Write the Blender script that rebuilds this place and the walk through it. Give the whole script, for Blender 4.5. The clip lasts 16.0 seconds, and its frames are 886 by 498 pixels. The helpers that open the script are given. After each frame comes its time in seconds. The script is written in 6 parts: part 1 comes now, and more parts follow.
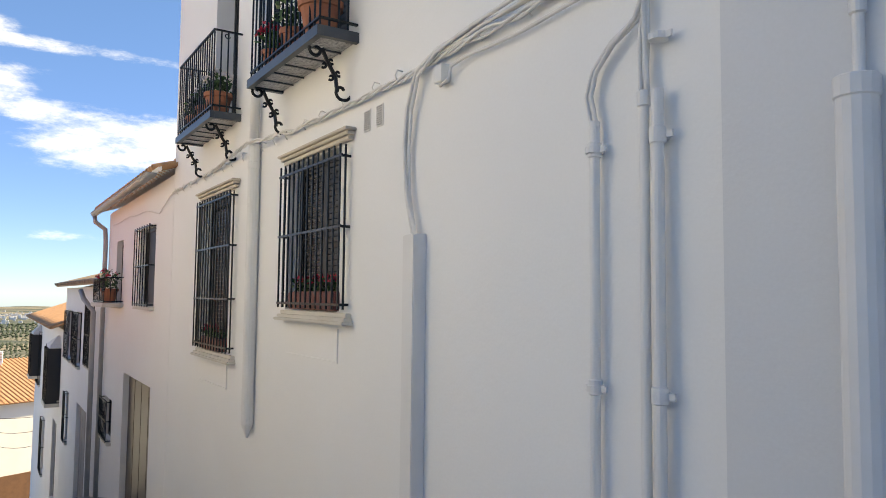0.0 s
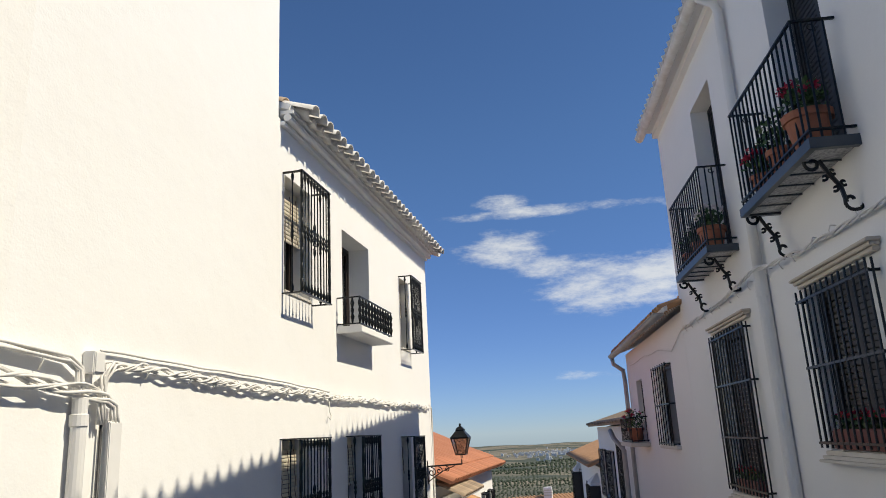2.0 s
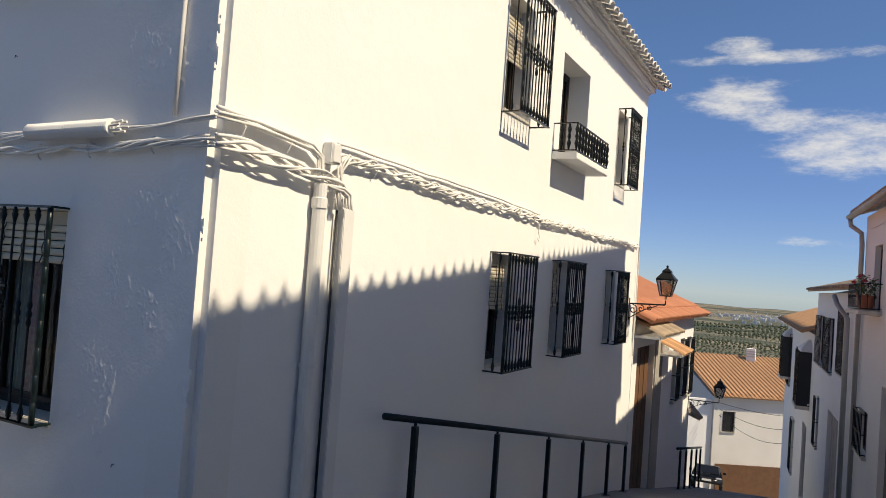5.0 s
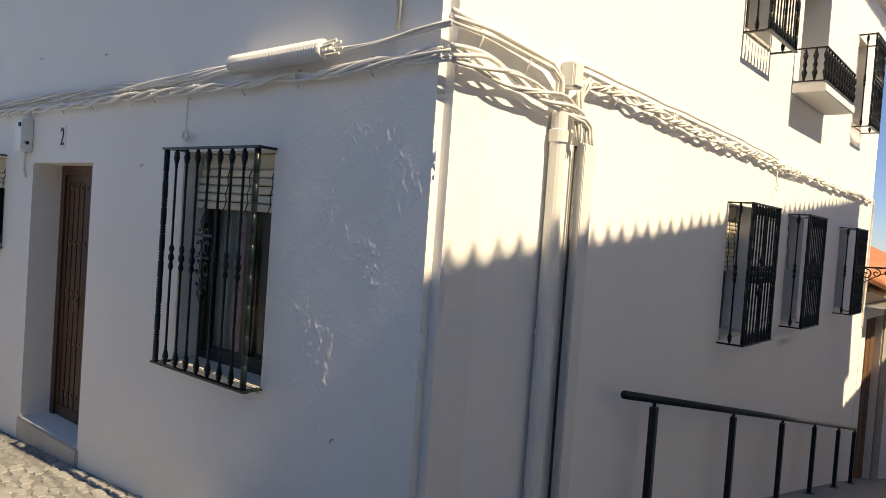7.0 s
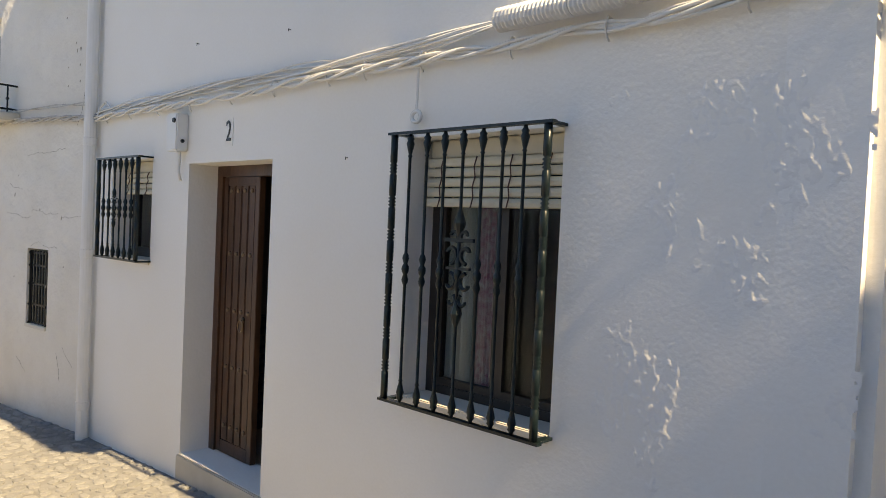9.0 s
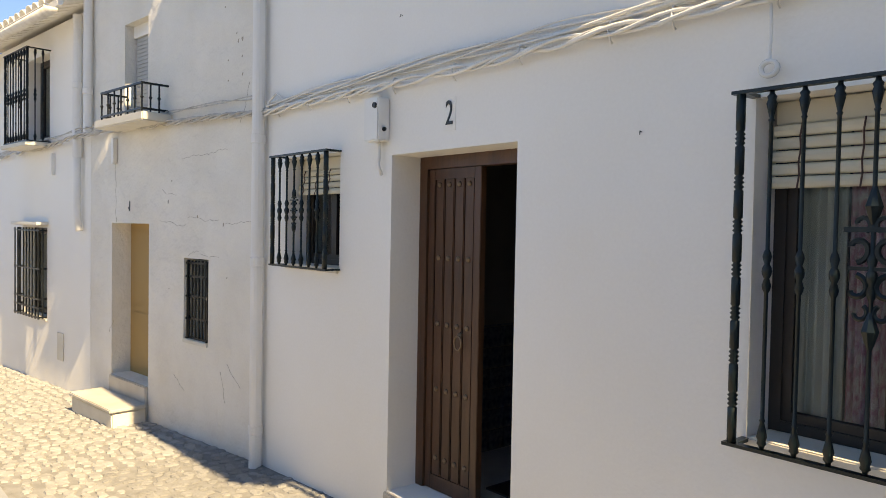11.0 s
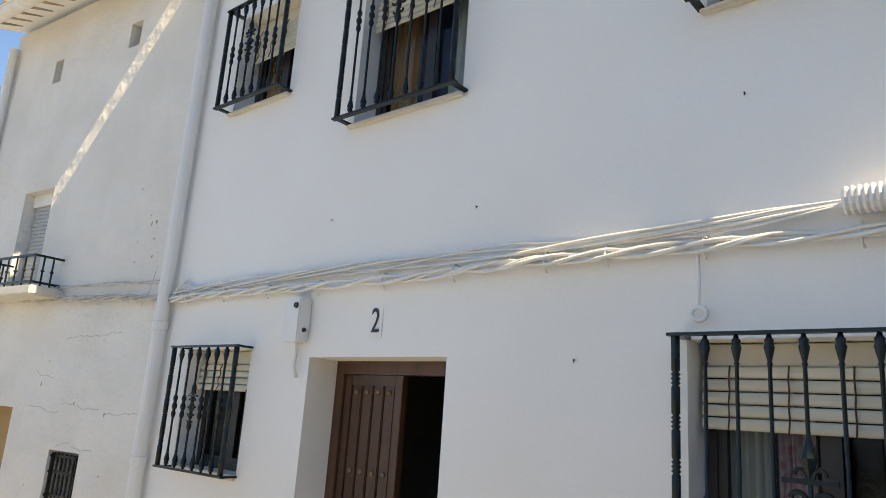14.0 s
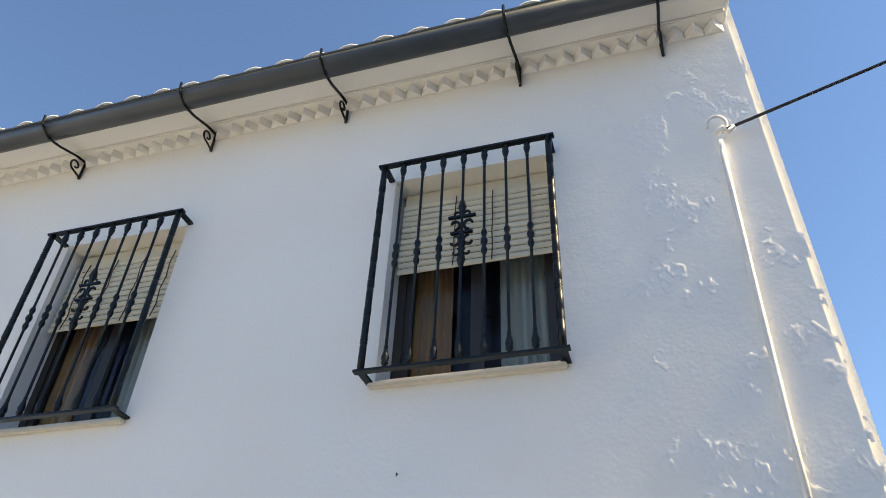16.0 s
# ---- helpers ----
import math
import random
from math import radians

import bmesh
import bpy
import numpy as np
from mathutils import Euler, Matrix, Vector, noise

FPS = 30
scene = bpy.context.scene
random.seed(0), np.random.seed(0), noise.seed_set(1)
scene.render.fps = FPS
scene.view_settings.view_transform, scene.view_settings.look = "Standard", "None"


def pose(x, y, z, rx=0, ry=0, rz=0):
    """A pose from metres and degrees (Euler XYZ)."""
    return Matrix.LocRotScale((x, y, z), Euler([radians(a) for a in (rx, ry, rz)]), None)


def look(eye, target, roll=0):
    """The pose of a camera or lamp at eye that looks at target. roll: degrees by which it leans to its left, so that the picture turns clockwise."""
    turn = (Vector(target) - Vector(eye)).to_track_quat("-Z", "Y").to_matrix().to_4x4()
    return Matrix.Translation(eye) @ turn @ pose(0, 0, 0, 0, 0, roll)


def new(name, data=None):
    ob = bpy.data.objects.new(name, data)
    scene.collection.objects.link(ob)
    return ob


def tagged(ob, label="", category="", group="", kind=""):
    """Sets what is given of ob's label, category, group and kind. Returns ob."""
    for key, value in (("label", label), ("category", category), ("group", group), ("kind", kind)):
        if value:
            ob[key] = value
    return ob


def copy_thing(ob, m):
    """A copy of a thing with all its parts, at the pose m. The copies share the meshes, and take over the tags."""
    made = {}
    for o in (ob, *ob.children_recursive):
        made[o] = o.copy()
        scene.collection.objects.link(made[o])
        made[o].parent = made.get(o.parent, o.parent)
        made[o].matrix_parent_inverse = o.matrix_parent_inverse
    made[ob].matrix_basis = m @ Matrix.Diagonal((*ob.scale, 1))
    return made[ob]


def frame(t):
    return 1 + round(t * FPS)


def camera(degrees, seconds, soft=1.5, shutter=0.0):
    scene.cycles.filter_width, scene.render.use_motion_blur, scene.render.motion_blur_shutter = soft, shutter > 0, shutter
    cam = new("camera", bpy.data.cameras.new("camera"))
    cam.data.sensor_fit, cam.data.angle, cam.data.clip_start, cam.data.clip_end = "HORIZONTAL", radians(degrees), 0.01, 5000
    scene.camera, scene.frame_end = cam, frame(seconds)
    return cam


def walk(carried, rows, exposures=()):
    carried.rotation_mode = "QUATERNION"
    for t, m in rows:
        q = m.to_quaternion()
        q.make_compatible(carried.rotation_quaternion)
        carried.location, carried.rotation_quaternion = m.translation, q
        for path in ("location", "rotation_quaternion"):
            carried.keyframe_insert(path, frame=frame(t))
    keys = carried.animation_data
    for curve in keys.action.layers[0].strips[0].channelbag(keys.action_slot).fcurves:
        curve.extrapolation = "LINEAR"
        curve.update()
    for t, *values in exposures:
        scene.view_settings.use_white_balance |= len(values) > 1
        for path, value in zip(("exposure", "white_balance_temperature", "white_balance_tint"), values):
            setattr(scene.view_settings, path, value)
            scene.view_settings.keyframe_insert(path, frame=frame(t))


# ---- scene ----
cam = camera(63.1, 16.0, soft=0.9)
PATH = [
    (0, (0.141, 0.124, 2.122), (1.045, 1.903, 2.256), 0.6),
    (0.5, (0.106, 0.112, 2.141), (0.65, 2.03, 2.295), -0.2),
    (1, (0.091, 0.135, 2.163), (0.288, 2.115, 2.374), -1.0),
    (1.5, (0.082, 0.142, 2.178), (-0.034, 2.113, 2.494), -1.7),
    (2, (0.063, 0.11, 2.258), (-0.318, 2.008, 2.76), -2.9),
    (2.5, (0.093, 0.073, 2.291), (-0.493, 1.836, 3.031), -3.6),
    (3, (0.103, 0.021, 2.33), (-0.582, 1.697, 3.179), -3.0),
    (3.5, (0.071, 0.046, 2.263), (-0.689, 1.77, 2.934), -0.4),
    (4, (0.081, 0.054, 2.168), (-0.719, 1.837, 2.591), 2.1),
    (4.2, (0.077, 0.065, 2.137), (-0.739, 1.861, 2.469), 2.8),
    (6.3, (-0.411, 0.412, 1.994), (-1.566, 2.043, 1.897), 4.8),
    (6.5, (-0.525, 0.474, 1.97), (-1.717, 2.078, 1.884), 4.6),
    (7, (-0.831, 0.533, 1.949), (-2.108, 2.071, 1.885), 4.1),
    (7.5, (-1.19, 0.494, 1.934), (-2.526, 1.981, 1.88), 3.8),
    (8, (-1.557, 0.513, 1.885), (-2.922, 1.973, 1.831), 3.4),
    (8.5, (-1.909, 0.483, 1.86), (-3.284, 1.935, 1.803), 3.1),
    (9, (-2.274, 0.44, 1.857), (-3.653, 1.888, 1.796), 2.6),
    (9.5, (-2.652, 0.445, 1.804), (-4.049, 1.874, 1.74), 1.8),
    (10, (-3.013, 0.374, 1.772), (-4.449, 1.765, 1.719), 1.2),
    (10.2, (-3.146, 0.349, 1.785), (-4.602, 1.719, 1.739), 1.1),
    (12.3, (-3.754, 0.192, 1.78), (-5.313, 1.441, 1.685), 1.4),
    (12.5, (-3.755, 0.199, 1.77), (-5.295, 1.47, 1.671), 1.8),
    (13, (-3.742, 0.206, 1.779), (-5.192, 1.582, 1.708), 2.7),
    (13.5, (-3.736, 0.176, 1.826), (-5.087, 1.646, 1.954), 3.5),
    (14, (-3.727, 0.14, 1.915), (-5.002, 1.61, 2.376), 4.0),
    (14.5, (-3.69, 0.109, 2.018), (-4.827, 1.559, 2.797), 4.8),
    (15, (-3.573, 0.171, 2.143), (-4.54, 1.594, 3.164), 5.3),
    (15.5, (-3.536, 0.178, 2.172), (-4.215, 1.619, 3.381), 4.2),
    (16, (-3.517, 0.182, 2.185), (-4.024, 1.68, 3.409), 2.8),
]
EXPOSURES = [(0, 1.85, 10300, 6), (0.8, 1.48, 9700, 6), (1.5, 1.13, 8900, 6), (2.5, 0.53, 7300, 5), (3.5, 0.5, 7300, 5), (4.2, 0.62, 8000, 6), (6.3, 1.17, 10600, 10), (7, 1.26, 11600, 10), (8.5, 1.72, 14200, 10), (10, 2.12, 15200, 10), (12.5, 2.0, 14200, 9), (14, 2.18, 14200, 7), (16, 2.2, 12300, 6)]
walk(cam, [(t, look(eye, target, roll)) for t, eye, target, roll in PATH], EXPOSURES)

# ---- light: late-morning sun from the east, blue sky with a few thin clouds ----
SUN_EL, SUN_AZ = 47.2, -0.5  # degrees above the horizon, degrees north of +x
sun = new("sun", bpy.data.lights.new("sun", "SUN"))
sun.data.energy, sun.data.angle, sun.data.color = 2.7, radians(0.5), (1.0, 0.98, 0.945)
SUN_DIR = Vector((math.cos(radians(SUN_EL)) * math.cos(radians(SUN_AZ)), math.cos(radians(SUN_EL)) * math.sin(radians(SUN_AZ)), math.sin(radians(SUN_EL))))
sun.matrix_world = look(SUN_DIR * 60, (0, 0, 0))


def sky_dir(az, el):
    """Unit direction for degrees left of +y and degrees up."""
    a, e = radians(az), radians(el)
    return (-math.sin(a) * math.cos(e), math.cos(a) * math.cos(e), math.sin(e))


def make_world():
    w = bpy.data.worlds.new("sky")
    scene.world = w
    w.use_nodes = True
    nt = w.node_tree
    nt.nodes.clear()
    N, L = nt.nodes.new, nt.links.new
    sky = N("ShaderNodeTexSky")
    sky.sky_type, sky.sun_disc = "NISHITA", False
    sky.sun_elevation, sky.sun_rotation = radians(SUN_EL), radians(90 - SUN_AZ)
    sky.altitude, sky.air_density, sky.dust_density, sky.ozone_density = 700, 0.85, 0.0, 1.5
    tc = N("ShaderNodeTexCoord")
    mp = N("ShaderNodeMapping")
    mp.inputs["Scale"].default_value = (5, 5, 15)
    L(tc.outputs["Generated"], mp.inputs["Vector"])
    nz = N("ShaderNodeTexNoise")
    nz.inputs["Scale"].default_value, nz.inputs["Detail"].default_value, nz.inputs["Roughness"].default_value = 2.2, 10, 0.68
    L(mp.outputs[0], nz.inputs["Vector"])
    total = None
    for az, el, wide, tall, amount in ((-2.6, 10.7, 8.0, 2.6, 1.0), (6.4, 14.2, 5.5, 2.0, 0.85), (-8, 11.6, 6.0, 2.6, 0.95), (2.0, 12.6, 5.0, 1.6, 0.7), (2.2, 17.0, 9.8, 0.62, 0.8), (6.5, 17.9, 3.0, 0.8, 0.7), (-8.5, 16.4, 2.4, 0.7, 0.62), (2.5, 4.0, 6, 0.5, 0.42)):
        c = Vector(sky_dir(az, el))
        right = Vector((math.cos(radians(az)), math.sin(radians(az)), 0))
        up = Vector(sky_dir(az, el + 90))
        dots = []
        for axis, size in ((right, wide), (up, tall)):
            d = N("ShaderNodeVectorMath")
            d.operation = "DOT_PRODUCT"
            d.inputs[1].default_value = tuple(axis / math.sin(radians(size)))
            L(tc.outputs["Generated"], d.inputs[0])
            s = N("ShaderNodeMath")
            s.operation = "MULTIPLY"
            L(d.outputs["Value"], s.inputs[0])
            L(d.outputs["Value"], s.inputs[1])
            dots.append(s)
        front = N("ShaderNodeVectorMath")
        front.operation = "DOT_PRODUCT"
        front.inputs[1].default_value = tuple(c)
        L(tc.outputs["Generated"], front.inputs[0])
        add = N("ShaderNodeMath")
        add.operation = "ADD"
        L(dots[0].outputs[0], add.inputs[0])
        L(dots[1].outputs[0], add.inputs[1])
        fall = N("ShaderNodeMapRange")
        fall.inputs["From Min"].default_value, fall.inputs["From Max"].default_value = 1.1, 0.0
        fall.inputs["To Max"].default_value = amount
        L(add.outputs[0], fall.inputs["Value"])
        gate = N("ShaderNodeMath")
        gate.operation = "GREATER_THAN"
        gate.inputs[1].default_value = 0.5
        L(front.outputs["Value"], gate.inputs[0])
        m = N("ShaderNodeMath")
        m.operation = "MULTIPLY"
        L(fall.outputs[0], m.inputs[0])
        L(gate.outputs[0], m.inputs[1])
        if total is None:
            total = m
        else:
            mx = N("ShaderNodeMath")
            mx.operation = "MAXIMUM"
            L(total.outputs[0], mx.inputs[0])
            L(m.outputs[0], mx.inputs[1])
            total = mx
    # ragged cloud: broad shapes broken up by fine noise
    sm = N("ShaderNodeMath")
    sm.operation = "MULTIPLY_ADD"
    sm.inputs[1].default_value = 2.6
    L(nz.outputs["Fac"], sm.inputs[0])
    L(total.outputs[0], sm.inputs[2])
    edge = N("ShaderNodeMapRange")
    edge.inputs["From Max"].default_value = 0.35
    L(total.outputs[0], edge.inputs["Value"])
    rg = N("ShaderNodeMapRange")
    rg.interpolation_type = "SMOOTHSTEP"
    rg.inputs["From Min"].default_value, rg.inputs["From Max"].default_value, rg.inputs["To Max"].default_value = 1.55, 2.55, 0.78
    L(sm.outputs[0], rg.inputs["Value"])
    body = N("ShaderNodeMath")
    body.operation = "MULTIPLY"
    L(rg.outputs[0], body.inputs[0])
    L(edge.outputs[0], body.inputs[1])
    mix = N("ShaderNodeMix")
    mix.data_type = "RGBA"
    mix.inputs["B"].default_value = (4.3, 4.7, 5.5, 1)
    L(body.outputs[0], mix.inputs["Factor"])
    deep = N("ShaderNodeHueSaturation")
    deep.inputs["Saturation"].default_value = 1.1
    L(sky.outputs[0], deep.inputs["Color"])
    # the air is clear: little whitening towards the horizon
    axis = N("ShaderNodeSeparateXYZ")
    L(tc.outputs["Generated"], axis.inputs[0])
    low = N("ShaderNodeMapRange")
    low.interpolation_type = "SMOOTHSTEP"
    low.inputs["From Max"].default_value = 0.42
    L(axis.outputs["Z"], low.inputs["Value"])
    dim = N("ShaderNodeMix")
    dim.data_type, dim.blend_type = "RGBA", "MULTIPLY"
    dim.inputs["Factor"].default_value = 1.0
    L(deep.outputs[0], dim.inputs["A"])
    clear = N("ShaderNodeMix")
    clear.data_type = "RGBA"
    clear.inputs["A"].default_value, clear.inputs["B"].default_value = (0.27, 0.38, 0.70, 1), (0.41, 0.56, 0.78, 1)
    L(low.outputs[0], clear.inputs["Factor"])
    L(clear.outputs["Result"], dim.inputs["B"])
    L(dim.outputs["Result"], mix.inputs["A"])
    bg = N("ShaderNodeBackground")
    bg.inputs["Strength"].default_value = 0.105
    L(mix.outputs["Result"], bg.inputs["Color"])
    out = N("ShaderNodeOutputWorld")
    L(bg.outputs[0], out.inputs["Surface"])


make_world()


# ---- materials ----
def mat(name, color, rough=0.6, metal=0.0, vary=0.0, vscale=3.0, dark=None, grain=0.0, gscale=60.0, bump=0.0, bscale=40.0, bump2=0.0, b2scale=4.0, per_object=0.0, stretch=None, spec=0.5):
    """Procedural surface: base colour, broad variation to a second colour, fine grain, two scales of relief."""
    m = bpy.data.materials.new(name)
    m.use_nodes = True
    nt = m.node_tree
    N, L = nt.nodes.new, nt.links.new
    b = nt.nodes["Principled BSDF"]
    b.inputs["Roughness"].default_value, b.inputs["Metallic"].default_value = rough, metal
    b.inputs["Specular IOR Level"].default_value = spec
    tc = N("ShaderNodeTexCoord")
    src = tc.outputs["Object"]
    if stretch:
        mp = N("ShaderNodeMapping")
        mp.inputs["Scale"].default_value = stretch
        L(src, mp.inputs["Vector"])
        src = mp.outputs[0]

    def noise_of(scale, detail=4):
        n = N("ShaderNodeTexNoise")
        n.inputs["Scale"].default_value, n.inputs["Detail"].default_value = scale, detail
        L(src, n.inputs["Vector"])
        return n.outputs["Fac"]

    col = None
    base = (*color, 1)
    if vary:
        r = N("ShaderNodeMapRange")
        r.inputs["From Min"].default_value, r.inputs["From Max"].default_value, r.inputs["To Max"].default_value = 0.38, 0.72, vary
        L(noise_of(vscale, 6), r.inputs["Value"])
        mx = N("ShaderNodeMix")
        mx.data_type = "RGBA"
        mx.inputs["A"].default_value, mx.inputs["B"].default_value = base, (*(dark or [c * 0.6 for c in color]), 1)
        L(r.outputs[0], mx.inputs["Factor"])
        col = mx.outputs["Result"]
    for amount, scale, kind in ((grain, gscale, "noise"), (per_object, 0, "object")):
        if not amount:
            continue
        hv = N("ShaderNodeHueSaturation")
        if col:
            L(col, hv.inputs["Color"])
        else:
            hv.inputs["Color"].default_value = base
        r = N("ShaderNodeMapRange")
        r.inputs["To Min"].default_value, r.inputs["To Max"].default_value = 1 - amount, 1 + amount
        if kind == "noise":
            L(noise_of(scale, 3), r.inputs["Value"])
        else:
            oi = N("ShaderNodeObjectInfo")
            L(oi.outputs["Random"], r.inputs["Value"])
        L(r.outputs[0], hv.inputs["Value"])
        col = hv.outputs["Color"]
    if col:
        L(col, b.inputs["Base Color"])
    else:
        b.inputs["Base Color"].default_value = base
    last = None
    for strength, scale, dist in ((bump, bscale, 0.004), (bump2, b2scale, 0.03)):
        if strength:
            bp = N("ShaderNodeBump")
            bp.inputs["Strength"].default_value, bp.inputs["Distance"].default_value = strength, dist
            L(noise_of(scale, 5), bp.inputs["Height"])
            if last:
                L(last, bp.inputs["Normal"])
            last = bp.outputs["Normal"]
    if last:
        L(last, b.inputs["Normal"])
    return m


WHITE = mat("white_limewash", (0.86, 0.85, 0.825), 0.85, vary=0.5, vscale=0.6, dark=(0.82, 0.80, 0.76), grain=0.02, bump=0.25, bscale=55, bump2=0.35, b2scale=2.5)
CREAM = mat("aged_limewash", (0.85, 0.835, 0.80), 0.75, vary=0.7, vscale=0.5, dark=(0.78, 0.745, 0.68), grain=0.03, bump=0.3, bscale=55, bump2=0.32, b2scale=3)
OLDWALL = mat("flaking_limewash", (0.77, 0.74, 0.68), 0.9, vary=0.8, vscale=1.6, dark=(0.67, 0.63, 0.56), grain=0.06, bump=0.8, bscale=30, bump2=1.2, b2scale=5)
# whitewash greyed for a front turned from the light; shade put into the colour
SHADEWASH = mat("shade_grey_limewash", (0.72, 0.72, 0.71), 0.8, vary=0.6, vscale=0.7, dark=(0.66, 0.655, 0.64), grain=0.03, bump=0.3, bscale=50, bump2=0.3, b2scale=3)
ROUGHPLASTER = mat("brushed_lime_paint", (0.80, 0.785, 0.755), 0.5, grain=0.02, bump=0.4, bscale=60)
PIPE = mat("painted_pipe", (0.78, 0.765, 0.735), 0.5, vary=0.4, vscale=4, dark=(0.68, 0.66, 0.62), bump=0.1)
CABLE = mat("painted_cable", (0.78, 0.76, 0.72), 0.55, vary=0.6, vscale=9, dark=(0.62, 0.59, 0.54), bump=0.2, bscale=90)
GREYCABLE = mat("dusty_cable", (0.58, 0.55, 0.51), 0.6, vary=0.8, vscale=9, dark=(0.3, 0.28, 0.26))
BLACKWIRE = mat("black_rubber_cable", (0.02, 0.02, 0.022), 0.5)
IRON = mat("black_painted_iron", (0.006, 0.008, 0.009), 0.34, vary=0.4, vscale=20, dark=(0.010, 0.011, 0.012), bump=0.15, bscale=120, spec=0.3)
IRONGREEN = mat("dark_green_painted_iron", (0.006, 0.013, 0.014), 0.3, vary=0.4, vscale=20, dark=(0.009, 0.015, 0.016), bump=0.15, bscale=120, spec=0.35)
GUTTER = mat("slate_grey_gutter_paint", (0.045, 0.055, 0.065), 0.35, vary=0.5, vscale=5, dark=(0.08, 0.09, 0.1), bump=0.1)
GREYGUT = mat("weathered_zinc", (0.42, 0.42, 0.41), 0.45, 0.3, vary=0.6, vscale=3, dark=(0.3, 0.29, 0.27))
WOOD = mat("dark_walnut_door", (0.10, 0.042, 0.021), 0.4, vary=0.9, vscale=2.5, dark=(0.045, 0.02, 0.011), grain=0.25, gscale=30, bump=0.3, bscale=30, stretch=(9, 9, 0.8))
STUD = mat("aged_brass_stud", (0.22, 0.15, 0.1), 0.4, 0.7)
OCHRE = mat("ochre_painted_door", (0.42, 0.26, 0.10), 0.6, vary=0.5, vscale=2, dark=(0.33, 0.2, 0.08), bump=0.2)
GARAGE = mat("varnished_steel_door", (0.05, 0.032, 0.026), 0.32, 0.0, vary=0.5, vscale=2, dark=(0.03, 0.02, 0.016), bump=0.1, spec=0.4)
FRAME = mat("dark_brown_window_frame", (0.035, 0.025, 0.02), 0.4, vary=0.4, vscale=8)
SILL = mat("cream_stone_sill", (0.66, 0.62, 0.54), 0.6, vary=0.5, vscale=6, dark=(0.55, 0.5, 0.42), bump=0.2)
CORNICE = mat("beige_stone_moulding", (0.62, 0.55, 0.46), 0.7, vary=0.5, vscale=4, dark=(0.5, 0.44, 0.36), bump=0.2)
BLIND = mat("cream_roller_slat", (0.66, 0.60, 0.47), 0.55, vary=0.4, vscale=7, dark=(0.55, 0.48, 0.35), per_object=0.08)
CORD = mat("brown_cord", (0.09, 0.04, 0.03), 0.8)
CURTAIN = mat("light_linen_curtain", (0.55, 0.50, 0.44), 0.9, vary=0.4, vscale=3, bump=0.3, bscale=200)
PINK = mat("pink_floral_curtain", (0.50, 0.20, 0.26), 0.9, vary=1.0, vscale=30, dark=(0.62, 0.52, 0.50))
ORANGECURTAIN = mat("ochre_curtain", (0.55, 0.24, 0.09), 0.9, vary=0.5, vscale=3, dark=(0.3, 0.16, 0.07))
# plaster far darker than real: the gloom of unlit rooms is in the base colour
ROOM = mat("shade_toned_plaster", (0.10, 0.10, 0.10), 0.9, vary=0.4)
BLUETILE = mat("glazed_blue_wall_tile", (0.02, 0.035, 0.07), 0.25, vary=0.9, vscale=26, dark=(0.10, 0.12, 0.15))
TERRA = mat("terracotta_roof_tile", (0.56, 0.31, 0.16), 0.85, vary=0.8, vscale=5, dark=(0.42, 0.22, 0.115), per_object=0.22, grain=0.1, bump=0.4)
REDTILE = mat("red_roof_tile", (0.47, 0.19, 0.105), 0.8, vary=0.6, vscale=3, dark=(0.40, 0.14, 0.07), per_object=0.12, bump=0.3)
OLDTILE = mat("weathered_roof_tile", (0.40, 0.30, 0.21), 0.9, vary=0.8, vscale=6, dark=(0.22, 0.17, 0.13), per_object=0.25, bump=0.5)
WHITETILE = mat("whitewashed_tile", (0.76, 0.74, 0.70), 0.85, vary=0.6, vscale=9, dark=(0.55, 0.5, 0.44), per_object=0.06, bump=0.4)
POT = mat("terracotta_pot", (0.36, 0.13, 0.07), 0.75, vary=0.5, vscale=9, bump=0.2)
REDBOX = mat("oxblood_planter", (0.19, 0.06, 0.05), 0.5, vary=0.4)
LEAF = mat("green_leaf", (0.05, 0.11, 0.03), 0.55, per_object=0.25, vary=0.6, vscale=30, dark=(0.03, 0.06, 0.02))
REDFLOWER = mat("red_petal", (0.45, 0.02, 0.05), 0.6)
WHITEFLOWER = mat("white_petal", (0.72, 0.66, 0.66), 0.6)
ASPHALT = mat("worn_concrete_road", (0.28, 0.272, 0.262), 0.85, vary=0.7, vscale=1.2, dark=(0.19, 0.185, 0.18), grain=0.15, gscale=180, bump=0.5, bscale=150)
STONE = mat("pale_limestone_cobble", (0.285, 0.282, 0.272), 0.8, vary=1.0, vscale=9, dark=(0.205, 0.20, 0.188), per_object=0.14, grain=0.18, bump=0.9, bscale=50)
MORTAR = mat("sandy_mortar", (0.235, 0.231, 0.222), 0.95, vary=0.9, vscale=8, dark=(0.16, 0.155, 0.146), grain=0.15, gscale=90, bump=0.8, bscale=60)
SLAB = mat("grey_paving_slab", (0.25, 0.262, 0.275), 0.75, vary=0.6, vscale=3, dark=(0.19, 0.20, 0.21), per_object=0.10, grain=0.1, gscale=120, bump=0.3, bscale=90)
STEPSTONE = mat("marble_step", (0.50, 0.47, 0.42), 0.5, vary=0.6, vscale=4, dark=(0.36, 0.33, 0.28), bump=0.2)
PLASTIC = mat("white_plastic_box", (0.78, 0.77, 0.74), 0.4, vary=0.3, vscale=5, dark=(0.7, 0.68, 0.62))
BLACK = mat("black_enamel", (0.012, 0.012, 0.012), 0.4)
ENAMEL = mat("white_enamel_tile", (0.78, 0.77, 0.73), 0.25)
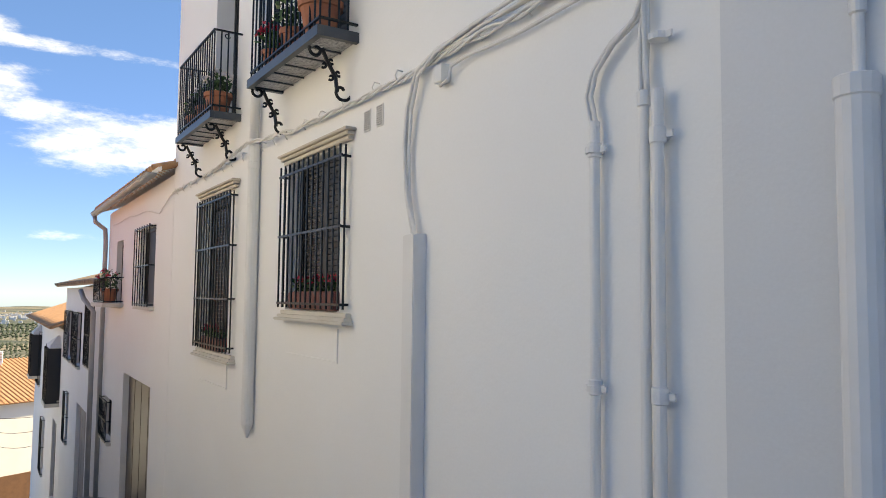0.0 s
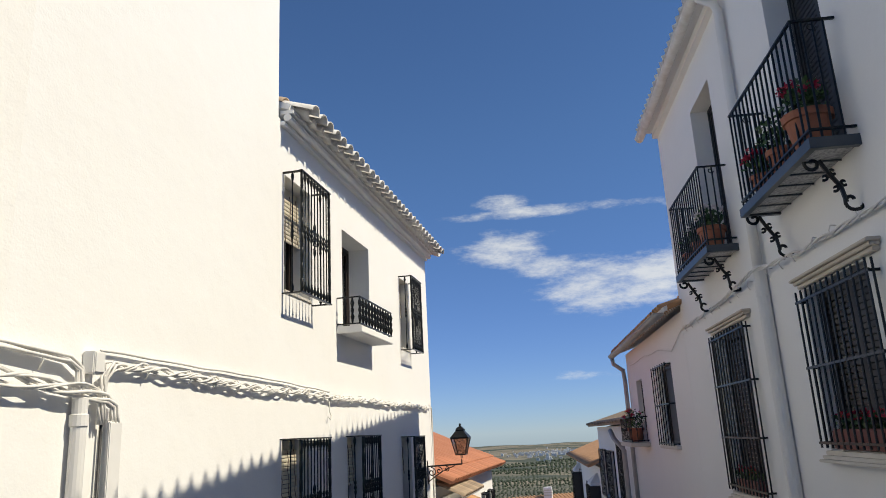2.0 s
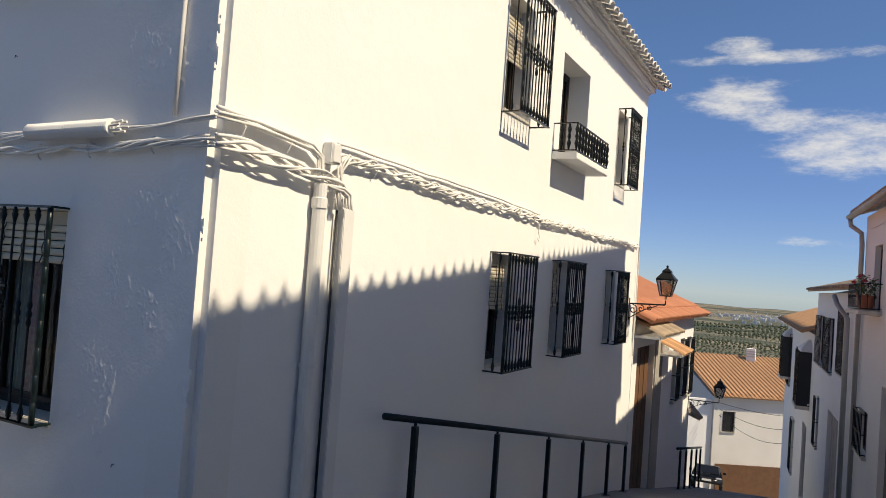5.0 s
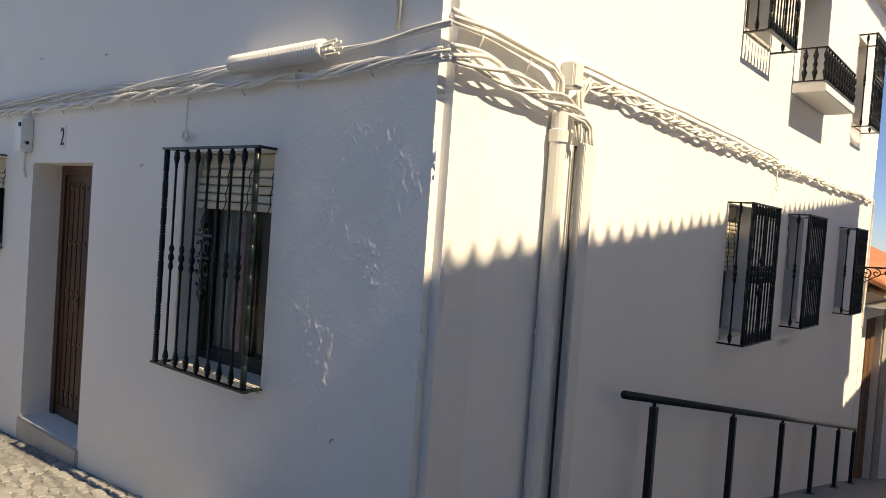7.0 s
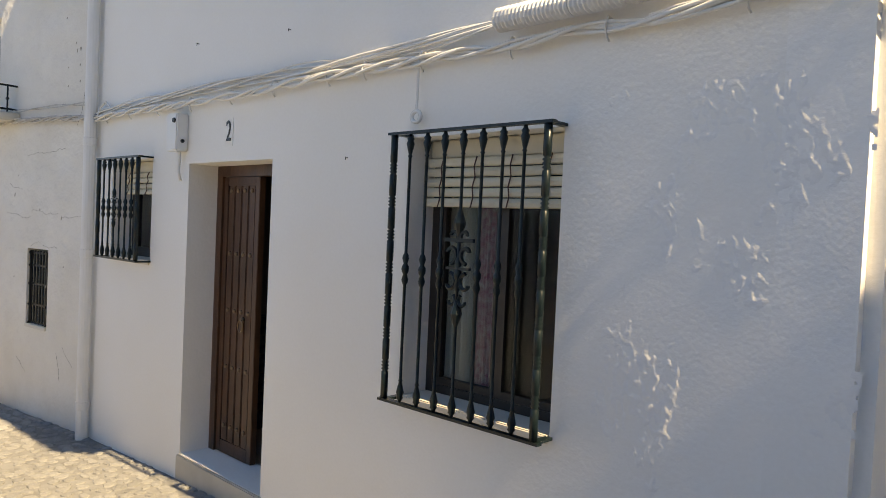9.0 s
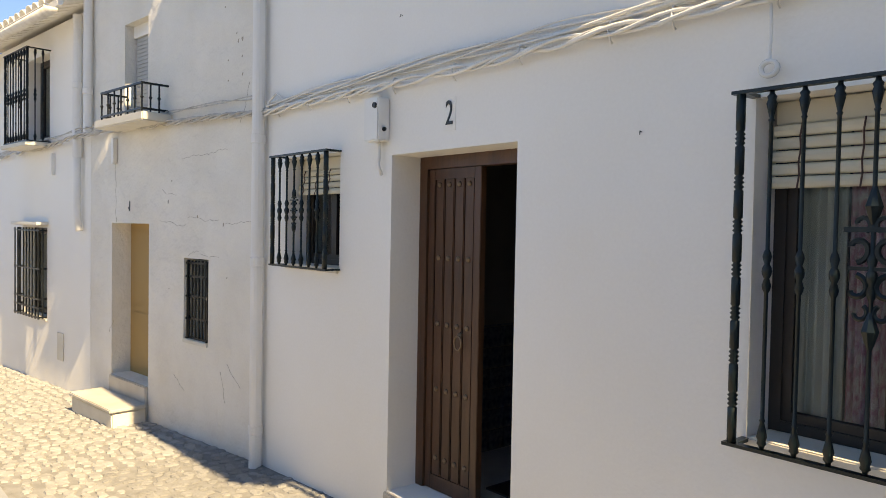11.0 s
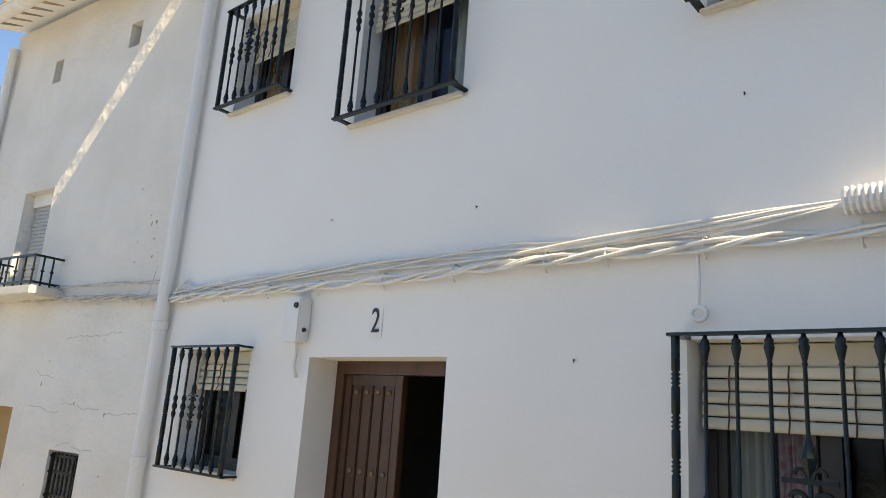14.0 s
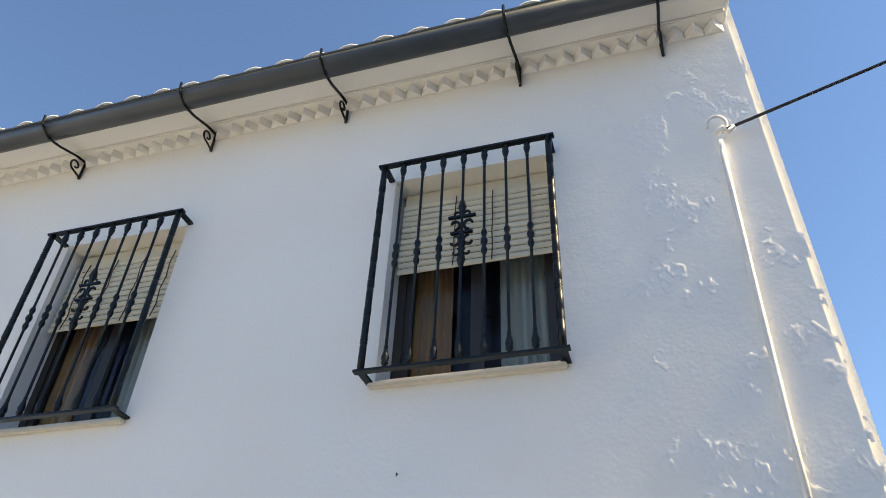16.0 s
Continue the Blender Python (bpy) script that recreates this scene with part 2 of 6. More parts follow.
SHUTTER = mat("dark_window_shade", (0.02, 0.02, 0.022), 0.5, vary=0.4, vscale=8)
PATTERN = mat("patterned_ceramic_tile", (0.46, 0.46, 0.46), 0.3, vary=1.0, vscale=42, dark=(0.06, 0.065, 0.075))
CARPAINT = mat("black_car_paint", (0.012, 0.013, 0.015), 0.15)
TYRE = mat("tyre_rubber", (0.02, 0.02, 0.02), 0.9)
HEADLIGHT = mat("clear_headlight", (0.6, 0.6, 0.62), 0.1)
RUST = mat("rust_brown_gate", (0.16, 0.075, 0.035), 0.7, vary=0.6, vscale=4)
BEIGE = mat("pale_render", (0.72, 0.69, 0.64), 0.9, vary=0.6, vscale=0.5, dark=(0.60, 0.57, 0.52), bump=0.3)
GREYPLASTER = mat("bare_grey_render", (0.40, 0.37, 0.33), 0.9, vary=0.5, vscale=1, bump=0.3)


def glass_mat():
    m = bpy.data.materials.new("window_glass")
    m.use_nodes = True
    b = m.node_tree.nodes["Principled BSDF"]
    b.inputs["Base Color"].default_value = (0.75, 0.85, 0.85, 1)
    b.inputs["Roughness"].default_value, b.inputs["Transmission Weight"].default_value, b.inputs["IOR"].default_value = 0.03, 1.0, 1.28
    return m


GLASS = glass_mat()


def lamp_glass_mat():
    m = bpy.data.materials.new("thin_lamp_glass")
    m.use_nodes = True
    b = m.node_tree.nodes["Principled BSDF"]
    b.inputs["Base Color"].default_value = (0.95, 0.97, 0.97, 1)
    b.inputs["Roughness"].default_value, b.inputs["Transmission Weight"].default_value, b.inputs["IOR"].default_value = 0.02, 1.0, 1.06
    return m


LAMPGLASS = lamp_glass_mat()


def terrain_mat():
    """Olive groves, stubble and bare fields of a far valley."""
    m = bpy.data.materials.new("olive_country")
    m.use_nodes = True
    nt = m.node_tree
    N, L = nt.nodes.new, nt.links.new
    b = nt.nodes["Principled BSDF"]
    b.inputs["Roughness"].default_value = 1.0
    b.inputs["Specular IOR Level"].default_value = 0.1
    tc = N("ShaderNodeTexCoord")
    v = N("ShaderNodeTexVoronoi")
    v.inputs["Scale"].default_value = 0.006
    L(tc.outputs["Object"], v.inputs["Vector"])
    n = N("ShaderNodeTexNoise")
    n.inputs["Scale"].default_value, n.inputs["Detail"].default_value = 0.02, 8
    L(tc.outputs["Object"], n.inputs["Vector"])
    sep = N("ShaderNodeSeparateColor")
    L(v.outputs["Color"], sep.inputs["Color"])
    mixv = N("ShaderNodeMath")
    mixv.operation = "MULTIPLY_ADD"
    mixv.inputs[1].default_value = 0.6
    L(sep.outputs[0], mixv.inputs[0])
    L(n.outputs["Fac"], mixv.inputs[2])
    ramp = N("ShaderNodeValToRGB")
    e = ramp.color_ramp.elements
    e[0].position, e[0].color = 0.40, (0.035, 0.06, 0.05, 1)
    e[1].position, e[1].color = 0.98, (0.24, 0.21, 0.155, 1)
    k = e.new(0.78)
    k.color = (0.13, 0.13, 0.10, 1)
    L(mixv.outputs[0], ramp.inputs["Fac"])
    L(ramp.outputs["Color"], b.inputs["Base Color"])
    return m


COUNTRY = terrain_mat()
OLIVE = mat("olive_foliage", (0.06, 0.08, 0.045), 0.9, vary=0.6, vscale=0.3, dark=(0.035, 0.05, 0.03))
FARWHITE = mat("far_town_wall", (0.72, 0.70, 0.66), 0.9)


# ---- mesh helpers ----
def thing(name, label, category, m=None, group="", kind=""):
    """A top-level Empty, tagged, at the pose m."""
    ob = new(name)
    ob.empty_display_size = 0.1
    if m is not None:
        ob.matrix_world = m
    return tagged(ob, label, category, group, kind)


def finish(name, bm, material, smooth=False):
    me = bpy.data.meshes.new(name)
    bmesh.ops.recalc_face_normals(bm, faces=bm.faces)
    bm.to_mesh(me)
    bm.free()
    me.materials.append(material)
    if smooth:
        for p in me.polygons:
            p.use_smooth = True
    return me


def part(name, bm, material, parent, label="", smooth=False):
    ob = new(name, finish(name, bm, material, smooth))
    ob.parent = parent
    if label:
        ob["label"] = label
    return ob


def part_of(name, me, parent, m=None):
    """One more object on a shared mesh."""
    ob = new(name, me)
    ob.parent = parent
    if m is not None:
        ob.matrix_local = m
    return ob


def solid(name, bm, material, label, category, kind="", m=None, smooth=False, group=""):
    ob = new(name, finish(name, bm, material, smooth))
    if m is not None:
        ob.matrix_world = m
    return tagged(ob, label, category, group, kind)


def box(bm, x0, x1, y0, y1, z0, z1, bevel=0.0):
    g = bmesh.ops.create_cube(bm, size=1)
    bmesh.ops.transform(bm, matrix=Matrix.Translation(((x0 + x1) / 2, (y0 + y1) / 2, (z0 + z1) / 2)) @ Matrix.Diagonal((abs(x1 - x0), abs(y1 - y0), abs(z1 - z0), 1)), verts=g["verts"])
    if bevel:
        es = list({e for v in g["verts"] for e in v.link_edges})
        bmesh.ops.bevel(bm, geom=es, offset=bevel, segments=2, affect="EDGES", clamp_overlap=True)
    return bm


def one_box(*a, **k):
    return box(bmesh.new(), *a, **k)


def sweep(bm, points, radius, sides=8, closed=False):
    """A tube along points; radius is a number or one per point."""
    pts = [Vector(p) for p in points]
    rings = []
    n = len(pts)
    up = Vector((0, 0, 1))
    first = (pts[1] - pts[0]).normalized()
    ref = up if abs(first.dot(up)) < 0.9 else Vector((1, 0, 0))
    side = first.cross(ref).normalized()
    for i, p in enumerate(pts):
        a, b = pts[max(i - 1, 0)], pts[min(i + 1, n - 1)]
        if closed:
            a, b = pts[i - 1], pts[(i + 1) % n]
        d = (b - a).normalized()
        side = (side - d * side.dot(d)).normalized()
        other = d.cross(side)
        r = radius[i] if isinstance(radius, (list, tuple)) else radius
        rings.append([bm.verts.new(p + (side * math.cos(2 * math.pi * k / sides) + other * math.sin(2 * math.pi * k / sides)) * r) for k in range(sides)])
    pairs = list(zip(rings, rings[1:] + ([rings[0]] if closed else [])))[: n if closed else n - 1]
    for r0, r1 in pairs:
        for k in range(sides):
            bm.faces.new((r0[k], r0[(k + 1) % sides], r1[(k + 1) % sides], r1[k]))
    if not closed:
        bm.faces.new(rings[0][::-1])
        bm.faces.new(rings[-1])
    return bm


def lathe(bm, profile, sides=10, m=None):
    """Turned shape round z: profile rows (z, radius)."""
    m = m or Matrix.Identity(4)
    rings = [[bm.verts.new(m @ Vector((r * math.cos(2 * math.pi * k / sides), r * math.sin(2 * math.pi * k / sides), z))) for k in range(sides)] for z, r in profile]
    for r0, r1 in zip(rings, rings[1:]):
        for k in range(sides):
            bm.faces.new((r0[k], r0[(k + 1) % sides], r1[(k + 1) % sides], r1[k]))
    bm.faces.new(rings[0][::-1])
    bm.faces.new(rings[-1])
    return bm


def spiral(cx, cz, r0, r1, a0, a1, y=0.0, n=14):
    """Points of a scroll in the x-z plane."""
    return [(cx + (r0 + (r1 - r0) * i / n) * math.cos(a0 + (a1 - a0) * i / n), y, cz + (r0 + (r1 - r0) * i / n) * math.sin(a0 + (a1 - a0) * i / n)) for i in range(n + 1)]


# facades: local x runs to the right as one faces the wall, y into the wall, z up
SOUTH = pose(0, 2.85, 0)
EAST = pose(-2.8, 0, 0, 0, 0, 90)
RIGHT_TURN = 5.5
PD = 2.50
NEIGHBOUR = pose(-8.72, 2.85, 0, 0, 0, 6)
RIGHT = pose(PD * math.cos(radians(RIGHT_TURN)), PD * math.sin(radians(RIGHT_TURN)), 0, 0, 0, RIGHT_TURN - 90)  # local x = -s


def ground_z(x, y):
    """Height of the streets: the level one falls to the west, the steep one to the north."""
    west = 0.375 + 0.055 * max(x, -8.7) + (0.027 * (x + 8.7) if x < -8.7 else 0)
    west = min(west, 0.55)
    north = 0.0
    t = y - 3.6
    if t > 0:
        north = -0.187 * t * t / (t + 0.6)
    if y > 12:
        north -= 0.03 * (y - 12)
    if y > 20:
        north -= 0.03 * (y - 20)
    return west + north


def wall(name, m, x0, x1, z0, z1, holes, material, label, thick=0.3, step=None):
    """A wall with real openings through it. holes: (x0, x1, z0, z1)."""
    bm = bmesh.new()
    xs = sorted({x0, x1, *[h[0] for h in holes], *[h[1] for h in holes]})
    zs = sorted({z0, z1, *[h[2] for h in holes], *[h[3] for h in holes]})

    def open_at(cx, cz):
        return any(h[0] < cx < h[1] and h[2] < cz < h[3] for h in holes)

    grid = {}

    def vert(x, y, z):
        key = (round(x, 4), y, round(z, 4))
        if key not in grid:
            grid[key] = bm.verts.new((x, y, z))
        return grid[key]

    cells = {}
    for i in range(len(xs) - 1):
        for j in range(len(zs) - 1):
            cells[i, j] = not open_at((xs[i] + xs[i + 1]) / 2, (zs[j] + zs[j + 1]) / 2)
    for (i, j), full in cells.items():
        if not full:
            continue
        a, b, c, d = xs[i], xs[i + 1], zs[j], zs[j + 1]
        for y in (0.0, thick):
            bm.faces.new((vert(a, y, c), vert(b, y, c), vert(b, y, d), vert(a, y, d)))
        for di, dj, p, q in ((-1, 0, (a, c), (a, d)), (1, 0, (b, c), (b, d)), (0, -1, (a, c), (b, c)), (0, 1, (a, d), (b, d))):
            if not cells.get((i + di, j + dj), False):
                bm.faces.new((vert(p[0], 0.0, p[1]), vert(q[0], 0.0, q[1]), vert(q[0], thick, q[1]), vert(p[0], thick, p[1])))
    return solid(name, bm, material, label, "wall", "structure", m)


def prism(bm, outline, depth, axis="y", start=0.0):
    """An upright slab from an outline of (x, z)."""
    a = [bm.verts.new((x, start, z)) for x, z in outline]
    b = [bm.verts.new((x, start + depth, z)) for x, z in outline]
    bm.faces.new(a)
    bm.faces.new(b[::-1])
    for i in range(len(a)):
        j = (i + 1) % len(a)
        bm.faces.new((a[i], b[i], b[j], a[j]))
    return bm


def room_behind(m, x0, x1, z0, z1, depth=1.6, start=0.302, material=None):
    """A plain room behind an opening, so that it is closed; its dimness is in the wall colour."""
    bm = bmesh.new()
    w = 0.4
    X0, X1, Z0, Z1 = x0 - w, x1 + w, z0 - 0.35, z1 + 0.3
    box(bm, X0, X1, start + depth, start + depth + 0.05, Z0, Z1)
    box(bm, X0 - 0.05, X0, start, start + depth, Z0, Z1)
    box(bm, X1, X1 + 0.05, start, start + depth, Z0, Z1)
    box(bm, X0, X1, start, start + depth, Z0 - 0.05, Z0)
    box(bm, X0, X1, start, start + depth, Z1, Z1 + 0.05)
    return solid("wall_room", bm, material or ROOM, "plain interior walls behind an opening, indoor shade in their colour", "wall", "structure", m)


# ---- ground ----
def axis_steps(lo, hi, fine_lo, fine_hi, fine, coarse):
    v, out = lo, []
    while v < hi:
        out.append(v)
        v += fine if fine_lo <= v < fine_hi else coarse
    return out + [hi]


FALL_D = [math.log(d) for d in (62, 100, 200, 400, 900, 2000, 4500, 12000, 30000)]
FALL_Z = [-11, -14, -21, -33, -48, -64, -70, -92, -150]


def country_z(x, y):
    """The far country: the hill falls away to a valley, then low ridges up to the horizon."""
    d = math.hypot(x, y)
    z = float(np.interp(math.log(max(d, 62)), FALL_D, FALL_Z))
    z += noise.noise(Vector((x * 0.004, y * 0.004, 3.1))) * 0.006 * min(1200.0, max(0.0, d - 80))
    return z + max(0.0, min(1, (d - 3000) / 3000)) * 6 * noise.noise(Vector((x * 0.0007, y * 0.0007, 7.7)))


def build_ground():
    bm = bmesh.new()
    # street patch as a grid, joined with the wide country in one sheet
    xs = axis_steps(-60, 60, -30, 6, 0.75, 6)
    ys = axis_steps(-60, 60, -6, 60, 0.75, 6)
    grid = [[bm.verts.new((x, y, ground_z(x, y) if math.hypot(x, y) < 62 else country_z(x, y))) for x in xs] for y in ys]
    for j in range(len(ys) - 1):
        for i in range(len(xs) - 1):
            bm.faces.new((grid[j][i], grid[j][i + 1], grid[j + 1][i + 1], grid[j + 1][i]))
    for f in bm.faces:
        f.material_index = 0
    # border of the patch, walked round
    border = [grid[0][i] for i in range(len(xs))] + [grid[j][-1] for j in range(1, len(ys))] + [grid[-1][i] for i in range(len(xs) - 2, -1, -1)] + [grid[j][0] for j in range(len(ys) - 2, 0, -1)]
    prev = border
    for k in range(20):
        scale = 1.24
        cur = []
        for v in prev:
            x, y = v.co.x * scale, v.co.y * scale
            cur.append(bm.verts.new((x, y, country_z(x, y))))
        for i in range(len(prev)):
            j = (i + 1) % len(prev)
            f = bm.faces.new((prev[i], prev[j], cur[j], cur[i]))
            f.material_index = 1
        prev = cur
    ob = solid("ground", bm, ASPHALT, "worn grey street falling to a wide valley of olive groves", "ground", "structure")
    ob.data.materials.append(COUNTRY)
    return ob


build_ground()

# ---- corner house: walls ----
S_WIN = (-4.81, -3.93, 1.03, 2.28)
S_DOOR = (-7.04, -6.005, 0.18, 2.217)
S_SMALL = (-8.34, -7.61, 1.50, 2.275)
S_UP = [(-4.71, -3.87, 3.665, 4.885), (-6.865, -6.015, 3.625, 4.845), (-8.23, -7.56, 4.02, 4.80)]
wall("wall_south", SOUTH, -8.72, -3.1, -1.0, 5.74, [S_WIN, S_DOOR, S_SMALL, *S_UP], CREAM, "whitewashed plaster front of the corner house")

bm = bmesh.new()
prism(bm, [(3.15, -2.5), (6.33, -2.5), (6.33, 6.90), (6.15, 6.87), (3.15, 5.98)], 0.3)
solid("wall_gable", bm, WHITE, "bright whitewashed gable wall with a sloping top", "wall", "structure", EAST)
bm = bmesh.new()
prism(bm, [(2.85, -1.5), (3.15, -1.5), (3.15, 5.98), (2.85, 5.88)], 0.3)
bmesh.ops.bevel(bm, geom=[e for e in bm.edges if all(abs(v.co.x - 2.85) < 0.001 and abs(v.co.y) < 0.001 for v in e.verts)], offset=0.05, segments=4, affect="EDGES")
solid("wall_corner", bm, CREAM, "whitewashed corner strip of the gable wall", "wall", "structure", EAST)

E_LOW = [(6.46, 7.12, 1.215, 2.297), (8.24, 8.84, 1.24, 2.305), (10.60, 11.14, 1.26, 2.275)]
E_UP = [(6.48, 7.16, 3.70, 4.88), (10.76, 11.29, 3.60, 4.69)]
E_DOOR = (8.15, 9.21, 3.53, 4.765)
wall("wall_east", EAST, 6.33, 12.60, -4.0, 5.44, [*E_LOW, *E_UP, E_DOOR], WHITE, "sunlit whitewashed street front with barred windows", thick=0.35)
solid("wall_north", one_box(-9.0, -3.15, 12.3, 12.6, -4, 5.4), WHITE, "plain white end wall", "wall", "structure")
solid("wall_back", one_box(-9.1, -8.72, 3.2, 12.3, -3, 5.6), WHITE, "plain white party wall", "wall", "structure")


def tile_mesh(name, length, r0, r1, material, sides=7, thick=0.014):
    """One curved roof tile, crown up, running along +y from its lower end."""
    bm = bmesh.new()
    rows = []
    for y, r in ((0, r0), (length, r1)):
        outer = [bm.verts.new((r * math.cos(math.pi * k / sides), y, r * 0.8 * math.sin(math.pi * k / sides))) for k in range(sides + 1)]
        inner = [bm.verts.new(((r - thick) * math.cos(math.pi * k / sides), y, (r - thick) * 0.8 * math.sin(math.pi * k / sides))) for k in range(sides + 1)]
        rows.append((outer, inner))
    (o0, i0), (o1, i1) = rows
    for k in range(sides):
        bm.faces.new((o0[k], o0[k + 1], o1[k + 1], o1[k]))
        bm.faces.new((i0[k], i1[k], i1[k + 1], i0[k + 1]))
        bm.faces.new((o0[k], i0[k], i0[k + 1], o0[k + 1]))
    return finish(name, bm, material, True)


def tiled_roof(m, x0, x1, z, depth, slope, material, label, pitch=0.22, rows=3, over=0.35, edge_material=None, name="roof", tile_len=0.42, deck=None, jut=0.0, channels=0.0):
    """A pitched roof over a facade: deck, then rows of curved tiles near the eaves. slope in degrees; over: how far it juts out."""
    top = thing(name, label, "roof", m, kind="structure")
    c, s = math.cos(radians(slope)), math.sin(radians(slope))
    bm = bmesh.new()
    prism(bm, [(jut, 0), (depth, 0), (depth, 0.06), (jut, 0.06)], x1 - x0)
    # outline (x, z) with depth along y: turn so that x runs up the slope
    rot = Matrix.Translation((x0, -over, z)) @ Matrix(((0, 1, 0, 0), (c, 0, -s, 0), (s, 0, c, 0), (0, 0, 0, 1)))
    bmesh.ops.transform(bm, matrix=rot, verts=bm.verts)
    part("deck", bm, deck or WHITE, top)
    big = tile_mesh("tile", tile_len, 0.095, 0.075, material)
    pan = tile_mesh("tile", tile_len, 0.095, 0.075, edge_material or material)
    n = int((x1 - x0) / pitch)
    for r in range(rows):
        for i in range(n + 1):
            x = x0 + (i + 0.5) * (x1 - x0) / (n + 1)
            y = r * (tile_len - 0.08) + channels
            jig = random.uniform(-0.012, 0.012)
            o = part_of("tile", pan if r == 0 else big, top)
            o.matrix_local = Matrix.Translation((x + jig, -over + (y - 0.06) * c, z + 0.055 + (y - 0.06) * s + 0.012 * r + random.uniform(0, 0.008))) @ Matrix.Rotation(radians(slope), 4, "X") @ Matrix.Rotation(random.uniform(-0.03, 0.03), 4, "Z")
            if r == 0:
                # channel tile below, hollow side up
                o = part_of("tile", pan, top)
                o.matrix_local = Matrix.Translation((x + (x1 - x0) / (n + 1) / 2, -over + (0.02 if not channels else -0.05), z + 0.075 + (random.uniform(-0.012, 0.012) if channels else 0))) @ Matrix.Rotation(radians(slope), 4, "X") @ Matrix.Rotation(math.pi, 4, "Y")
    if rows:
        # the rest of the field, joined
        bm = bmesh.new()
        length = depth - rows * (tile_len - 0.08)
        for i in range(n + 1):
            x = x0 + (i + 0.5) * (x1 - x0) / (n + 1)
            y0 = rows * (tile_len - 0.08)
            sides = 5
            k0 = [bm.verts.new((x + 0.085 * math.cos(math.pi * k / sides), -over + y0 * c, z + 0.06 + y0 * s + 0.07 * math.sin(math.pi * k / sides))) for k in range(sides + 1)]
            k1 = [bm.verts.new((x + 0.085 * math.cos(math.pi * k / sides), -over + depth * c, z + 0.06 + depth * s + 0.07 * math.sin(math.pi * k / sides))) for k in range(sides + 1)]
            for k in range(sides):
                bm.faces.new((k0[k], k0[k + 1], k1[k + 1], k1[k]))
        tagged(part("tile_field", bm, material, top, smooth=True), kind="stuff")
    return top


# roof over the corner house with its white cornice of pointed bricks and the dark gutter
tiled_roof(SOUTH, -8.75, -2.9, 5.63, 3.6, 15, OLDTILE, "old curved clay tile roof of the corner house", over=0.27, edge_material=WHITETILE)
tiled_roof(EAST, 6.37, 12.75, 5.46, 3.2, 20, OLDTILE, "old clay tile roof with whitewashed eaves", over=0.28, edge_material=WHITETILE, jut=0.2)

rake = thing("gable_coping", "row of whitewashed tiles capping the gable edge", "coping", EAST, kind="structure")
cap = tile_mesh("tile", 0.40, 0.085, 0.07, WHITETILE)
for i in range(10):
    u = 2.95 + i * 0.34
    part_of("tile", cap, rake, Matrix.Translation((u, 0.12, 5.88 + (u - 2.85) * 0.295)) @ Matrix.Rotation(radians(-90), 4, "Z") @ Matrix.Rotation(radians(16.5), 4, "X"))
bm = bmesh.new()
lathe(bm, [(-0.05, 0.09), (0.02, 0.11), (0.08, 0.09), (0.12, 0.03)], 10, Matrix.Translation((6.27, 0.12, 6.91)))
part("coping_end", bm, WHITETILE, rake, smooth=True)

bm = bmesh.new()
box(bm, -8.7, -2.86, -0.09, 0, 5.622, 5.665, bevel=0.008)
box(bm, -8.7, -2.86, -0.17, -0.0905, 5.632, 5.668, bevel=0.008)
box(bm, -8.7, -2.86, -0.25, -0.1705, 5.61, 5.645, bevel=0.006)
for i in range(57):
    x = -8.66 + i * 0.1015
    v = [bm.verts.new((x + dx, y, z)) for z in (5.56, 5.62) for dx, y in ((0, -0.002), (0.1, -0.002), (0.05, -0.065))]
    for f in ((0, 1, 2), (3, 5, 4), (0, 2, 5, 3), (1, 4, 5, 2)):
        bm.faces.new([v[k] for k in f])
solid("cornice", bm, WHITE, "white dog-tooth brick cornice under the eaves", "cornice", "structure", SOUTH)
bm = bmesh.new()
box(bm, 6.37, 12.6, -0.05, 0, 5.37, 5.41)
sweep(bm, [(6.37, -0.075, 5.445), (12.64, -0.075, 5.445)], 0.04, 10)
box(bm, 6.37, 12.64, -0.14, 0, 5.482, 5.52)
solid("cornice", bm, WHITE, "stepped white plaster cornice under the eaves", "cornice", "structure", EAST)


def gutter(m, x0, x1, y, z, r, material, label, drops=()):
    """A half-round gutter with end caps."""
    bm = bmesh.new()
    sides = 8
    rows = []
    for x in (x0, x1):
        o = [bm.verts.new((x, y + r * math.cos(math.pi + math.pi * k / sides), z + r * math.sin(math.pi + math.pi * k / sides))) for k in range(sides + 1)]
        i = [bm.verts.new((x, y + (r - 0.006) * math.cos(math.pi + math.pi * k / sides), z + (r - 0.006) * math.sin(math.pi + math.pi * k / sides))) for k in range(sides + 1)]
        rows.append((o, i))
    for k in range(sides):
        bm.faces.new((rows[0][0][k], rows[0][0][k + 1], rows[1][0][k + 1], rows[1][0][k]))
        bm.faces.new((rows[0][1][k], rows[1][1][k], rows[1][1][k + 1], rows[0][1][k + 1]))
    for o, i in rows:
        bm.faces.new(o)
    for k in (0, sides):
        bm.faces.new((rows[0][0][k], rows[1][0][k], rows[1][1][k], rows[0][1][k]))
    g = solid("gutter", bm, material, label, "gutter", "", m, True)
    bm = bmesh.new()
    sweep(bm, [(x0, y - r, z), (x1, y - r, z)], 0.009, 6)
    part("lip", bm, material, g)
    return g


GUT = gutter(SOUTH, -8.70, -3.12, -0.335, 5.605, 0.075, GUTTER, "slate-grey painted half-round gutter along the eaves")
bm = bmesh.new()
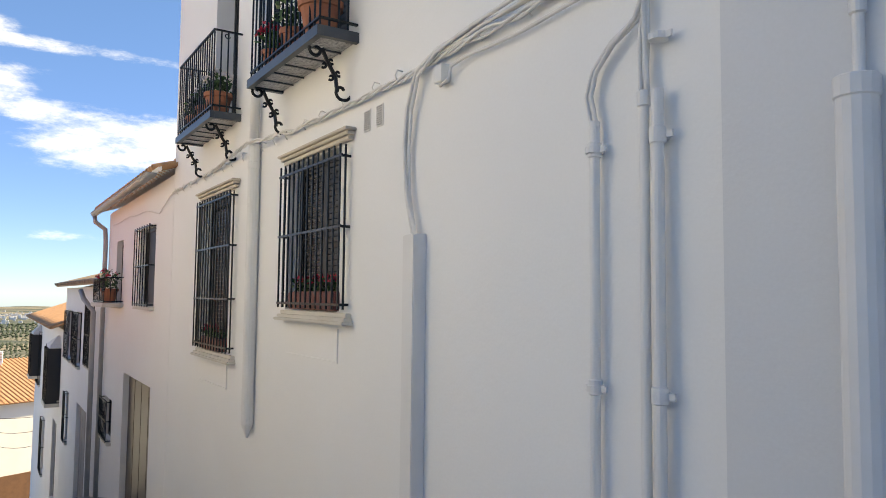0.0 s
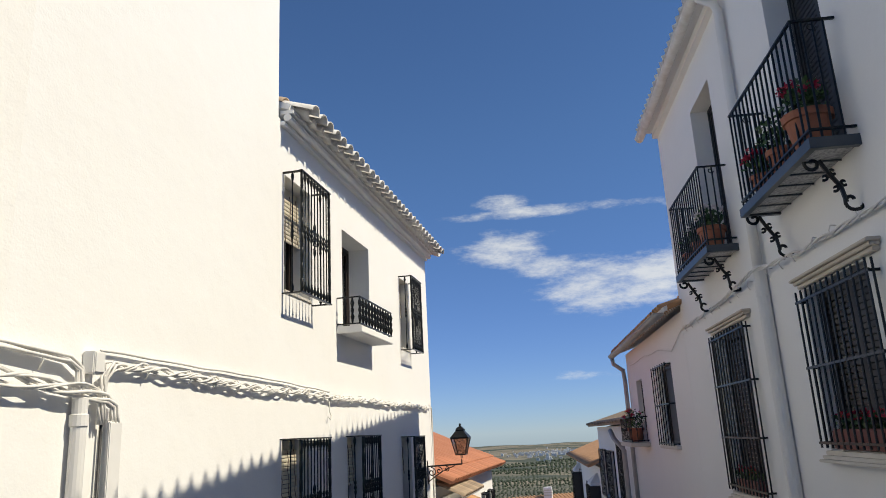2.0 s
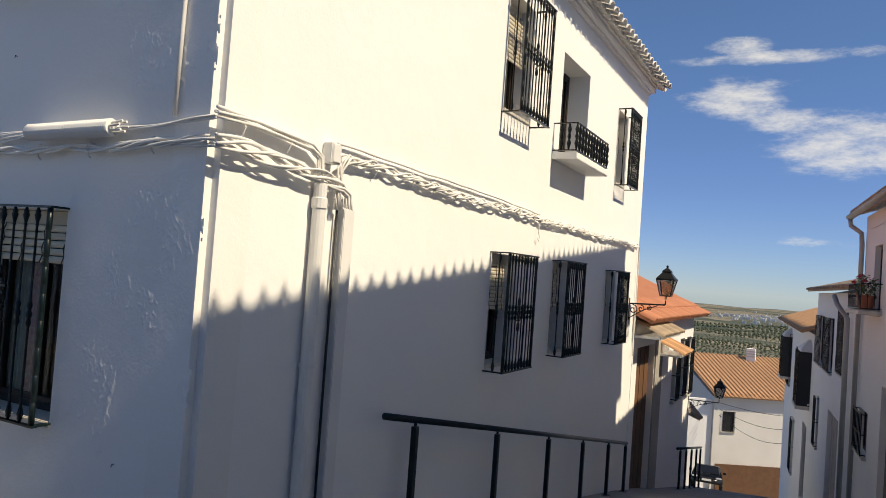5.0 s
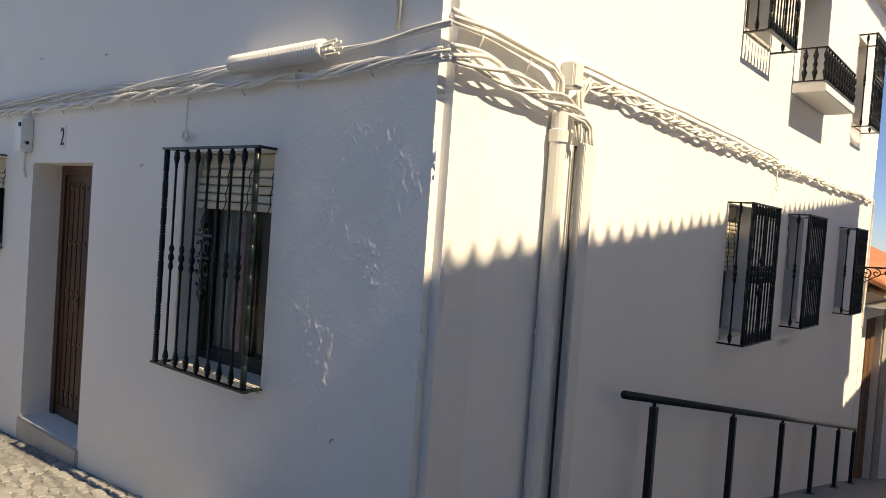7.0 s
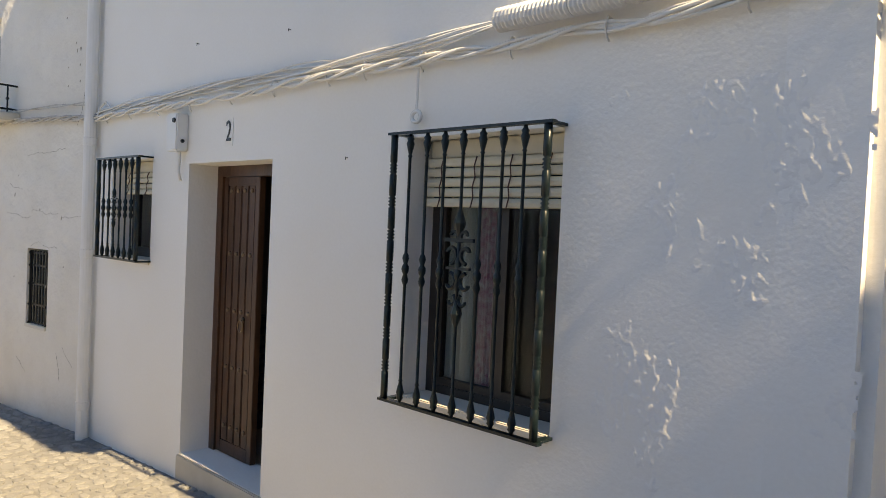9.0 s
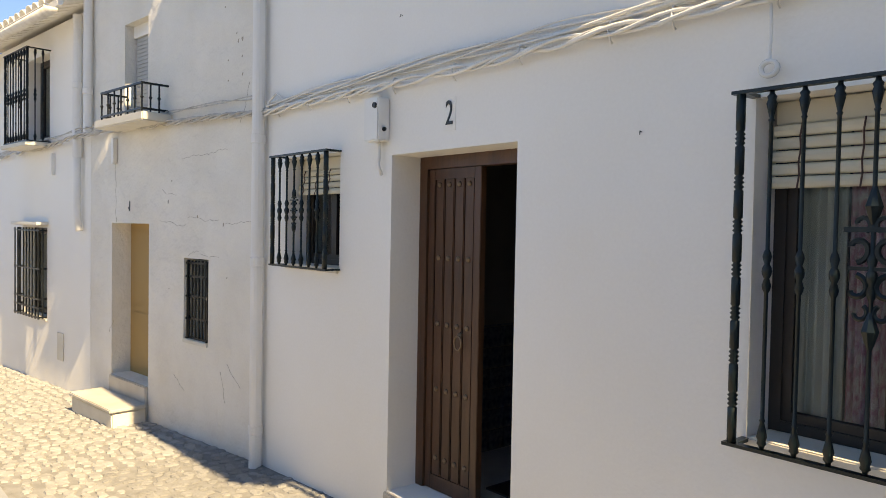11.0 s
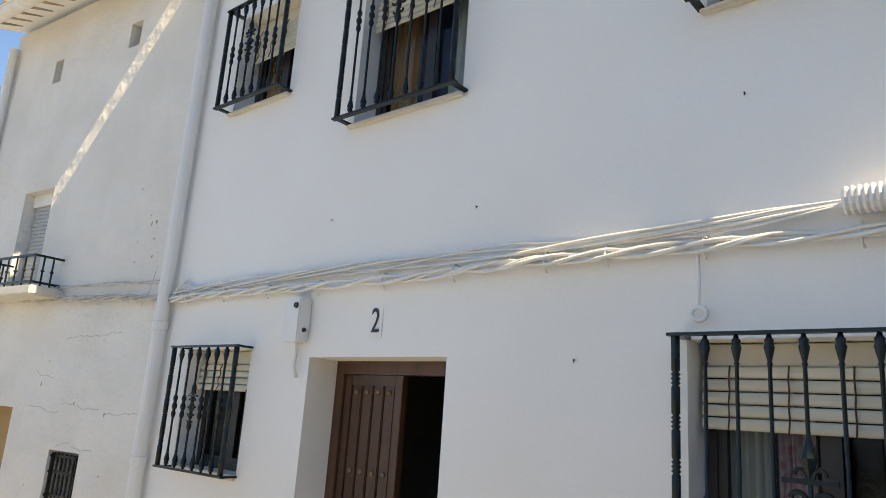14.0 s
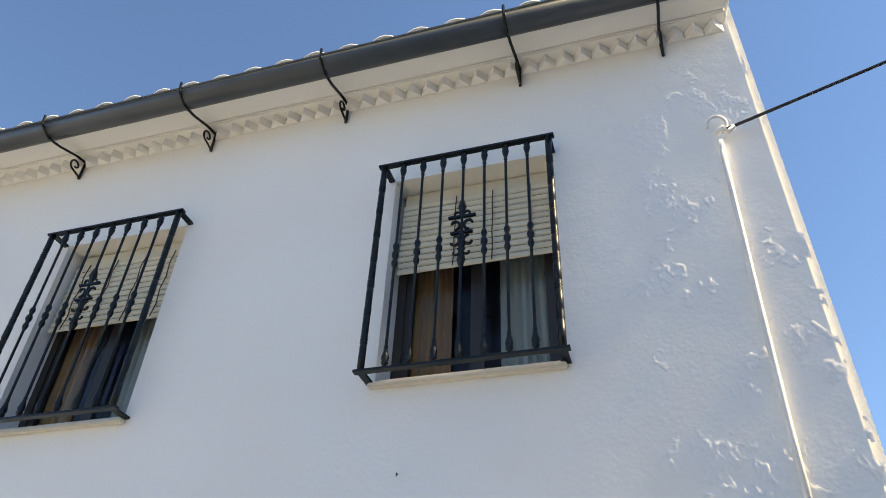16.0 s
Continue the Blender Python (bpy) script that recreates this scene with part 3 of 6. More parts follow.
sweep(bm, [(-8.64, -0.335, 5.57), (-8.64, -0.335, 5.47), (-8.64, -0.28, 5.37), (-8.66, -0.12, 5.25), (-8.67, -0.066, 5.12)], 0.05, 10)
part("outlet", bm, GUTTER, GUT, smooth=True)


def scroll_bracket(m):
    """Wrought-iron gutter bracket: a strap and a small scroll against the wall."""
    t = thing("gutter_bracket", "black wrought-iron gutter bracket with a small scroll", "bracket", m, "gutter brackets")
    bm = bmesh.new()
    sweep(bm, [(0, -0.425, -0.20), (0, -0.42, -0.27), (0, -0.335, -0.318), (0, -0.24, -0.30), (0, -0.1, -0.25), (0, -0.015, -0.235)], 0.009, 6)
    part("strap", bm, IRON, t)
    bm = bmesh.new()
    sweep(bm, [(0, -0.012, -0.2), (0, -0.012, -0.385)], 0.009, 6)
    part("wall_bar", bm, IRON, t)
    bm = bmesh.new()
    pts = spiral(-0.075, -0.315, 0.012, 0.045, -2.0, 4.2)
    sweep(bm, [(0, p[0], p[2]) for p in pts] + [(0, -0.02, -0.37)], 0.007, 6)
    part("scroll", bm, IRON, t)
    return t


br = scroll_bracket(SOUTH @ Matrix.Translation((-3.21, 0, 5.84)))
for x in (-4.0, -5.08, -6.02, -7.045, -7.94, -8.52):
    copy_thing(br, SOUTH @ Matrix.Translation((x, 0, 5.84)))


# ---- window grilles ----
def turned_bar_mesh(h, material, r=0.0085):
    """A turned bar with vase ends and a knot at mid-height."""
    prof = [(0, r), (0.012, 0.012), (0.02, 0.02), (0.03, 0.016), (0.045, 0.022), (0.075, 0.014), (0.095, r), (0.10, 0.013), (0.108, r)]
    mid = h * 0.5
    prof += [(mid - 0.075, r), (mid - 0.065, 0.015), (mid - 0.05, 0.019), (mid - 0.025, 0.011), (mid - 0.012, 0.019), (mid, 0.021), (mid + 0.012, 0.019), (mid + 0.025, 0.011), (mid + 0.05, 0.019), (mid + 0.065, 0.015), (mid + 0.075, r)]
    prof += [(h - 0.108, r), (h - 0.10, 0.013), (h - 0.095, r), (h - 0.075, 0.014), (h - 0.045, 0.022), (h - 0.03, 0.016), (h - 0.02, 0.02), (h - 0.012, 0.012), (h, r)]
    prof = [(z, q * 0.86) for z, q in prof]
    return finish("bar", lathe(bmesh.new(), prof, 8), material, True)


def post_mesh(h, material, r=0.017):
    prof = [(0, r)]
    n = max(4, int(h / 0.14))
    for i in range(1, n):
        z = h * i / n
        prof += [(z - 0.03, r), (z - 0.024, r * 0.65), (z - 0.016, r * 1.12), (z - 0.008, r * 0.7), (z, r * 1.15), (z + 0.008, r * 0.7), (z + 0.016, r * 1.12), (z + 0.024, r * 0.65), (z + 0.03, r)]
    prof.append((h, r))
    return finish("post", lathe(bmesh.new(), prof, 8), material, True)


def ornament(bm, x, y, z, s=1.0):
    """A cast rosette of scrolls on the middle bar."""
    for sx in (-1, 1):
        for sz in (-1, 1):
            pts = spiral(0.036 * s, 0.048 * s, 0.010 * s, 0.034 * s, 0.4, 4.6)
            sweep(bm, [(x + sx * p[0], y, z + sz * p[2]) for p in pts], 0.0075 * s, 5)
            pts = spiral(0.026 * s, 0.105 * s, 0.008 * s, 0.022 * s, 0.0, 4.2)
            sweep(bm, [(x + sx * p[0], y, z + sz * p[2]) for p in pts], 0.006 * s, 5)
    for z0, z1 in ((-0.19, -0.10), (0.10, 0.19)):
        lathe(bm, [(z0 * s, 0.006), (z0 * s + 0.02, 0.014), ((z0 + z1) / 2 * s, 0.020 * s), (z1 * s - 0.02, 0.014), (z1 * s, 0.008)], 8, Matrix.Translation((x, y, z)))
    box(bm, x - 0.062 * s, x + 0.062 * s, y - 0.007, y + 0.007, z + 0.085 * s, z + 0.097 * s)
    box(bm, x - 0.05 * s, x + 0.05 * s, y - 0.007, y + 0.007, z - 0.006, z + 0.006)
    return bm


def caged_grille(m, w, h, bars, proj, label, material=IRON, orn=1.0, side_bars=0, orn_z=0.5):
    """A projecting window grille; origin at the lower left corner, on the wall."""
    t = thing("window_grille", label, "window grille", m, "turned-bar window grilles")
    bm = bmesh.new()
    box(bm, -0.03, w + 0.03, -proj - 0.016, -proj + 0.016, 0, 0.012)
    for x in (0.0, w):
        box(bm, x - 0.016, x + 0.016, -proj + 0.0162, -0.001, 0, 0.012)
    part("bottom_rail", bm, material, t)
    bm = bmesh.new()
    box(bm, -0.03, w + 0.03, -proj - 0.016, -proj + 0.016, h - 0.012, h)
    for x in (0.0, w):
        box(bm, x - 0.016, x + 0.016, -proj + 0.0162, -0.001, h - 0.012, h)
    part("top_rail", bm, material, t)
    pm, bmh = post_mesh(h - 0.026, material), turned_bar_mesh(h - 0.026, material)
    for x in (0.0, w):
        part_of("post", pm, t, Matrix.Translation((x, -proj, 0.013)))
    for i in range(bars):
        part_of("bar", bmh, t, Matrix.Translation((w * (i + 1) / (bars + 1), -proj, 0.013)))
    for k in range(side_bars):
        for x in (0.0, w):
            part_of("bar", bmh, t, Matrix.Translation((x, -proj * (1 - (k + 1) / (side_bars + 1)), 0.013)))
    if orn:
        mid = (bars - 1) // 2
        part("ornament", ornament(bmesh.new(), w * (mid + 1) / (bars + 1), -proj, h * orn_z, orn), material, t)
    return t


def pane_window(number, m, hole, depth, label, casement=True, mullions=1, blind=0.0, curtains=(), frame_material=None, sill=True, thick=0.3, interior=True, slats=7, shutter=False):
    """A window in its opening: frame, sashes, panes, sill; a rolled blind and curtains as things of their own."""
    x0, x1, z0, z1 = hole
    fm = frame_material or FRAME
    t = thing("window_%d" % number, label, "window", m, kind="structure")
    bm = bmesh.new()
    f = 0.045
    box(bm, x0, x0 + f, depth, depth + 0.06, z0, z1)
    box(bm, x1 - f, x1, depth, depth + 0.06, z0, z1)
    box(bm, x0 + f, x1 - f, depth, depth + 0.06, z0, z0 + f)
    box(bm, x0 + f, x1 - f, depth, depth + 0.06, z1 - f, z1)
    part("window_frame", bm, fm, t)
    n = mullions + 1
    wpane = (x1 - x0 - 2 * f) / n
    for i in range(n):
        a = x0 + f + i * wpane
        bm = bmesh.new()
        g = 0.035
        box(bm, a, a + g, depth + 0.012, depth + 0.05, z0 + f, z1 - f)
        box(bm, a + wpane - g, a + wpane, depth + 0.012, depth + 0.05, z0 + f, z1 - f)
        box(bm, a + g, a + wpane - g, depth + 0.012, depth + 0.05, z0 + f, z0 + f + g)
        box(bm, a + g, a + wpane - g, depth + 0.012, depth + 0.05, z1 - f - g, z1 - f)
        sash = part("sash", bm, fm, t)
        if shutter:
            m2 = finish("slat", one_box(a + g, a + wpane - g, depth + 0.02, depth + 0.032, 0.003, 0.047, bevel=0.004), SHUTTER)
            for k in range(int((z1 - z0 - 2 * (f + g)) / 0.05)):
                part_of("slat", m2, sash, Matrix.Translation((0, 0, z0 + f + g + k * 0.05)))
            continue
        p = part("pane", one_box(a + g, a + wpane - g, depth + 0.026, depth + 0.031, z0 + f + g, z1 - f - g), GLASS, sash)
        p.visible_shadow = False
    if sill:
        part("window_sill", one_box(x0 + 0.004, x1 - 0.004, -0.015, depth, z0 - 0.03, z0 + 0.006, bevel=0.006), SILL, t)
    if interior:
        room_behind(m, x0, x1, z0, z1, start=thick + 0.002)
    for a, b, material, words in curtains:
        hang_curtain(m, x0 + (x1 - x0) * a, x0 + (x1 - x0) * b, z0 + 0.05, z1 - 0.05, depth + 0.075, material, words)
    if blind:
        rolled_blind(m, x0 + 0.02, x1 - 0.02, z1, blind, depth - 0.05, slats)
    return t


def hang_curtain(m, x0, x1, z0, z1, y, material, words):
    bm = bmesh.new()
    n = 36
    cols = []
    for i in range(n + 1):
        x = x0 + (x1 - x0) * i / n
        yy = y + 0.018 * math.sin(i * 1.15) + 0.008 * math.sin(i * 2.7)
        cols.append([bm.verts.new((x, yy, z)) for z in (z0, z1)])
    back = [[bm.verts.new((v.co.x, v.co.y + 0.004, v.co.z)) for v in c] for c in cols]
    for i in range(n):
        bm.faces.new((cols[i][0], cols[i + 1][0], cols[i + 1][1], cols[i][1]))
        bm.faces.new((back[i][0], back[i][1], back[i + 1][1], back[i + 1][0]))
    return solid("curtain", bm, material, words, "curtain", "", m, True)


def rolled_blind(m, x0, x1, ztop, drop, y, slats):
    """A half-raised slatted roller blind with its cords."""
    t = thing("roller_blind", "cream slatted roller blind, half rolled up, with dark cords", "blind", m, "roller blinds")
    head = 0.09
    part("headboard", one_box(x0, x1, y, y + 0.02, ztop - head, ztop - 0.005, bevel=0.004), BLIND, t)
    h = (drop - head) / slats
    for i in range(slats):
        z = ztop - head - (i + 1) * h
        bm = bmesh.new()
        r = h * 0.52
        bulge = 0.008 + 0.02 * (i / slats)
        sweep(bm, [(x0 + 0.0, y - bulge, z + h / 2), (x1, y - bulge, z + h / 2)], r * 0.86, 8)
        bmesh.ops.scale(bm, vec=(1, 0.5, 1), space=Matrix.Translation((0, -(y - bulge), 0)), verts=bm.verts)
        part("slat", bm, BLIND, t, smooth=False)
    for k in range(4):
        x = x0 + (x1 - x0) * (k + 0.5) / 4
        bm = bmesh.new()
        sweep(bm, [(x, y - 0.02 - 0.02 * i / 5 - 0.012 * (i % 2), ztop - head - (drop - head) * i / 5) for i in range(6)], 0.0035, 5)
        part("cord", bm, CORD, t)
    return t


def place_s(hole, bars, proj, label, orn, orn_z=0.5, pad=0.0, material=IRONGREEN):
    return caged_grille(SOUTH @ Matrix.Translation((hole[0] - pad, 0, hole[2] - 0.01)), hole[1] - hole[0] + 2 * pad, hole[3] - hole[2] + 0.02, bars, proj, label, material, orn, 0, orn_z)


place_s(S_WIN, 7, 0.11, "dark green iron grille with turned bars and a cast rosette", 1.35, 0.52)
place_s(S_SMALL, 6, 0.11, "small dark green iron grille with turned bars", 0.8, 0.5)
for h, o in zip(S_UP, (1.1, 1.1, 0.9)):
    place_s(h, 7 if h[1] - h[0] > 0.8 else 6, 0.12, "black iron grille with turned bars on an upper window", o, 0.56, 0.02, IRON)
pane_window(1, SOUTH, S_WIN, 0.17, "dark wood window half open behind a grille", blind=0.33, slats=5,
            curtains=((0.02, 0.27, CURTAIN, "pale linen curtain hanging inside the window"), (0.28, 0.43, PINK, "pink floral curtain gathered to one side")))
pane_window(2, SOUTH, S_SMALL, 0.17, "small dark wood window behind a grille", blind=0.27, slats=4, mullions=1)
for i, h in enumerate(S_UP):
    hh = h[3] - h[2]
    pane_window(3 + i, SOUTH, h, 0.17, "upper window with dark frame behind a grille", blind=0.47 * hh, slats=12,
                curtains=((0.02, 0.33, ORANGECURTAIN, "ochre curtain drawn to one side of an upper window"), (0.62, 0.98, CURTAIN, "grey net curtain in an upper window")))
for h in S_UP:
    solid("window_ledge", one_box(h[0] - 0.02, h[1] + 0.02, -0.04, -0.001, h[2] - 0.035, h[2] - 0.014, bevel=0.006), SILL, "thin cream stone ledge under a grille", "ledge", "", SOUTH)

# ---- front door ----
door = thing("door_1", "dark walnut door with studs, one leaf standing open", "door", SOUTH, kind="structure")
dx0, dx1, dz0, dz1 = S_DOOR
bm = bmesh.new()
box(bm, dx0, dx0 + 0.07, 0.22, 0.30, dz0, dz1)
box(bm, dx1 - 0.07, dx1, 0.22, 0.30, dz0, dz1)
box(bm, dx0 + 0.07, dx1 - 0.07, 0.22, 0.30, dz1 - 0.075, dz1)
part("door_frame", bm, WOOD, door)
mid = (dx0 + dx1) / 2 + 0.02


def door_leaf(m, w, h, words):
    bm = bmesh.new()
    box(bm, 0, 0.055, 0, 0.045, 0, h, bevel=0.003)
    box(bm, w - 0.055, w, 0, 0.045, 0, h, bevel=0.003)
    box(bm, 0.055, w - 0.055, 0, 0.045, h - 0.06, h)
    box(bm, 0.055, w - 0.055, 0, 0.045, 0, 0.09)
    box(bm, 0.055, w - 0.055, 0.022, 0.04, 0.09, h - 0.06)
    leaf = part("leaf", bm, WOOD, door, words)
    leaf.matrix_local = m
    n = 4
    pw = (w - 0.11) / n
    plank = finish("plank", one_box(0.005, pw - 0.005, 0.004, 0.024, 0.09, h - 0.06, bevel=0.005), WOOD)
    stud = finish("stud", lathe(bmesh.new(), [(0, 0.017), (0.006, 0.016), (0.011, 0.010), (0.013, 0.002)], 10, Matrix.Rotation(radians(90), 4, "X")), STUD, True)
    for i in range(n):
        part_of("plank", plank, leaf, Matrix.Translation((0.055 + i * pw, 0, 0)))
        for z in (0.2, 0.62, 1.02, 1.42, 1.86):
            part_of("stud", stud, leaf, Matrix.Translation((0.055 + (i + 0.5) * pw, 0.004, z)))
    return leaf


leaf = door_leaf(Matrix.Translation((dx0 + 0.072, 0.235, dz0 + 0.004)), mid - dx0 - 0.075, dz1 - dz0 - 0.082, "closed leaf of vertical planks with rows of studs")
door_leaf(Matrix.Translation((dx1 - 0.075, 0.30, dz0 + 0.004)) @ Matrix.Rotation(radians(88), 4, "Z"), 0.42, dz1 - dz0 - 0.082, "leaf swung open into the hall")
bm = bmesh.new()
sweep(bm, [(0.31 + 0.03 * math.cos(a), -0.02, 0.93 + 0.042 * math.sin(a)) for a in [2 * math.pi * k / 14 for k in range(14)]], 0.006, 6, True)
lathe(bm, [(0, 0.02), (0.012, 0.016), (0.024, 0.008)], 8, Matrix.Translation((0.31, 0.003, 0.975)) @ Matrix.Rotation(radians(90), 4, "X"))
part("knocker", bm, STUD, leaf, "worn metal ring knocker", True)
# hall walls take the darkened plaster, so their shade is partly colour
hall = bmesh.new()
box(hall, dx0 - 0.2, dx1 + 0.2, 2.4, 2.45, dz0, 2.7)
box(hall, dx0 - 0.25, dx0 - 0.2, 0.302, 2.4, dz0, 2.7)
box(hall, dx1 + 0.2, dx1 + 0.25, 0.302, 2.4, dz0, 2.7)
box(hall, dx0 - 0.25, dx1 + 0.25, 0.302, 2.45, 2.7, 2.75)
solid("wall_hall", hall, ROOM, "plastered walls of the entrance hall, darkened in colour for indoor shade", "wall", "structure", SOUTH)
solid("floor_hall", one_box(dx0 - 0.25, dx1 + 0.25, 0.302, 2.45, dz0 - 0.06, dz0 - 0.002), STEPSTONE, "stone floor of the entrance hall", "floor", "structure", SOUTH)
wains = thing("wainscot", "dark blue glazed tile wainscot in the hall", "wainscot", SOUTH, kind="structure")
tile = finish("tile", one_box(0.002, 0.148, -0.012, 0, 0.002, 0.148, bevel=0.003), BLUETILE)
for i in range(9):
    for j in range(8):
        part_of("tile", tile, wains, Matrix.Translation((dx0 - 0.2 + i * 0.15, 2.398, dz0 + j * 0.15)))
for i in range(13):
    for j in range(8):
        part_of("tile", tile, wains, Matrix.Translation((dx0 - 0.198, 2.39 - i * 0.15, dz0 + j * 0.15)) @ Matrix.Rotation(radians(90), 4, "Z"))
part("tile_border", one_box(dx0 - 0.2, dx1 + 0.2, 2.38, 2.399, dz0 + 1.2, dz0 + 1.24), BLACK, wains)
solid("doormat", one_box(dx0 + 0.35, dx1 - 0.05, 0.5, 0.95, dz0 - 0.001, dz0 + 0.012), SHUTTER, "dark doormat on the hall floor", "doormat", "", SOUTH)
solid("doorstep", one_box(dx0 - 0.02, dx1 + 0.02, -0.02, 0.30, -0.35, dz0 - 0.003, bevel=0.008), STEPSTONE, "worn pale stone doorstep", "step", "structure", SOUTH)

# ---- house number, meter box, wall bits ----
plate = thing("house_number", "white enamel tile with a black house number", "house number", SOUTH @ Matrix.Translation((-6.515, 0, 2.405)))
part("tile", one_box(-0.05, 0.05, -0.004, -0.001, -0.09, 0.09, bevel=0.001), CREAM, plate)
fc = bpy.data.curves.new("numeral", "FONT")
fc.body, fc.size, fc.extrude, fc.align_x, fc.align_y = "2", 0.19, 0.002, "CENTER", "CENTER"
tmp = bpy.data.objects.new("numeral", fc)
me = bpy.data.meshes.new_from_object(tmp)
bpy.data.objects.remove(tmp)
me.materials.clear()
me.materials.append(BLACK)
num = new("numeral", me)
num.parent = plate
num.matrix_local = Matrix.Translation((0, -0.007, 0)) @ Matrix.Rotation(radians(90), 4, "X") @ Matrix.Diagonal((0.7, 1, 1, 1))

mbox = thing("meter_box", "small white plastic junction box hanging on the wall", "junction box", SOUTH @ Matrix.Translation((-7.14, 0, 2.43)))
part("body", one_box(-0.075, 0.075, -0.09, -0.001, -0.13, 0.13, bevel=0.008), PLASTIC, mbox)
part("cap", lathe(bmesh.new(), [(0, 0.018), (0.012, 0.016)], 10, Matrix.Translation((0.045, -0.09, 0.08)) @ Matrix.Rotation(radians(90), 4, "X")), BLACK, mbox, "round black plug")
part("cap", lathe(bmesh.new(), [(0, 0.014), (0.012, 0.012)], 10, Matrix.Translation((0.075, -0.045, -0.06)) @ Matrix.Rotation(radians(90), 4, "Y")), BLACK, mbox, "round black plug")
part("tail", sweep(bmesh.new(), [(0.01, -0.03, -0.13), (0.02, -0.035, -0.2), (0.0, -0.03, -0.27), (0.03, -0.025, -0.33)], 0.012, 6), CABLE, mbox, smooth=True)

# ---- east front: windows, cages, balcony ----
for i, h in enumerate(E_LOW + E_UP):
    pane_window(6 + i, EAST, h, 0.2, "dark wood window in a white reveal", blind=0.52 * (h[3] - h[2]), slats=12, thick=0.35)
    up = i >= 3
    caged_grille(EAST @ Matrix.Translation((h[0] - 0.03, 0, h[2] - 0.05)), h[1] - h[0] + 0.06, h[3] - h[2] + 0.06, 8, 0.20,
                 "black iron cage grille with turned bars" if up else "dark green iron cage grille on a ground-floor window", IRON if up else IRONGREEN, 0.9, 1, 0.48)
pane_window(11, EAST, E_DOOR, 0.28, "tall balcony door with dark frame", mullions=1, blind=0, sill=False, thick=0.35)


def scroll_rail_balcony(m, w, proj, h):
    """A small plaster balcony with a rail of cast balusters."""
    t = thing("balcony", "small white plaster balcony with a black cast-iron railing", "balcony", m)
    part("slab", one_box(0, w, -proj, -0.002, -0.06, 0.02, bevel=0.008), WHITE, t)
    for z, n in ((h, "top_rail"), (0.05, "bottom_rail")):
        bm = bmesh.new()
        box(bm, 0.01, w - 0.01, -proj + 0.01, -proj + 0.035, z - 0.012, z)
        box(bm, 0.01, 0.035, -proj + 0.036, -0.002, z - 0.012, z)
        box(bm, w - 0.035, w - 0.01, -proj + 0.036, -0.002, z - 0.012, z)
        part(n, bm, IRON, t)
    bm = bmesh.new()
    hh = h - 0.062
    lathe(bm, [(0, 0.009), (hh * 0.12, 0.016), (hh * 0.25, 0.026), (hh * 0.38, 0.012), (hh * 0.5, 0.022), (hh * 0.62, 0.012), (hh * 0.78, 0.026), (hh * 0.9, 0.014), (hh, 0.009)], 8)
    for sx in (-1, 1):
        for k in (0.25, 0.75):
            sweep(bm, [(sx * p[0], 0, hh * k + p[2]) for p in spiral(0.026, 0, 0.006, 0.022, 0, 5, n=8)], 0.005, 5)
    me = finish("baluster", bm, IRON, True)
    n = 12
    for i in range(n):
        part_of("baluster", me, t, Matrix.Translation((0.022 + (w - 0.044) * i / (n - 1), -proj + 0.022, 0.05)))
    for x in (0.022, w - 0.022):
        for k in (1, 2):
            part_of("baluster", me, t, Matrix.Translation((x, -proj + 0.022 + (proj - 0.03) * k / 3, 0.05)))
    return t


scroll_rail_balcony(EAST @ Matrix.Translation((7.93, 0, 3.515)), 1.33, 0.30, 0.36)


# ---- cables and pipes ----
def strands(points, count, spread, r, material, twist=9.0, seed=1, name="cable_bundle", label="", group="", m=None, sides=6, wobble=0.012):
    """A loom of cables that wind round one another along a line; each cable is a part."""
    rnd = random.Random(seed)
    t = thing(name, label, "cable", m, group)
    pts = [Vector(p) for p in points]
    fine = []
    for a, b in zip(pts, pts[1:]):
        n = max(2, int((b - a).length / 0.07))
        fine += [a.lerp(b, i / n) for i in range(n)]
    fine.append(pts[-1])
    for c in range(count):
        ph, tw, sp = 2 * math.pi * c / count, twist * rnd.uniform(0.6, 1.1), spread * rnd.uniform(0.7, 1.25)
        out, run = [], 0.0
        for i, p in enumerate(fine):
            if i:
                run += (p - fine[i - 1]).length
            a = ph + run * tw
            w = wobble * noise.noise(Vector((run * 2.2, c * 7.1, seed)))
            d = (fine[min(i + 1, len(fine) - 1)] - fine[max(i - 1, 0)]).normalized()
            side = Vector((0, -1, 0)) if abs(d.y) < 0.8 else Vector((1, 0, 0))
            up = d.cross(side).normalized()
            out.append(p + up * (math.cos(a) * sp + w) + side * (math.sin(a) * sp * 0.6))
        part("cable", sweep(bmesh.new(), out, r * rnd.uniform(0.7, 1.15), sides), material, t, smooth=True)
    return t


def clips(m, x0, x1, z, step, seed, y=-0.03):
    """Small painted cable clips."""
    rnd = random.Random(seed)
    me = finish("cable_clip", sweep(bmesh.new(), [(0, 0.03, 0.035), (0, -0.012, 0.04), (0, -0.03, 0.0), (0, -0.012, -0.04), (0.004, 0.0, -0.052)], 0.005, 5), CABLE, True)
    x = x0
    while x < x1:
        ob = new("cable_clip", me)
        ob.matrix_world = m @ Matrix.Translation((x, y, z(x)))
        tagged(ob, "small whitewashed clip holding the cables to the wall", "cable clip", "cable clips")
        x += step * rnd.uniform(0.7, 1.3)


def south_z(x):
    return 2.628 + 0.008 * math.sin(x * 2.1) + 0.025 * max(0, x + 4.2)


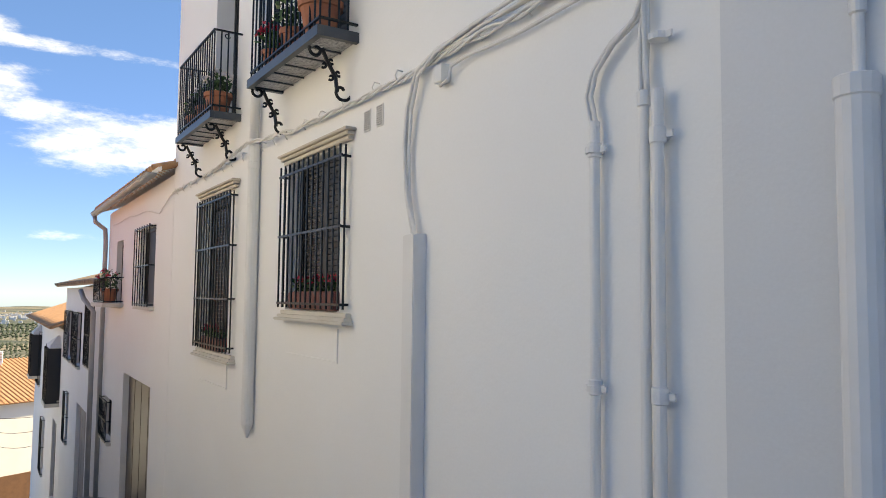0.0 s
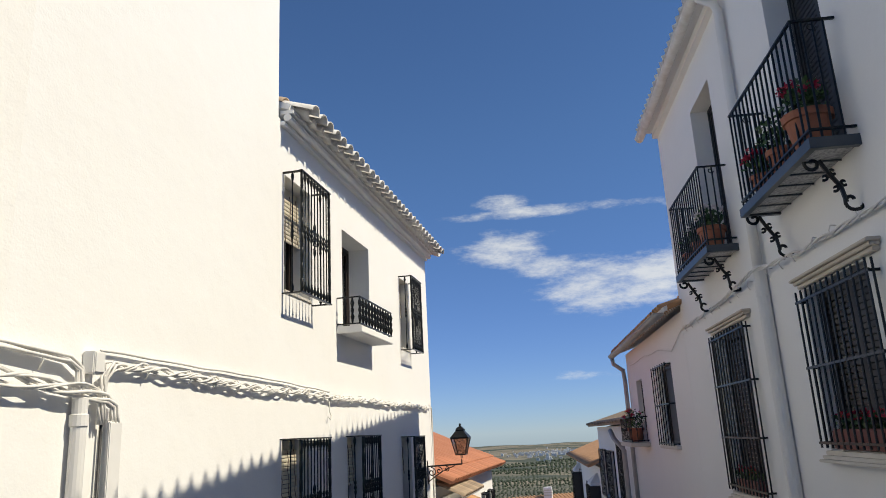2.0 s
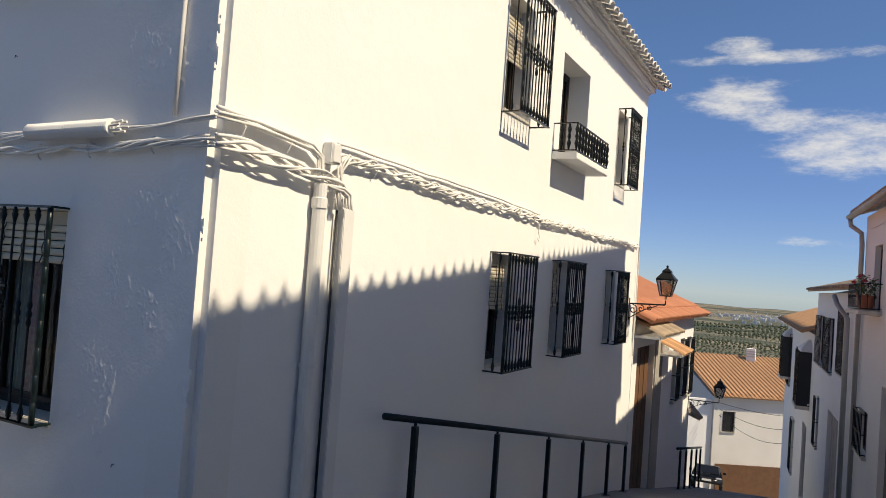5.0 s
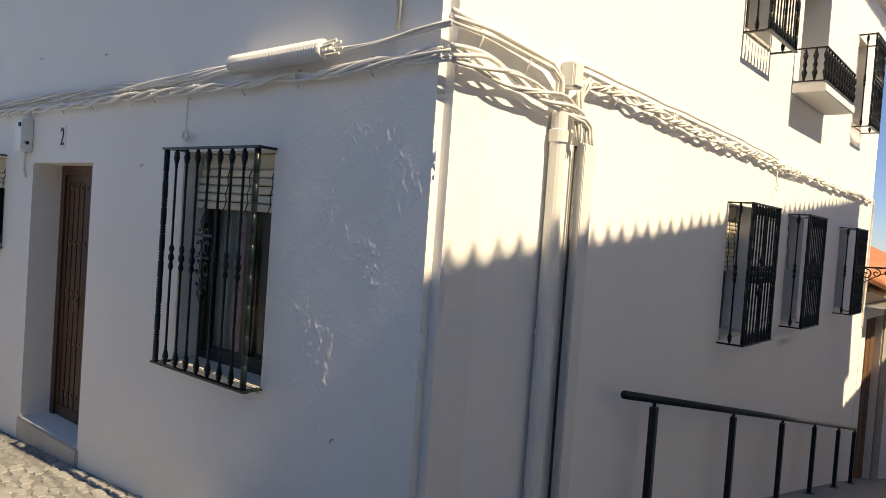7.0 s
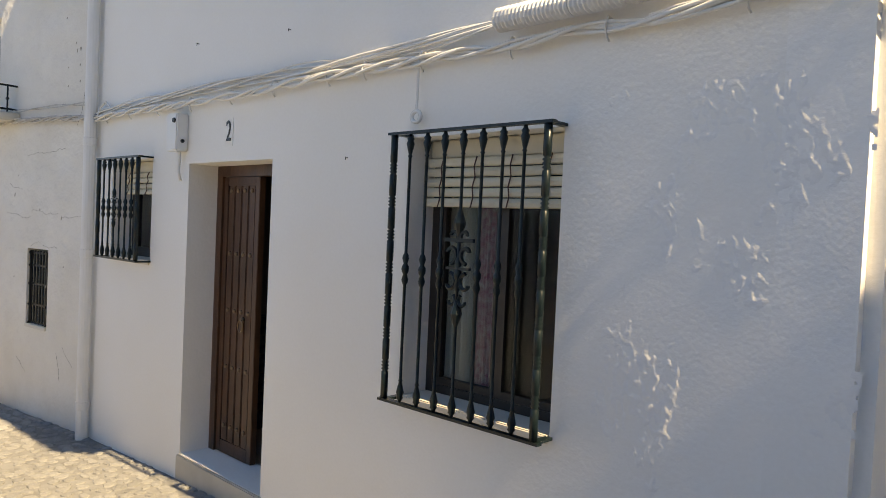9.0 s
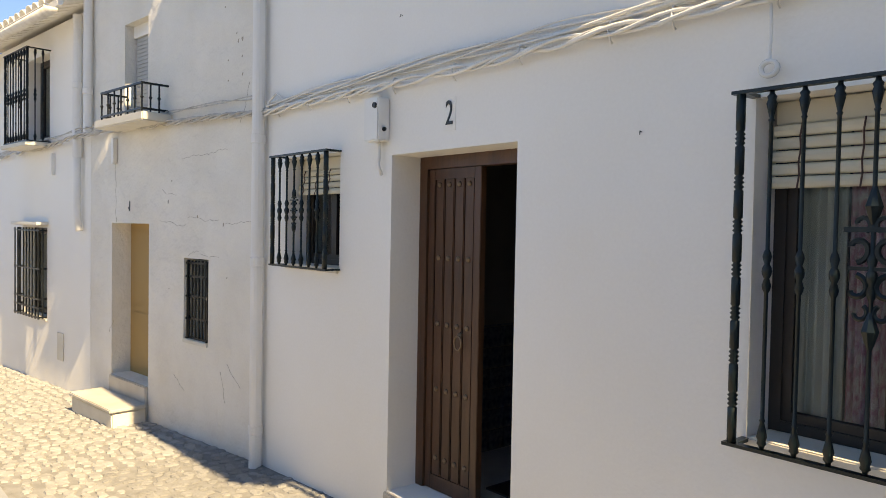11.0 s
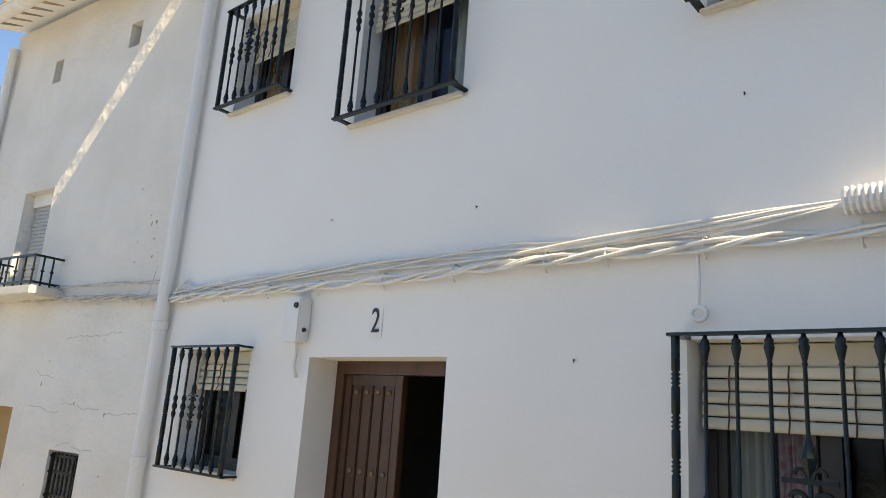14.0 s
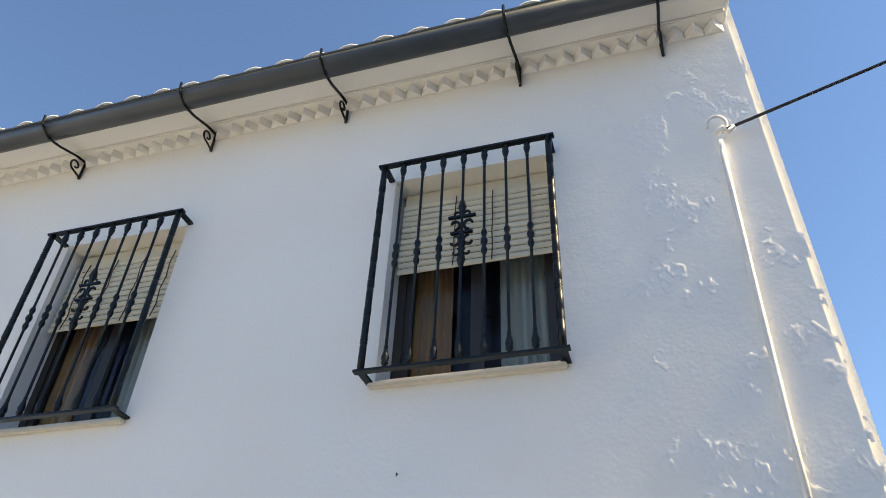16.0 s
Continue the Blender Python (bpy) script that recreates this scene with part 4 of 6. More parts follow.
S_LABEL = "twisted loom of whitewashed cables along the wall"
strands([(x, -0.05, south_z(x)) for x in [-8.6 + i * 0.58 for i in range(11)]], 4, 0.018, 0.0095, CABLE, 13, 1, label=S_LABEL, group="wall cables", m=SOUTH)
strands([(-8.6, -0.03, 2.685), (-7.2, -0.03, 2.71), (-6.0, -0.03, 2.705), (-4.9, -0.03, 2.71), (-4.2, -0.04, 2.715), (-3.5, -0.05, 2.735), (-3.2, -0.05, 2.76), (-2.95, -0.05, 2.79), (-2.75, -0.05, 2.80)], 5, 0.024, 0.0075, CABLE, 3, 2, label=S_LABEL, group="wall cables", m=SOUTH)
strands([(-3.55, -0.05, 2.63), (-3.1, -0.05, 2.655), (-2.74, -0.05, 2.65)], 3, 0.02, 0.009, CABLE, 4, 3, label=S_LABEL, group="wall cables", m=SOUTH)
clips(SOUTH, -8.4, -2.9, south_z, 0.42, 5)
coil = thing("cable_sleeve", "white ribbed plastic sleeve round the cables", "cable sleeve", SOUTH)
for a, b in ((-4.23, -3.865), (-3.86, -3.49)):
    n = 18
    bm = bmesh.new()
    sweep(bm, [(a + (b - a) * i / (2 * n), -0.085, 2.725 + 0.015 * (a + (b - a) * i / (2 * n) + 4.2)) for i in range(2 * n + 1)], [0.052 if i % 2 else 0.046 for i in range(2 * n + 1)], 12)
    part("sleeve", bm, PIPE, coil)
for k in range(6):
    part("cable_end", sweep(bmesh.new(), [(-3.52, -0.085 + 0.025 * math.cos(k), 2.732 + 0.025 * math.sin(k)), (-3.41, -0.075 + 0.03 * math.cos(k), 2.745 + 0.03 * math.sin(k))], 0.007, 6), CABLE, coil)
# hanging pull cord with a ring
hook = thing("hanging_cord", "short whitewashed cord with a ring hanging from the cables", "cord", SOUTH @ Matrix.Translation((-4.75, -0.035, 2.60)))
part("cord", sweep(bmesh.new(), [(0, 0, 0), (0.004, 0, -0.1), (0, 0, -0.2)], 0.0065, 6), ENAMEL, hook)
part("ring", sweep(bmesh.new(), [(0.03 * math.cos(a), 0, -0.228 + 0.026 * math.sin(a)) for a in [2 * math.pi * k / 14 for k in range(14)]], 0.010, 6, True), ENAMEL, hook, smooth=True)


def east_z(y):
    return 2.75 - 0.02 * math.sin((y - 4.2) / 8.7 * math.pi) + 0.012 * math.sin(y * 3)


strands([(2.80, -0.05, 2.80), (3.1, -0.05, 2.80), (3.4, -0.05, 2.785), (3.58, -0.05, 2.77), (3.67, -0.05, 2.72), (3.69, -0.05, 2.58)], 4, 0.024, 0.011, CABLE, 2, 4, label=S_LABEL, group="wall cables", m=EAST)
strands([(2.79, -0.06, 2.66), (3.1, -0.07, 2.64), (3.4, -0.07, 2.625), (3.68, -0.07, 2.60), (3.9, -0.06, 2.57), (3.98, -0.05, 2.53), (3.99, -0.05, 2.42)], 6, 0.030, 0.0095, CABLE, 7, 5, label=S_LABEL, group="wall cables", m=EAST, wobble=0.03)
strands([(3.87, -0.05, 2.42), (3.88, -0.05, 2.69), (3.97, -0.05, 2.76), (4.3, -0.05, 2.77)] + [(4.3 + i * 0.57, -0.05, east_z(4.3 + i * 0.57)) for i in range(1, 15)], 6, 0.024, 0.0085, CABLE, 14, 6, label=S_LABEL, group="wall cables", m=EAST)
strands([(3.86, -0.03, 2.845), (5.2, -0.03, 2.835), (6.6, -0.03, 2.815), (7.6, -0.03, 2.78)], 1, 0.0, 0.010, CABLE, 1, 7, label="single whitewashed cable above the loom", group="wall cables", m=EAST)
clips(EAST, 3.0, 12.3, east_z, 0.45, 8)
strands([(12.28, -0.04, 2.78), (12.45, -0.04, 2.74), (12.5, -0.03, 2.5), (12.5, -0.03, 0.9)], 2, 0.012, 0.010, CABLE, 4, 9, label="cables turning down the house corner", group="wall cables", m=EAST)
solid("cable_hook", sweep(bmesh.new(), [(7.6, -0.03, 2.72), (7.6, -0.03, 2.58), (7.63, -0.04, 2.53), (7.60, -0.04, 2.49), (7.57, -0.03, 2.52)], 0.006, 5), CABLE, "small white hook hanging under the cables", "hook", "", EAST, True)
jb = thing("junction_box", "small cream plastic junction box among the cables", "junction box", EAST @ Matrix.Translation((3.79, 0, 2.765)))
part("body", one_box(-0.05, 0.05, -0.08, -0.002, -0.065, 0.065, bevel=0.006), PLASTIC, jb)
part("cover", one_box(-0.04, 0.04, -0.086, -0.08, -0.055, 0.055, bevel=0.002), PLASTIC, jb)


def pipe(m, x, y, z0, z1, r, label, rings=(), material=PIPE, joint=0.008):
    t = thing("wall_pipe", label, "pipe", m, "wall pipes")
    part("tube", lathe(bmesh.new(), [(z0, r), (z1, r)], 14, Matrix.Translation((x, y, 0))), material, t, smooth=False)
    for z in rings:
        part("joint", lathe(bmesh.new(), [(z - 0.035, r + 0.001), (z - 0.03, r + joint), (z + 0.03, r + joint), (z + 0.035, r + 0.001)], 14, Matrix.Translation((x, y, 0))), material, t)
    return t


def clamp(m, x, y, z, r):
    t = thing("pipe_clamp", "whitewashed metal strap holding a pipe", "pipe clamp", m @ Matrix.Translation((x, y, z)), "pipe clamps")
    part("strap", lathe(bmesh.new(), [(-0.014, r + 0.002), (-0.014, r + 0.008), (0.014, r + 0.008), (0.014, r + 0.002)], 14), PIPE, t)
    part("ear", one_box(r, r + 0.035, -0.006, 0.006, -0.014, 0.014), PIPE, t)
    return t


pipe(EAST, 3.69, -0.05, -0.4, 2.56, 0.042, "whitewashed pipe running down from the cables", (2.44,))
duct = thing("cable_duct", "white painted rectangular cable duct on the wall", "duct", EAST)
part("body", one_box(3.925, 4.03, -0.06, -0.002, -0.5, 2.44), PIPE, duct)
part("lid", one_box(3.92, 4.035, -0.078, -0.0605, -0.5, 2.435, bevel=0.005), PIPE, duct)
clamp(EAST, 3.69, -0.05, 1.445, 0.042)
pipe(SOUTH, -8.67, -0.066, -0.1, 5.14, 0.05, "white painted rainwater downpipe in a corner", (2.44, 1.5, 0.2), joint=0.006)
# conduit near the corner up to the wire's anchor, and the wire across the street
pts = [(-3.09, -0.02, 2.80), (-3.085, -0.02, 3.3), (-3.075, -0.022, 3.8), (-3.06, -0.02, 4.4), (-3.05, -0.02, 4.74)]
cond = thing("wall_conduit", "thin whitewashed conduit rising to a wire anchor", "conduit", SOUTH)
part("tube", sweep(bmesh.new(), pts, 0.013, 8), CABLE, cond, smooth=True)
part("loop", sweep(bmesh.new(), [(-3.05 + 0.045 * math.cos(a), -0.04, 4.83 + 0.06 * math.sin(a)) for a in [-1.3 + 4.6 * k / 14 for k in range(15)]], 0.008, 6), CABLE, cond, smooth=True)
part("knot", sweep(bmesh.new(), [(-3.07, -0.04, 4.77), (-3.03, -0.06, 4.785), (-3.01, -0.05, 4.76), (-2.98, -0.05, 4.79)], 0.014, 6), CABLE, cond, smooth=True)
a, b = Vector((-3.02, 2.80, 4.78)), Vector((2.25, 2.2, 6.25))
solid("overhead_wire", sweep(bmesh.new(), [a.lerp(b, i / 16) + Vector((0, 0, -0.1 * math.sin(math.pi * i / 16))) for i in range(17)], 0.008, 6), BLACKWIRE, "thin black wire slung across the street", "wire", "", None, True)


# ---- rough plaster near the corner: brushed lime that stands proud and catches the sun ----
def rough_patch(m, x0, x1, z0, z1, depth, seed, keep):
    """A skin of thick lime with ragged ridges; fades out at its rim."""
    bm = bmesh.new()
    nx, nz = int((x1 - x0) / 0.0065), int((z1 - z0) / 0.0065)
    rows = []
    for j in range(nz + 1):
        row = []
        for i in range(nx + 1):
            x, z = x0 + (x1 - x0) * i / nx, z0 + (z1 - z0) * j / nz
            n1 = 0.8 * noise.noise(Vector((x * 4.3, z * 3.1, seed))) + 0.45 * noise.noise(Vector((x * 15, z * 11, seed + 2)))
            mask = max(0.0, min(1.0, (n1 + 0.02) * 3)) * keep(x, z)
            h = 0.0
            if mask > 0:
                n2 = 1 - 2.2 * abs(noise.noise(Vector(((x + z * 0.35) * 32, z * 15, seed + 5))))
                n3 = noise.noise(Vector((x * 78, z * 52, seed + 9)))
                h = mask * depth * (0.8 * n2 + 0.7 * n3 + 0.25)
            row.append(bm.verts.new((x, 0.0012 - h, z)))
        rows.append(row)
    for j in range(nz):
        for i in range(nx):
            q = (rows[j][i], rows[j][i + 1], rows[j + 1][i + 1], rows[j + 1][i])
            if any(v.co.y < 0 for v in q):
                bm.faces.new(q)
    bmesh.ops.delete(bm, geom=[v for v in bm.verts if not v.link_faces], context="VERTS")
    return solid("plaster_relief", bm, ROUGHPLASTER, "thick uneven lime paint standing proud of the wall", "plaster", "structure", m, True)


rough_patch(SOUTH, -3.95, -2.83, 0.35, 2.4, 0.0029, 3.3, lambda x, z: min(1, max(0, (x + 3.95) * 2.5)) * (1 if z < 1.5 else 0.8))
rough_patch(SOUTH, -3.85, -2.83, 2.95, 5.35, 0.0030, 8.1, lambda x, z: min(1, max(0, (x + 3.85) * 2.5)))


# ---- railing of the steep street ----
def railing(x, ys, top0, top1, label):
    t = thing("handrail", label, "handrail")
    y0, y1 = ys[0] - 0.45, ys[-1] + 0.05
    sl = (top1 - top0) / (y1 - y0)
    part("top_rail", sweep(bmesh.new(), [(x, y0, top0), (x, y1, top1)], 0.026, 10), IRONGREEN, t, smooth=True)
    for y in ys:
        zt = top0 + sl * (y - y0)
        zb = ground_z(x, y)
        p = part("post", one_box(x - 0.022, x + 0.022, y - 0.022, y + 0.022, zb, zt - 0.05), IRONGREEN, t)
        part("neck", lathe(bmesh.new(), [(zt - 0.05, 0.012), (zt - 0.02, 0.012)], 8, Matrix.Translation((x, y, 0))), IRONGREEN, p)
        part("base_plate", one_box(x - 0.05, x + 0.05, y - 0.05, y + 0.05, zb - 0.03, zb + 0.012), IRONGREEN, p)
    return t


railing(-2.66, [4.95, 6.57, 8.1, 9.5, 10.85, 11.95], 1.034, -0.46, "dark green tubular handrail on posts along the steep street")
railing(-2.5, [16.4, 17.2, 18.0, 18.8, 19.5], -1.23, -1.85, "dark green handrail on posts further down the street")


# ---- street lantern ----
def lantern(m, arm, s=1.0):
    t = thing("street_lamp", "black four-sided street lantern on a scrolled wall bracket", "street lamp", m, "street lanterns")
    bm = bmesh.new()
    sweep(bm, [(0, 0, 0), (0, -arm, 0.02)], 0.014 * s, 8)
    sweep(bm, [(0, -0.01, -0.26 * s), (0, -arm * 0.4, -0.10 * s), (0, -arm * 0.8, 0)], 0.009 * s, 6)
    box(bm, -0.02, 0.02, -0.012, 0, -0.30 * s, 0.10 * s)
    for k in range(3):
        c = arm * (0.12 + 0.22 * k)
        r = 0.085 * s * (1 - 0.22 * k)
        sweep(bm, [(0, -(c + p[0]), -0.10 * s * (1 - 0.22 * k) + p[2]) for p in spiral(0, 0, 0.012 * s, r, 0, 8.0)], 0.010 * s, 5)
    part("arm", bm, IRON, t)
    y, z = -arm, 0.04
    bm = bmesh.new()
    sweep(bm, [(0, y, 0.02), (0, y, 0.10 * s)], 0.012 * s, 8)
    sweep(bm, [(-0.06 * s, y, 0.18 * s), (-0.05 * s, y, 0.12 * s), (0.05 * s, y, 0.12 * s), (0.06 * s, y, 0.18 * s)], 0.007 * s, 6)
    part("holder", bm, IRON, t)
    z0, z1, a, b = 0.18 * s, 0.46 * s, 0.085 * s, 0.15 * s
    corners0, corners1 = [(-a, -a), (a, -a), (a, a), (-a, a)], [(-b, -b), (b, -b), (b, b), (-b, b)]
    bm = bmesh.new()
    for (x0, y0), (x1, y1) in zip(corners0, corners1):
        sweep(bm, [(x0, y + y0, z0), (x1, y + y1, z1)], 0.009 * s, 6)
    for cs, zz in ((corners0, z0), (corners1, z1)):
        for k in range(4):
            sweep(bm, [(cs[k][0], y + cs[k][1], zz), (cs[(k + 1) % 4][0], y + cs[(k + 1) % 4][1], zz)], 0.009 * s, 6)
    cage = part("cage", bm, IRON, t)
    for k in range(4):
        p0, p1, q0, q1 = corners0[k], corners0[(k + 1) % 4], corners1[k], corners1[(k + 1) % 4]
        bm = bmesh.new()
        bm.faces.new([bm.verts.new(v) for v in ((p0[0], y + p0[1], z0), (p1[0], y + p1[1], z0), (q1[0], y + q1[1], z1), (q0[0], y + q0[1], z1))])
        bmesh.ops.solidify(bm, geom=bm.faces[:], thickness=0.003)
        g = part("pane", bm, LAMPGLASS, cage)
        g.visible_shadow = False
    part("roof", lathe(bmesh.new(), [(z1, 0.225 * s), (z1 + 0.02 * s, 0.225 * s), (z1 + 0.13 * s, 0.10 * s), (z1 + 0.15 * s, 0.11 * s), (z1 + 0.19 * s, 0.06 * s), (z1 + 0.21 * s, 0.02 * s), (z1 + 0.24 * s, 0.028 * s), (z1 + 0.26 * s, 0.005 * s)], 4, Matrix.Translation((0, y, 0)) @ Matrix.Rotation(radians(45), 4, "Z")), IRON, t)
    return t


lantern(EAST @ Matrix.Translation((12.15, 0, 1.79)), 0.58, 0.92)


# ---- house across the street (in the shade) ----
def plain_grille(m, w, h, bars, label, rails=(0.03, 0.33, 0.66, 0.97), proj=0.09):
    t = thing("window_grille", label, "window grille", m, "plain barred grilles")
    me = finish("bar", lathe(bmesh.new(), [(0, 0.009), (h, 0.009)], 6), IRON)
    for i in range(bars):
        part_of("bar", me, t, Matrix.Translation((w * i / (bars - 1), -proj, 0)))
    for x in (0, w):
        for k in (1,):
            part_of("bar", me, t, Matrix.Translation((x, -proj / 2, 0)))
    for r in rails:
        bm = bmesh.new()
        box(bm, -0.035, w + 0.035, -proj - 0.006, -proj + 0.006, h * r - 0.01, h * r + 0.01)
        for x in (0, w):
            box(bm, x - 0.006, x + 0.006, -proj + 0.0062, -0.001, h * r - 0.01, h * r + 0.01)
        part("rail", bm, IRON, t)
    return t


def moulding(m, x0, x1, z, label, up=True, material=CORNICE):
    """A stepped stone lintel or sill."""
    bm = bmesh.new()
    s = 1 if up else -1
    for k, (d, h0, h1) in enumerate(((0.05, 0.0, 0.035), (0.075, 0.0355, 0.065), (0.10, 0.0655, 0.09))):
        e = 0.02 * k
        box(bm, x0 - e, x1 + e, -d, -0.001, z + min(s * h0, s * h1), z + max(s * h0, s * h1), bevel=0.006)
    return solid("window_moulding", bm, material, label, "moulding", "structure", m)


R_W1 = (-6.50, -5.34, 2.0, 3.31)
R_W2 = (-9.60, -8.32, 1.465, 3.31)
R_D1 = (-6.28, -5.25, 4.15, 6.22)
R_D2 = (-9.2, -8.24, 4.15, 6.22)
wall("wall_right", RIGHT, -11.30, -1.79, -3.0, 6.84, [R_W1, R_W2, R_D1, R_D2], WHITE, "whitewashed house front in shade with balconies", thick=0.35)
solid("wall_right_end", one_box(-11.30, -10.95, 0.352, 7.0, -3, 6.8), WHITE, "white end wall of the tall house", "wall", "structure", RIGHT)
# its darker tone is painted shade: the front is not turned in the geometry
wall("wall_right_next", RIGHT @ Matrix.Translation((0, -0.06, 0)), -1.788, 9.0, -1.0, 6.84, [], SHADEWASH, "plain whitewashed front of the next house, greyed in colour for shade", thick=0.41)
tiled_roof(RIGHT, -11.45, 9.0, 6.88, 3.6, 20, OLDTILE, "clay tile roof of the tall house with projecting tile ends", over=0.27, edge_material=WHITETILE, rows=2, pitch=0.185, channels=0.3, jut=0.36)
solid("wall_right_back", one_box(-11.0, 9.0, 3.2, 3.5, -2, 7.9), WHITE, "plain back wall of the tall house", "wall", "structure", RIGHT)
bm = bmesh.new()
box(bm, -11.31, 9.0, -0.08, -0.062, 6.75, 6.88)
box(bm, -11.31, -1.79, -0.0615, -0.001, 6.75, 6.88)
box(bm, -11.35, 9.0, -0.18, -0.081, 6.86, 6.93)
solid("cornice", bm, WHITE, "white plaster cornice under the eaves", "cornice", "structure", RIGHT)
gutter(RIGHT, -11.5, -1.5, -0.25, 6.84, 0.07, WHITETILE, "white painted half-round gutter on the tall house")
solid("gutter_pipe", sweep(bmesh.new(), [(-7.32, -0.25, 6.82), (-7.32, -0.24, 6.73), (-7.3, -0.1, 6.64), (-7.3, -0.065, 6.54), (-7.33, -0.065, 4.4), (-7.33, -0.07, 3.7)], 0.05, 10), PIPE, "white rainwater pipe bending in from the gutter", "pipe", "", RIGHT, True)
dp = pipe(RIGHT, -7.33, -0.06, 0.84, 3.72, 0.062, "thick white downpipe ending above the ground", (3.45,), joint=0.005)
part("cut_end", lathe(bmesh.new(), [(0.70, 0.01), (0.842, 0.061)], 14, Matrix.Translation((-7.33, -0.06, 0))), PIPE, dp)

for k, (h, g0, g1, words) in enumerate(((R_W1, -6.44, -5.14, "dark shaded window with planters behind a barred grille"), (R_W2, -9.51, -8.07, "tall dark window behind a barred grille"))):
    pane_window(12 + k, RIGHT, h, 0.12, words, blind=0, sill=False, thick=0.35, frame_material=SHUTTER, shutter=True)
    plain_grille(RIGHT @ Matrix.Translation((g0, 0, h[2] + 0.02)), g1 - g0, h[3] - h[2] - 0.04, 13, "black barred window grille with plain round bars", (0.03, 0.5, 0.93) if k == 0 else (0.03, 0.33, 0.66, 0.97))
    moulding(RIGHT, g0 - 0.05, g1 + 0.06, h[3] + 0.01, "beige stone lintel moulding above a window")
    moulding(RIGHT, g0 - 0.05, g1 + 0.06, h[2] - 0.005, "pale stone sill moulding under a window", False, SILL)
    bm = bmesh.new()
    box(bm, h[0] + 0.1, h[1] + 0.02, -0.012, -0.001, h[2] - 0.40, h[2] - 0.385)
    box(bm, h[1] + 0.021, h[1] + 0.034, -0.012, -0.001, h[2] - 0.40, h[2] - 0.13)
    solid("plaster_step", bm, WHITE, "shallow raised plaster edge under a sill", "plaster", "structure", RIGHT)
for k, h in enumerate((R_D1, R_D2)):
    pane_window(14 + k, RIGHT, h, 0.22, "tall dark balcony door", blind=0, sill=False, thick=0.35, frame_material=SHUTTER, shutter=True)


def leaf_clump(bm, cx, cy, cz, r, n, rnd, size=0.05):
    for _ in range(n):
        p = Vector((rnd.gauss(0, 1), rnd.gauss(0, 1), rnd.gauss(0, 1))).normalized() * r * rnd.random() ** 0.4
        p += Vector((cx, cy, cz))
        a = Vector((rnd.uniform(-1, 1), rnd.uniform(-1, 1), rnd.uniform(-0.6, 1))).normalized() * size * rnd.uniform(0.6, 1.3)
        b = a.cross(Vector((rnd.uniform(-1, 1), rnd.uniform(-1, 1), rnd.uniform(-1, 1)))).normalized() * size * 0.4
        v = [bm.verts.new(q) for q in (p, p + a * 0.5 + b, p + a, p + a * 0.5 - b)]
        bm.faces.new(v)


def potted_plant(m, r, h, foliage, flower, seed, label, size=0.05, count=260, drop=0.0):
    """A clay pot with soil, leaves and flowers."""
    rnd = random.Random(seed)
    t = thing("potted_plant", label, "potted plant", m, "balcony plants")
    part("pot", lathe(bmesh.new(), [(0, r * 0.68), (h * 0.8, r * 0.95), (h * 0.81, r * 1.06), (h, r * 1.08), (h, r * 0.94), (h * 0.88, r * 0.9)], 14), POT, t, smooth=False)
    bm = bmesh.new()
    leaf_clump(bm, 0, 0, h + foliage * 0.75, foliage, count, rnd, size)
    part("leaves", bm, LEAF, t)
    for k in range(5):
        part("stem", sweep(bmesh.new(), [(0, 0, h * 0.85), (rnd.uniform(-r, r) * 0.5, rnd.uniform(-r, r) * 0.5, h + foliage * 0.5), (rnd.uniform(-r, r), rnd.uniform(-r, r), h + foliage)], 0.006, 5), LEAF, t)
    if flower:
        bm = bmesh.new()
        for k in range(7):
            d = Vector((rnd.gauss(0, 1), rnd.gauss(0, 1) - 0.6, rnd.uniform(0.2, 1.2))).normalized() * foliage * 1.02
            leaf_clump(bm, d.x, d.y, h + foliage * 0.75 + d.z, 0.035, 26, rnd, 0.035)
        part("flowers", bm, flower, t)
    return t


def planter(m, w, seed, flower):
    rnd = random.Random(seed)
    t = thing("planter", "oxblood window box with small red flowers", "planter", m, "window boxes")
    part("trough", one_box(0, w, -0.08, 0.06, 0, 0.15, bevel=0.01), REDBOX, t)
    bm = bmesh.new()
    for k in range(int(w / 0.12)):
        leaf_clump(bm, 0.06 + k * 0.12, 0, 0.2, 0.08, 36, rnd, 0.045)
    part("leaves", bm, LEAF, t)
    bm = bmesh.new()
    for k in range(int(w / 0.14)):
        leaf_clump(bm, 0.06 + k * 0.14, -0.03, 0.25, 0.035, 20, rnd, 0.03)
    part("flowers", bm, flower, t)
    return t


planter(RIGHT @ Matrix.Translation((-6.3, 0.03, 2.01)), 1.0, 4, REDFLOWER)
planter(RIGHT @ Matrix.Translation((-9.3, 0.03, 1.47)), 0.8, 5, REDFLOWER)


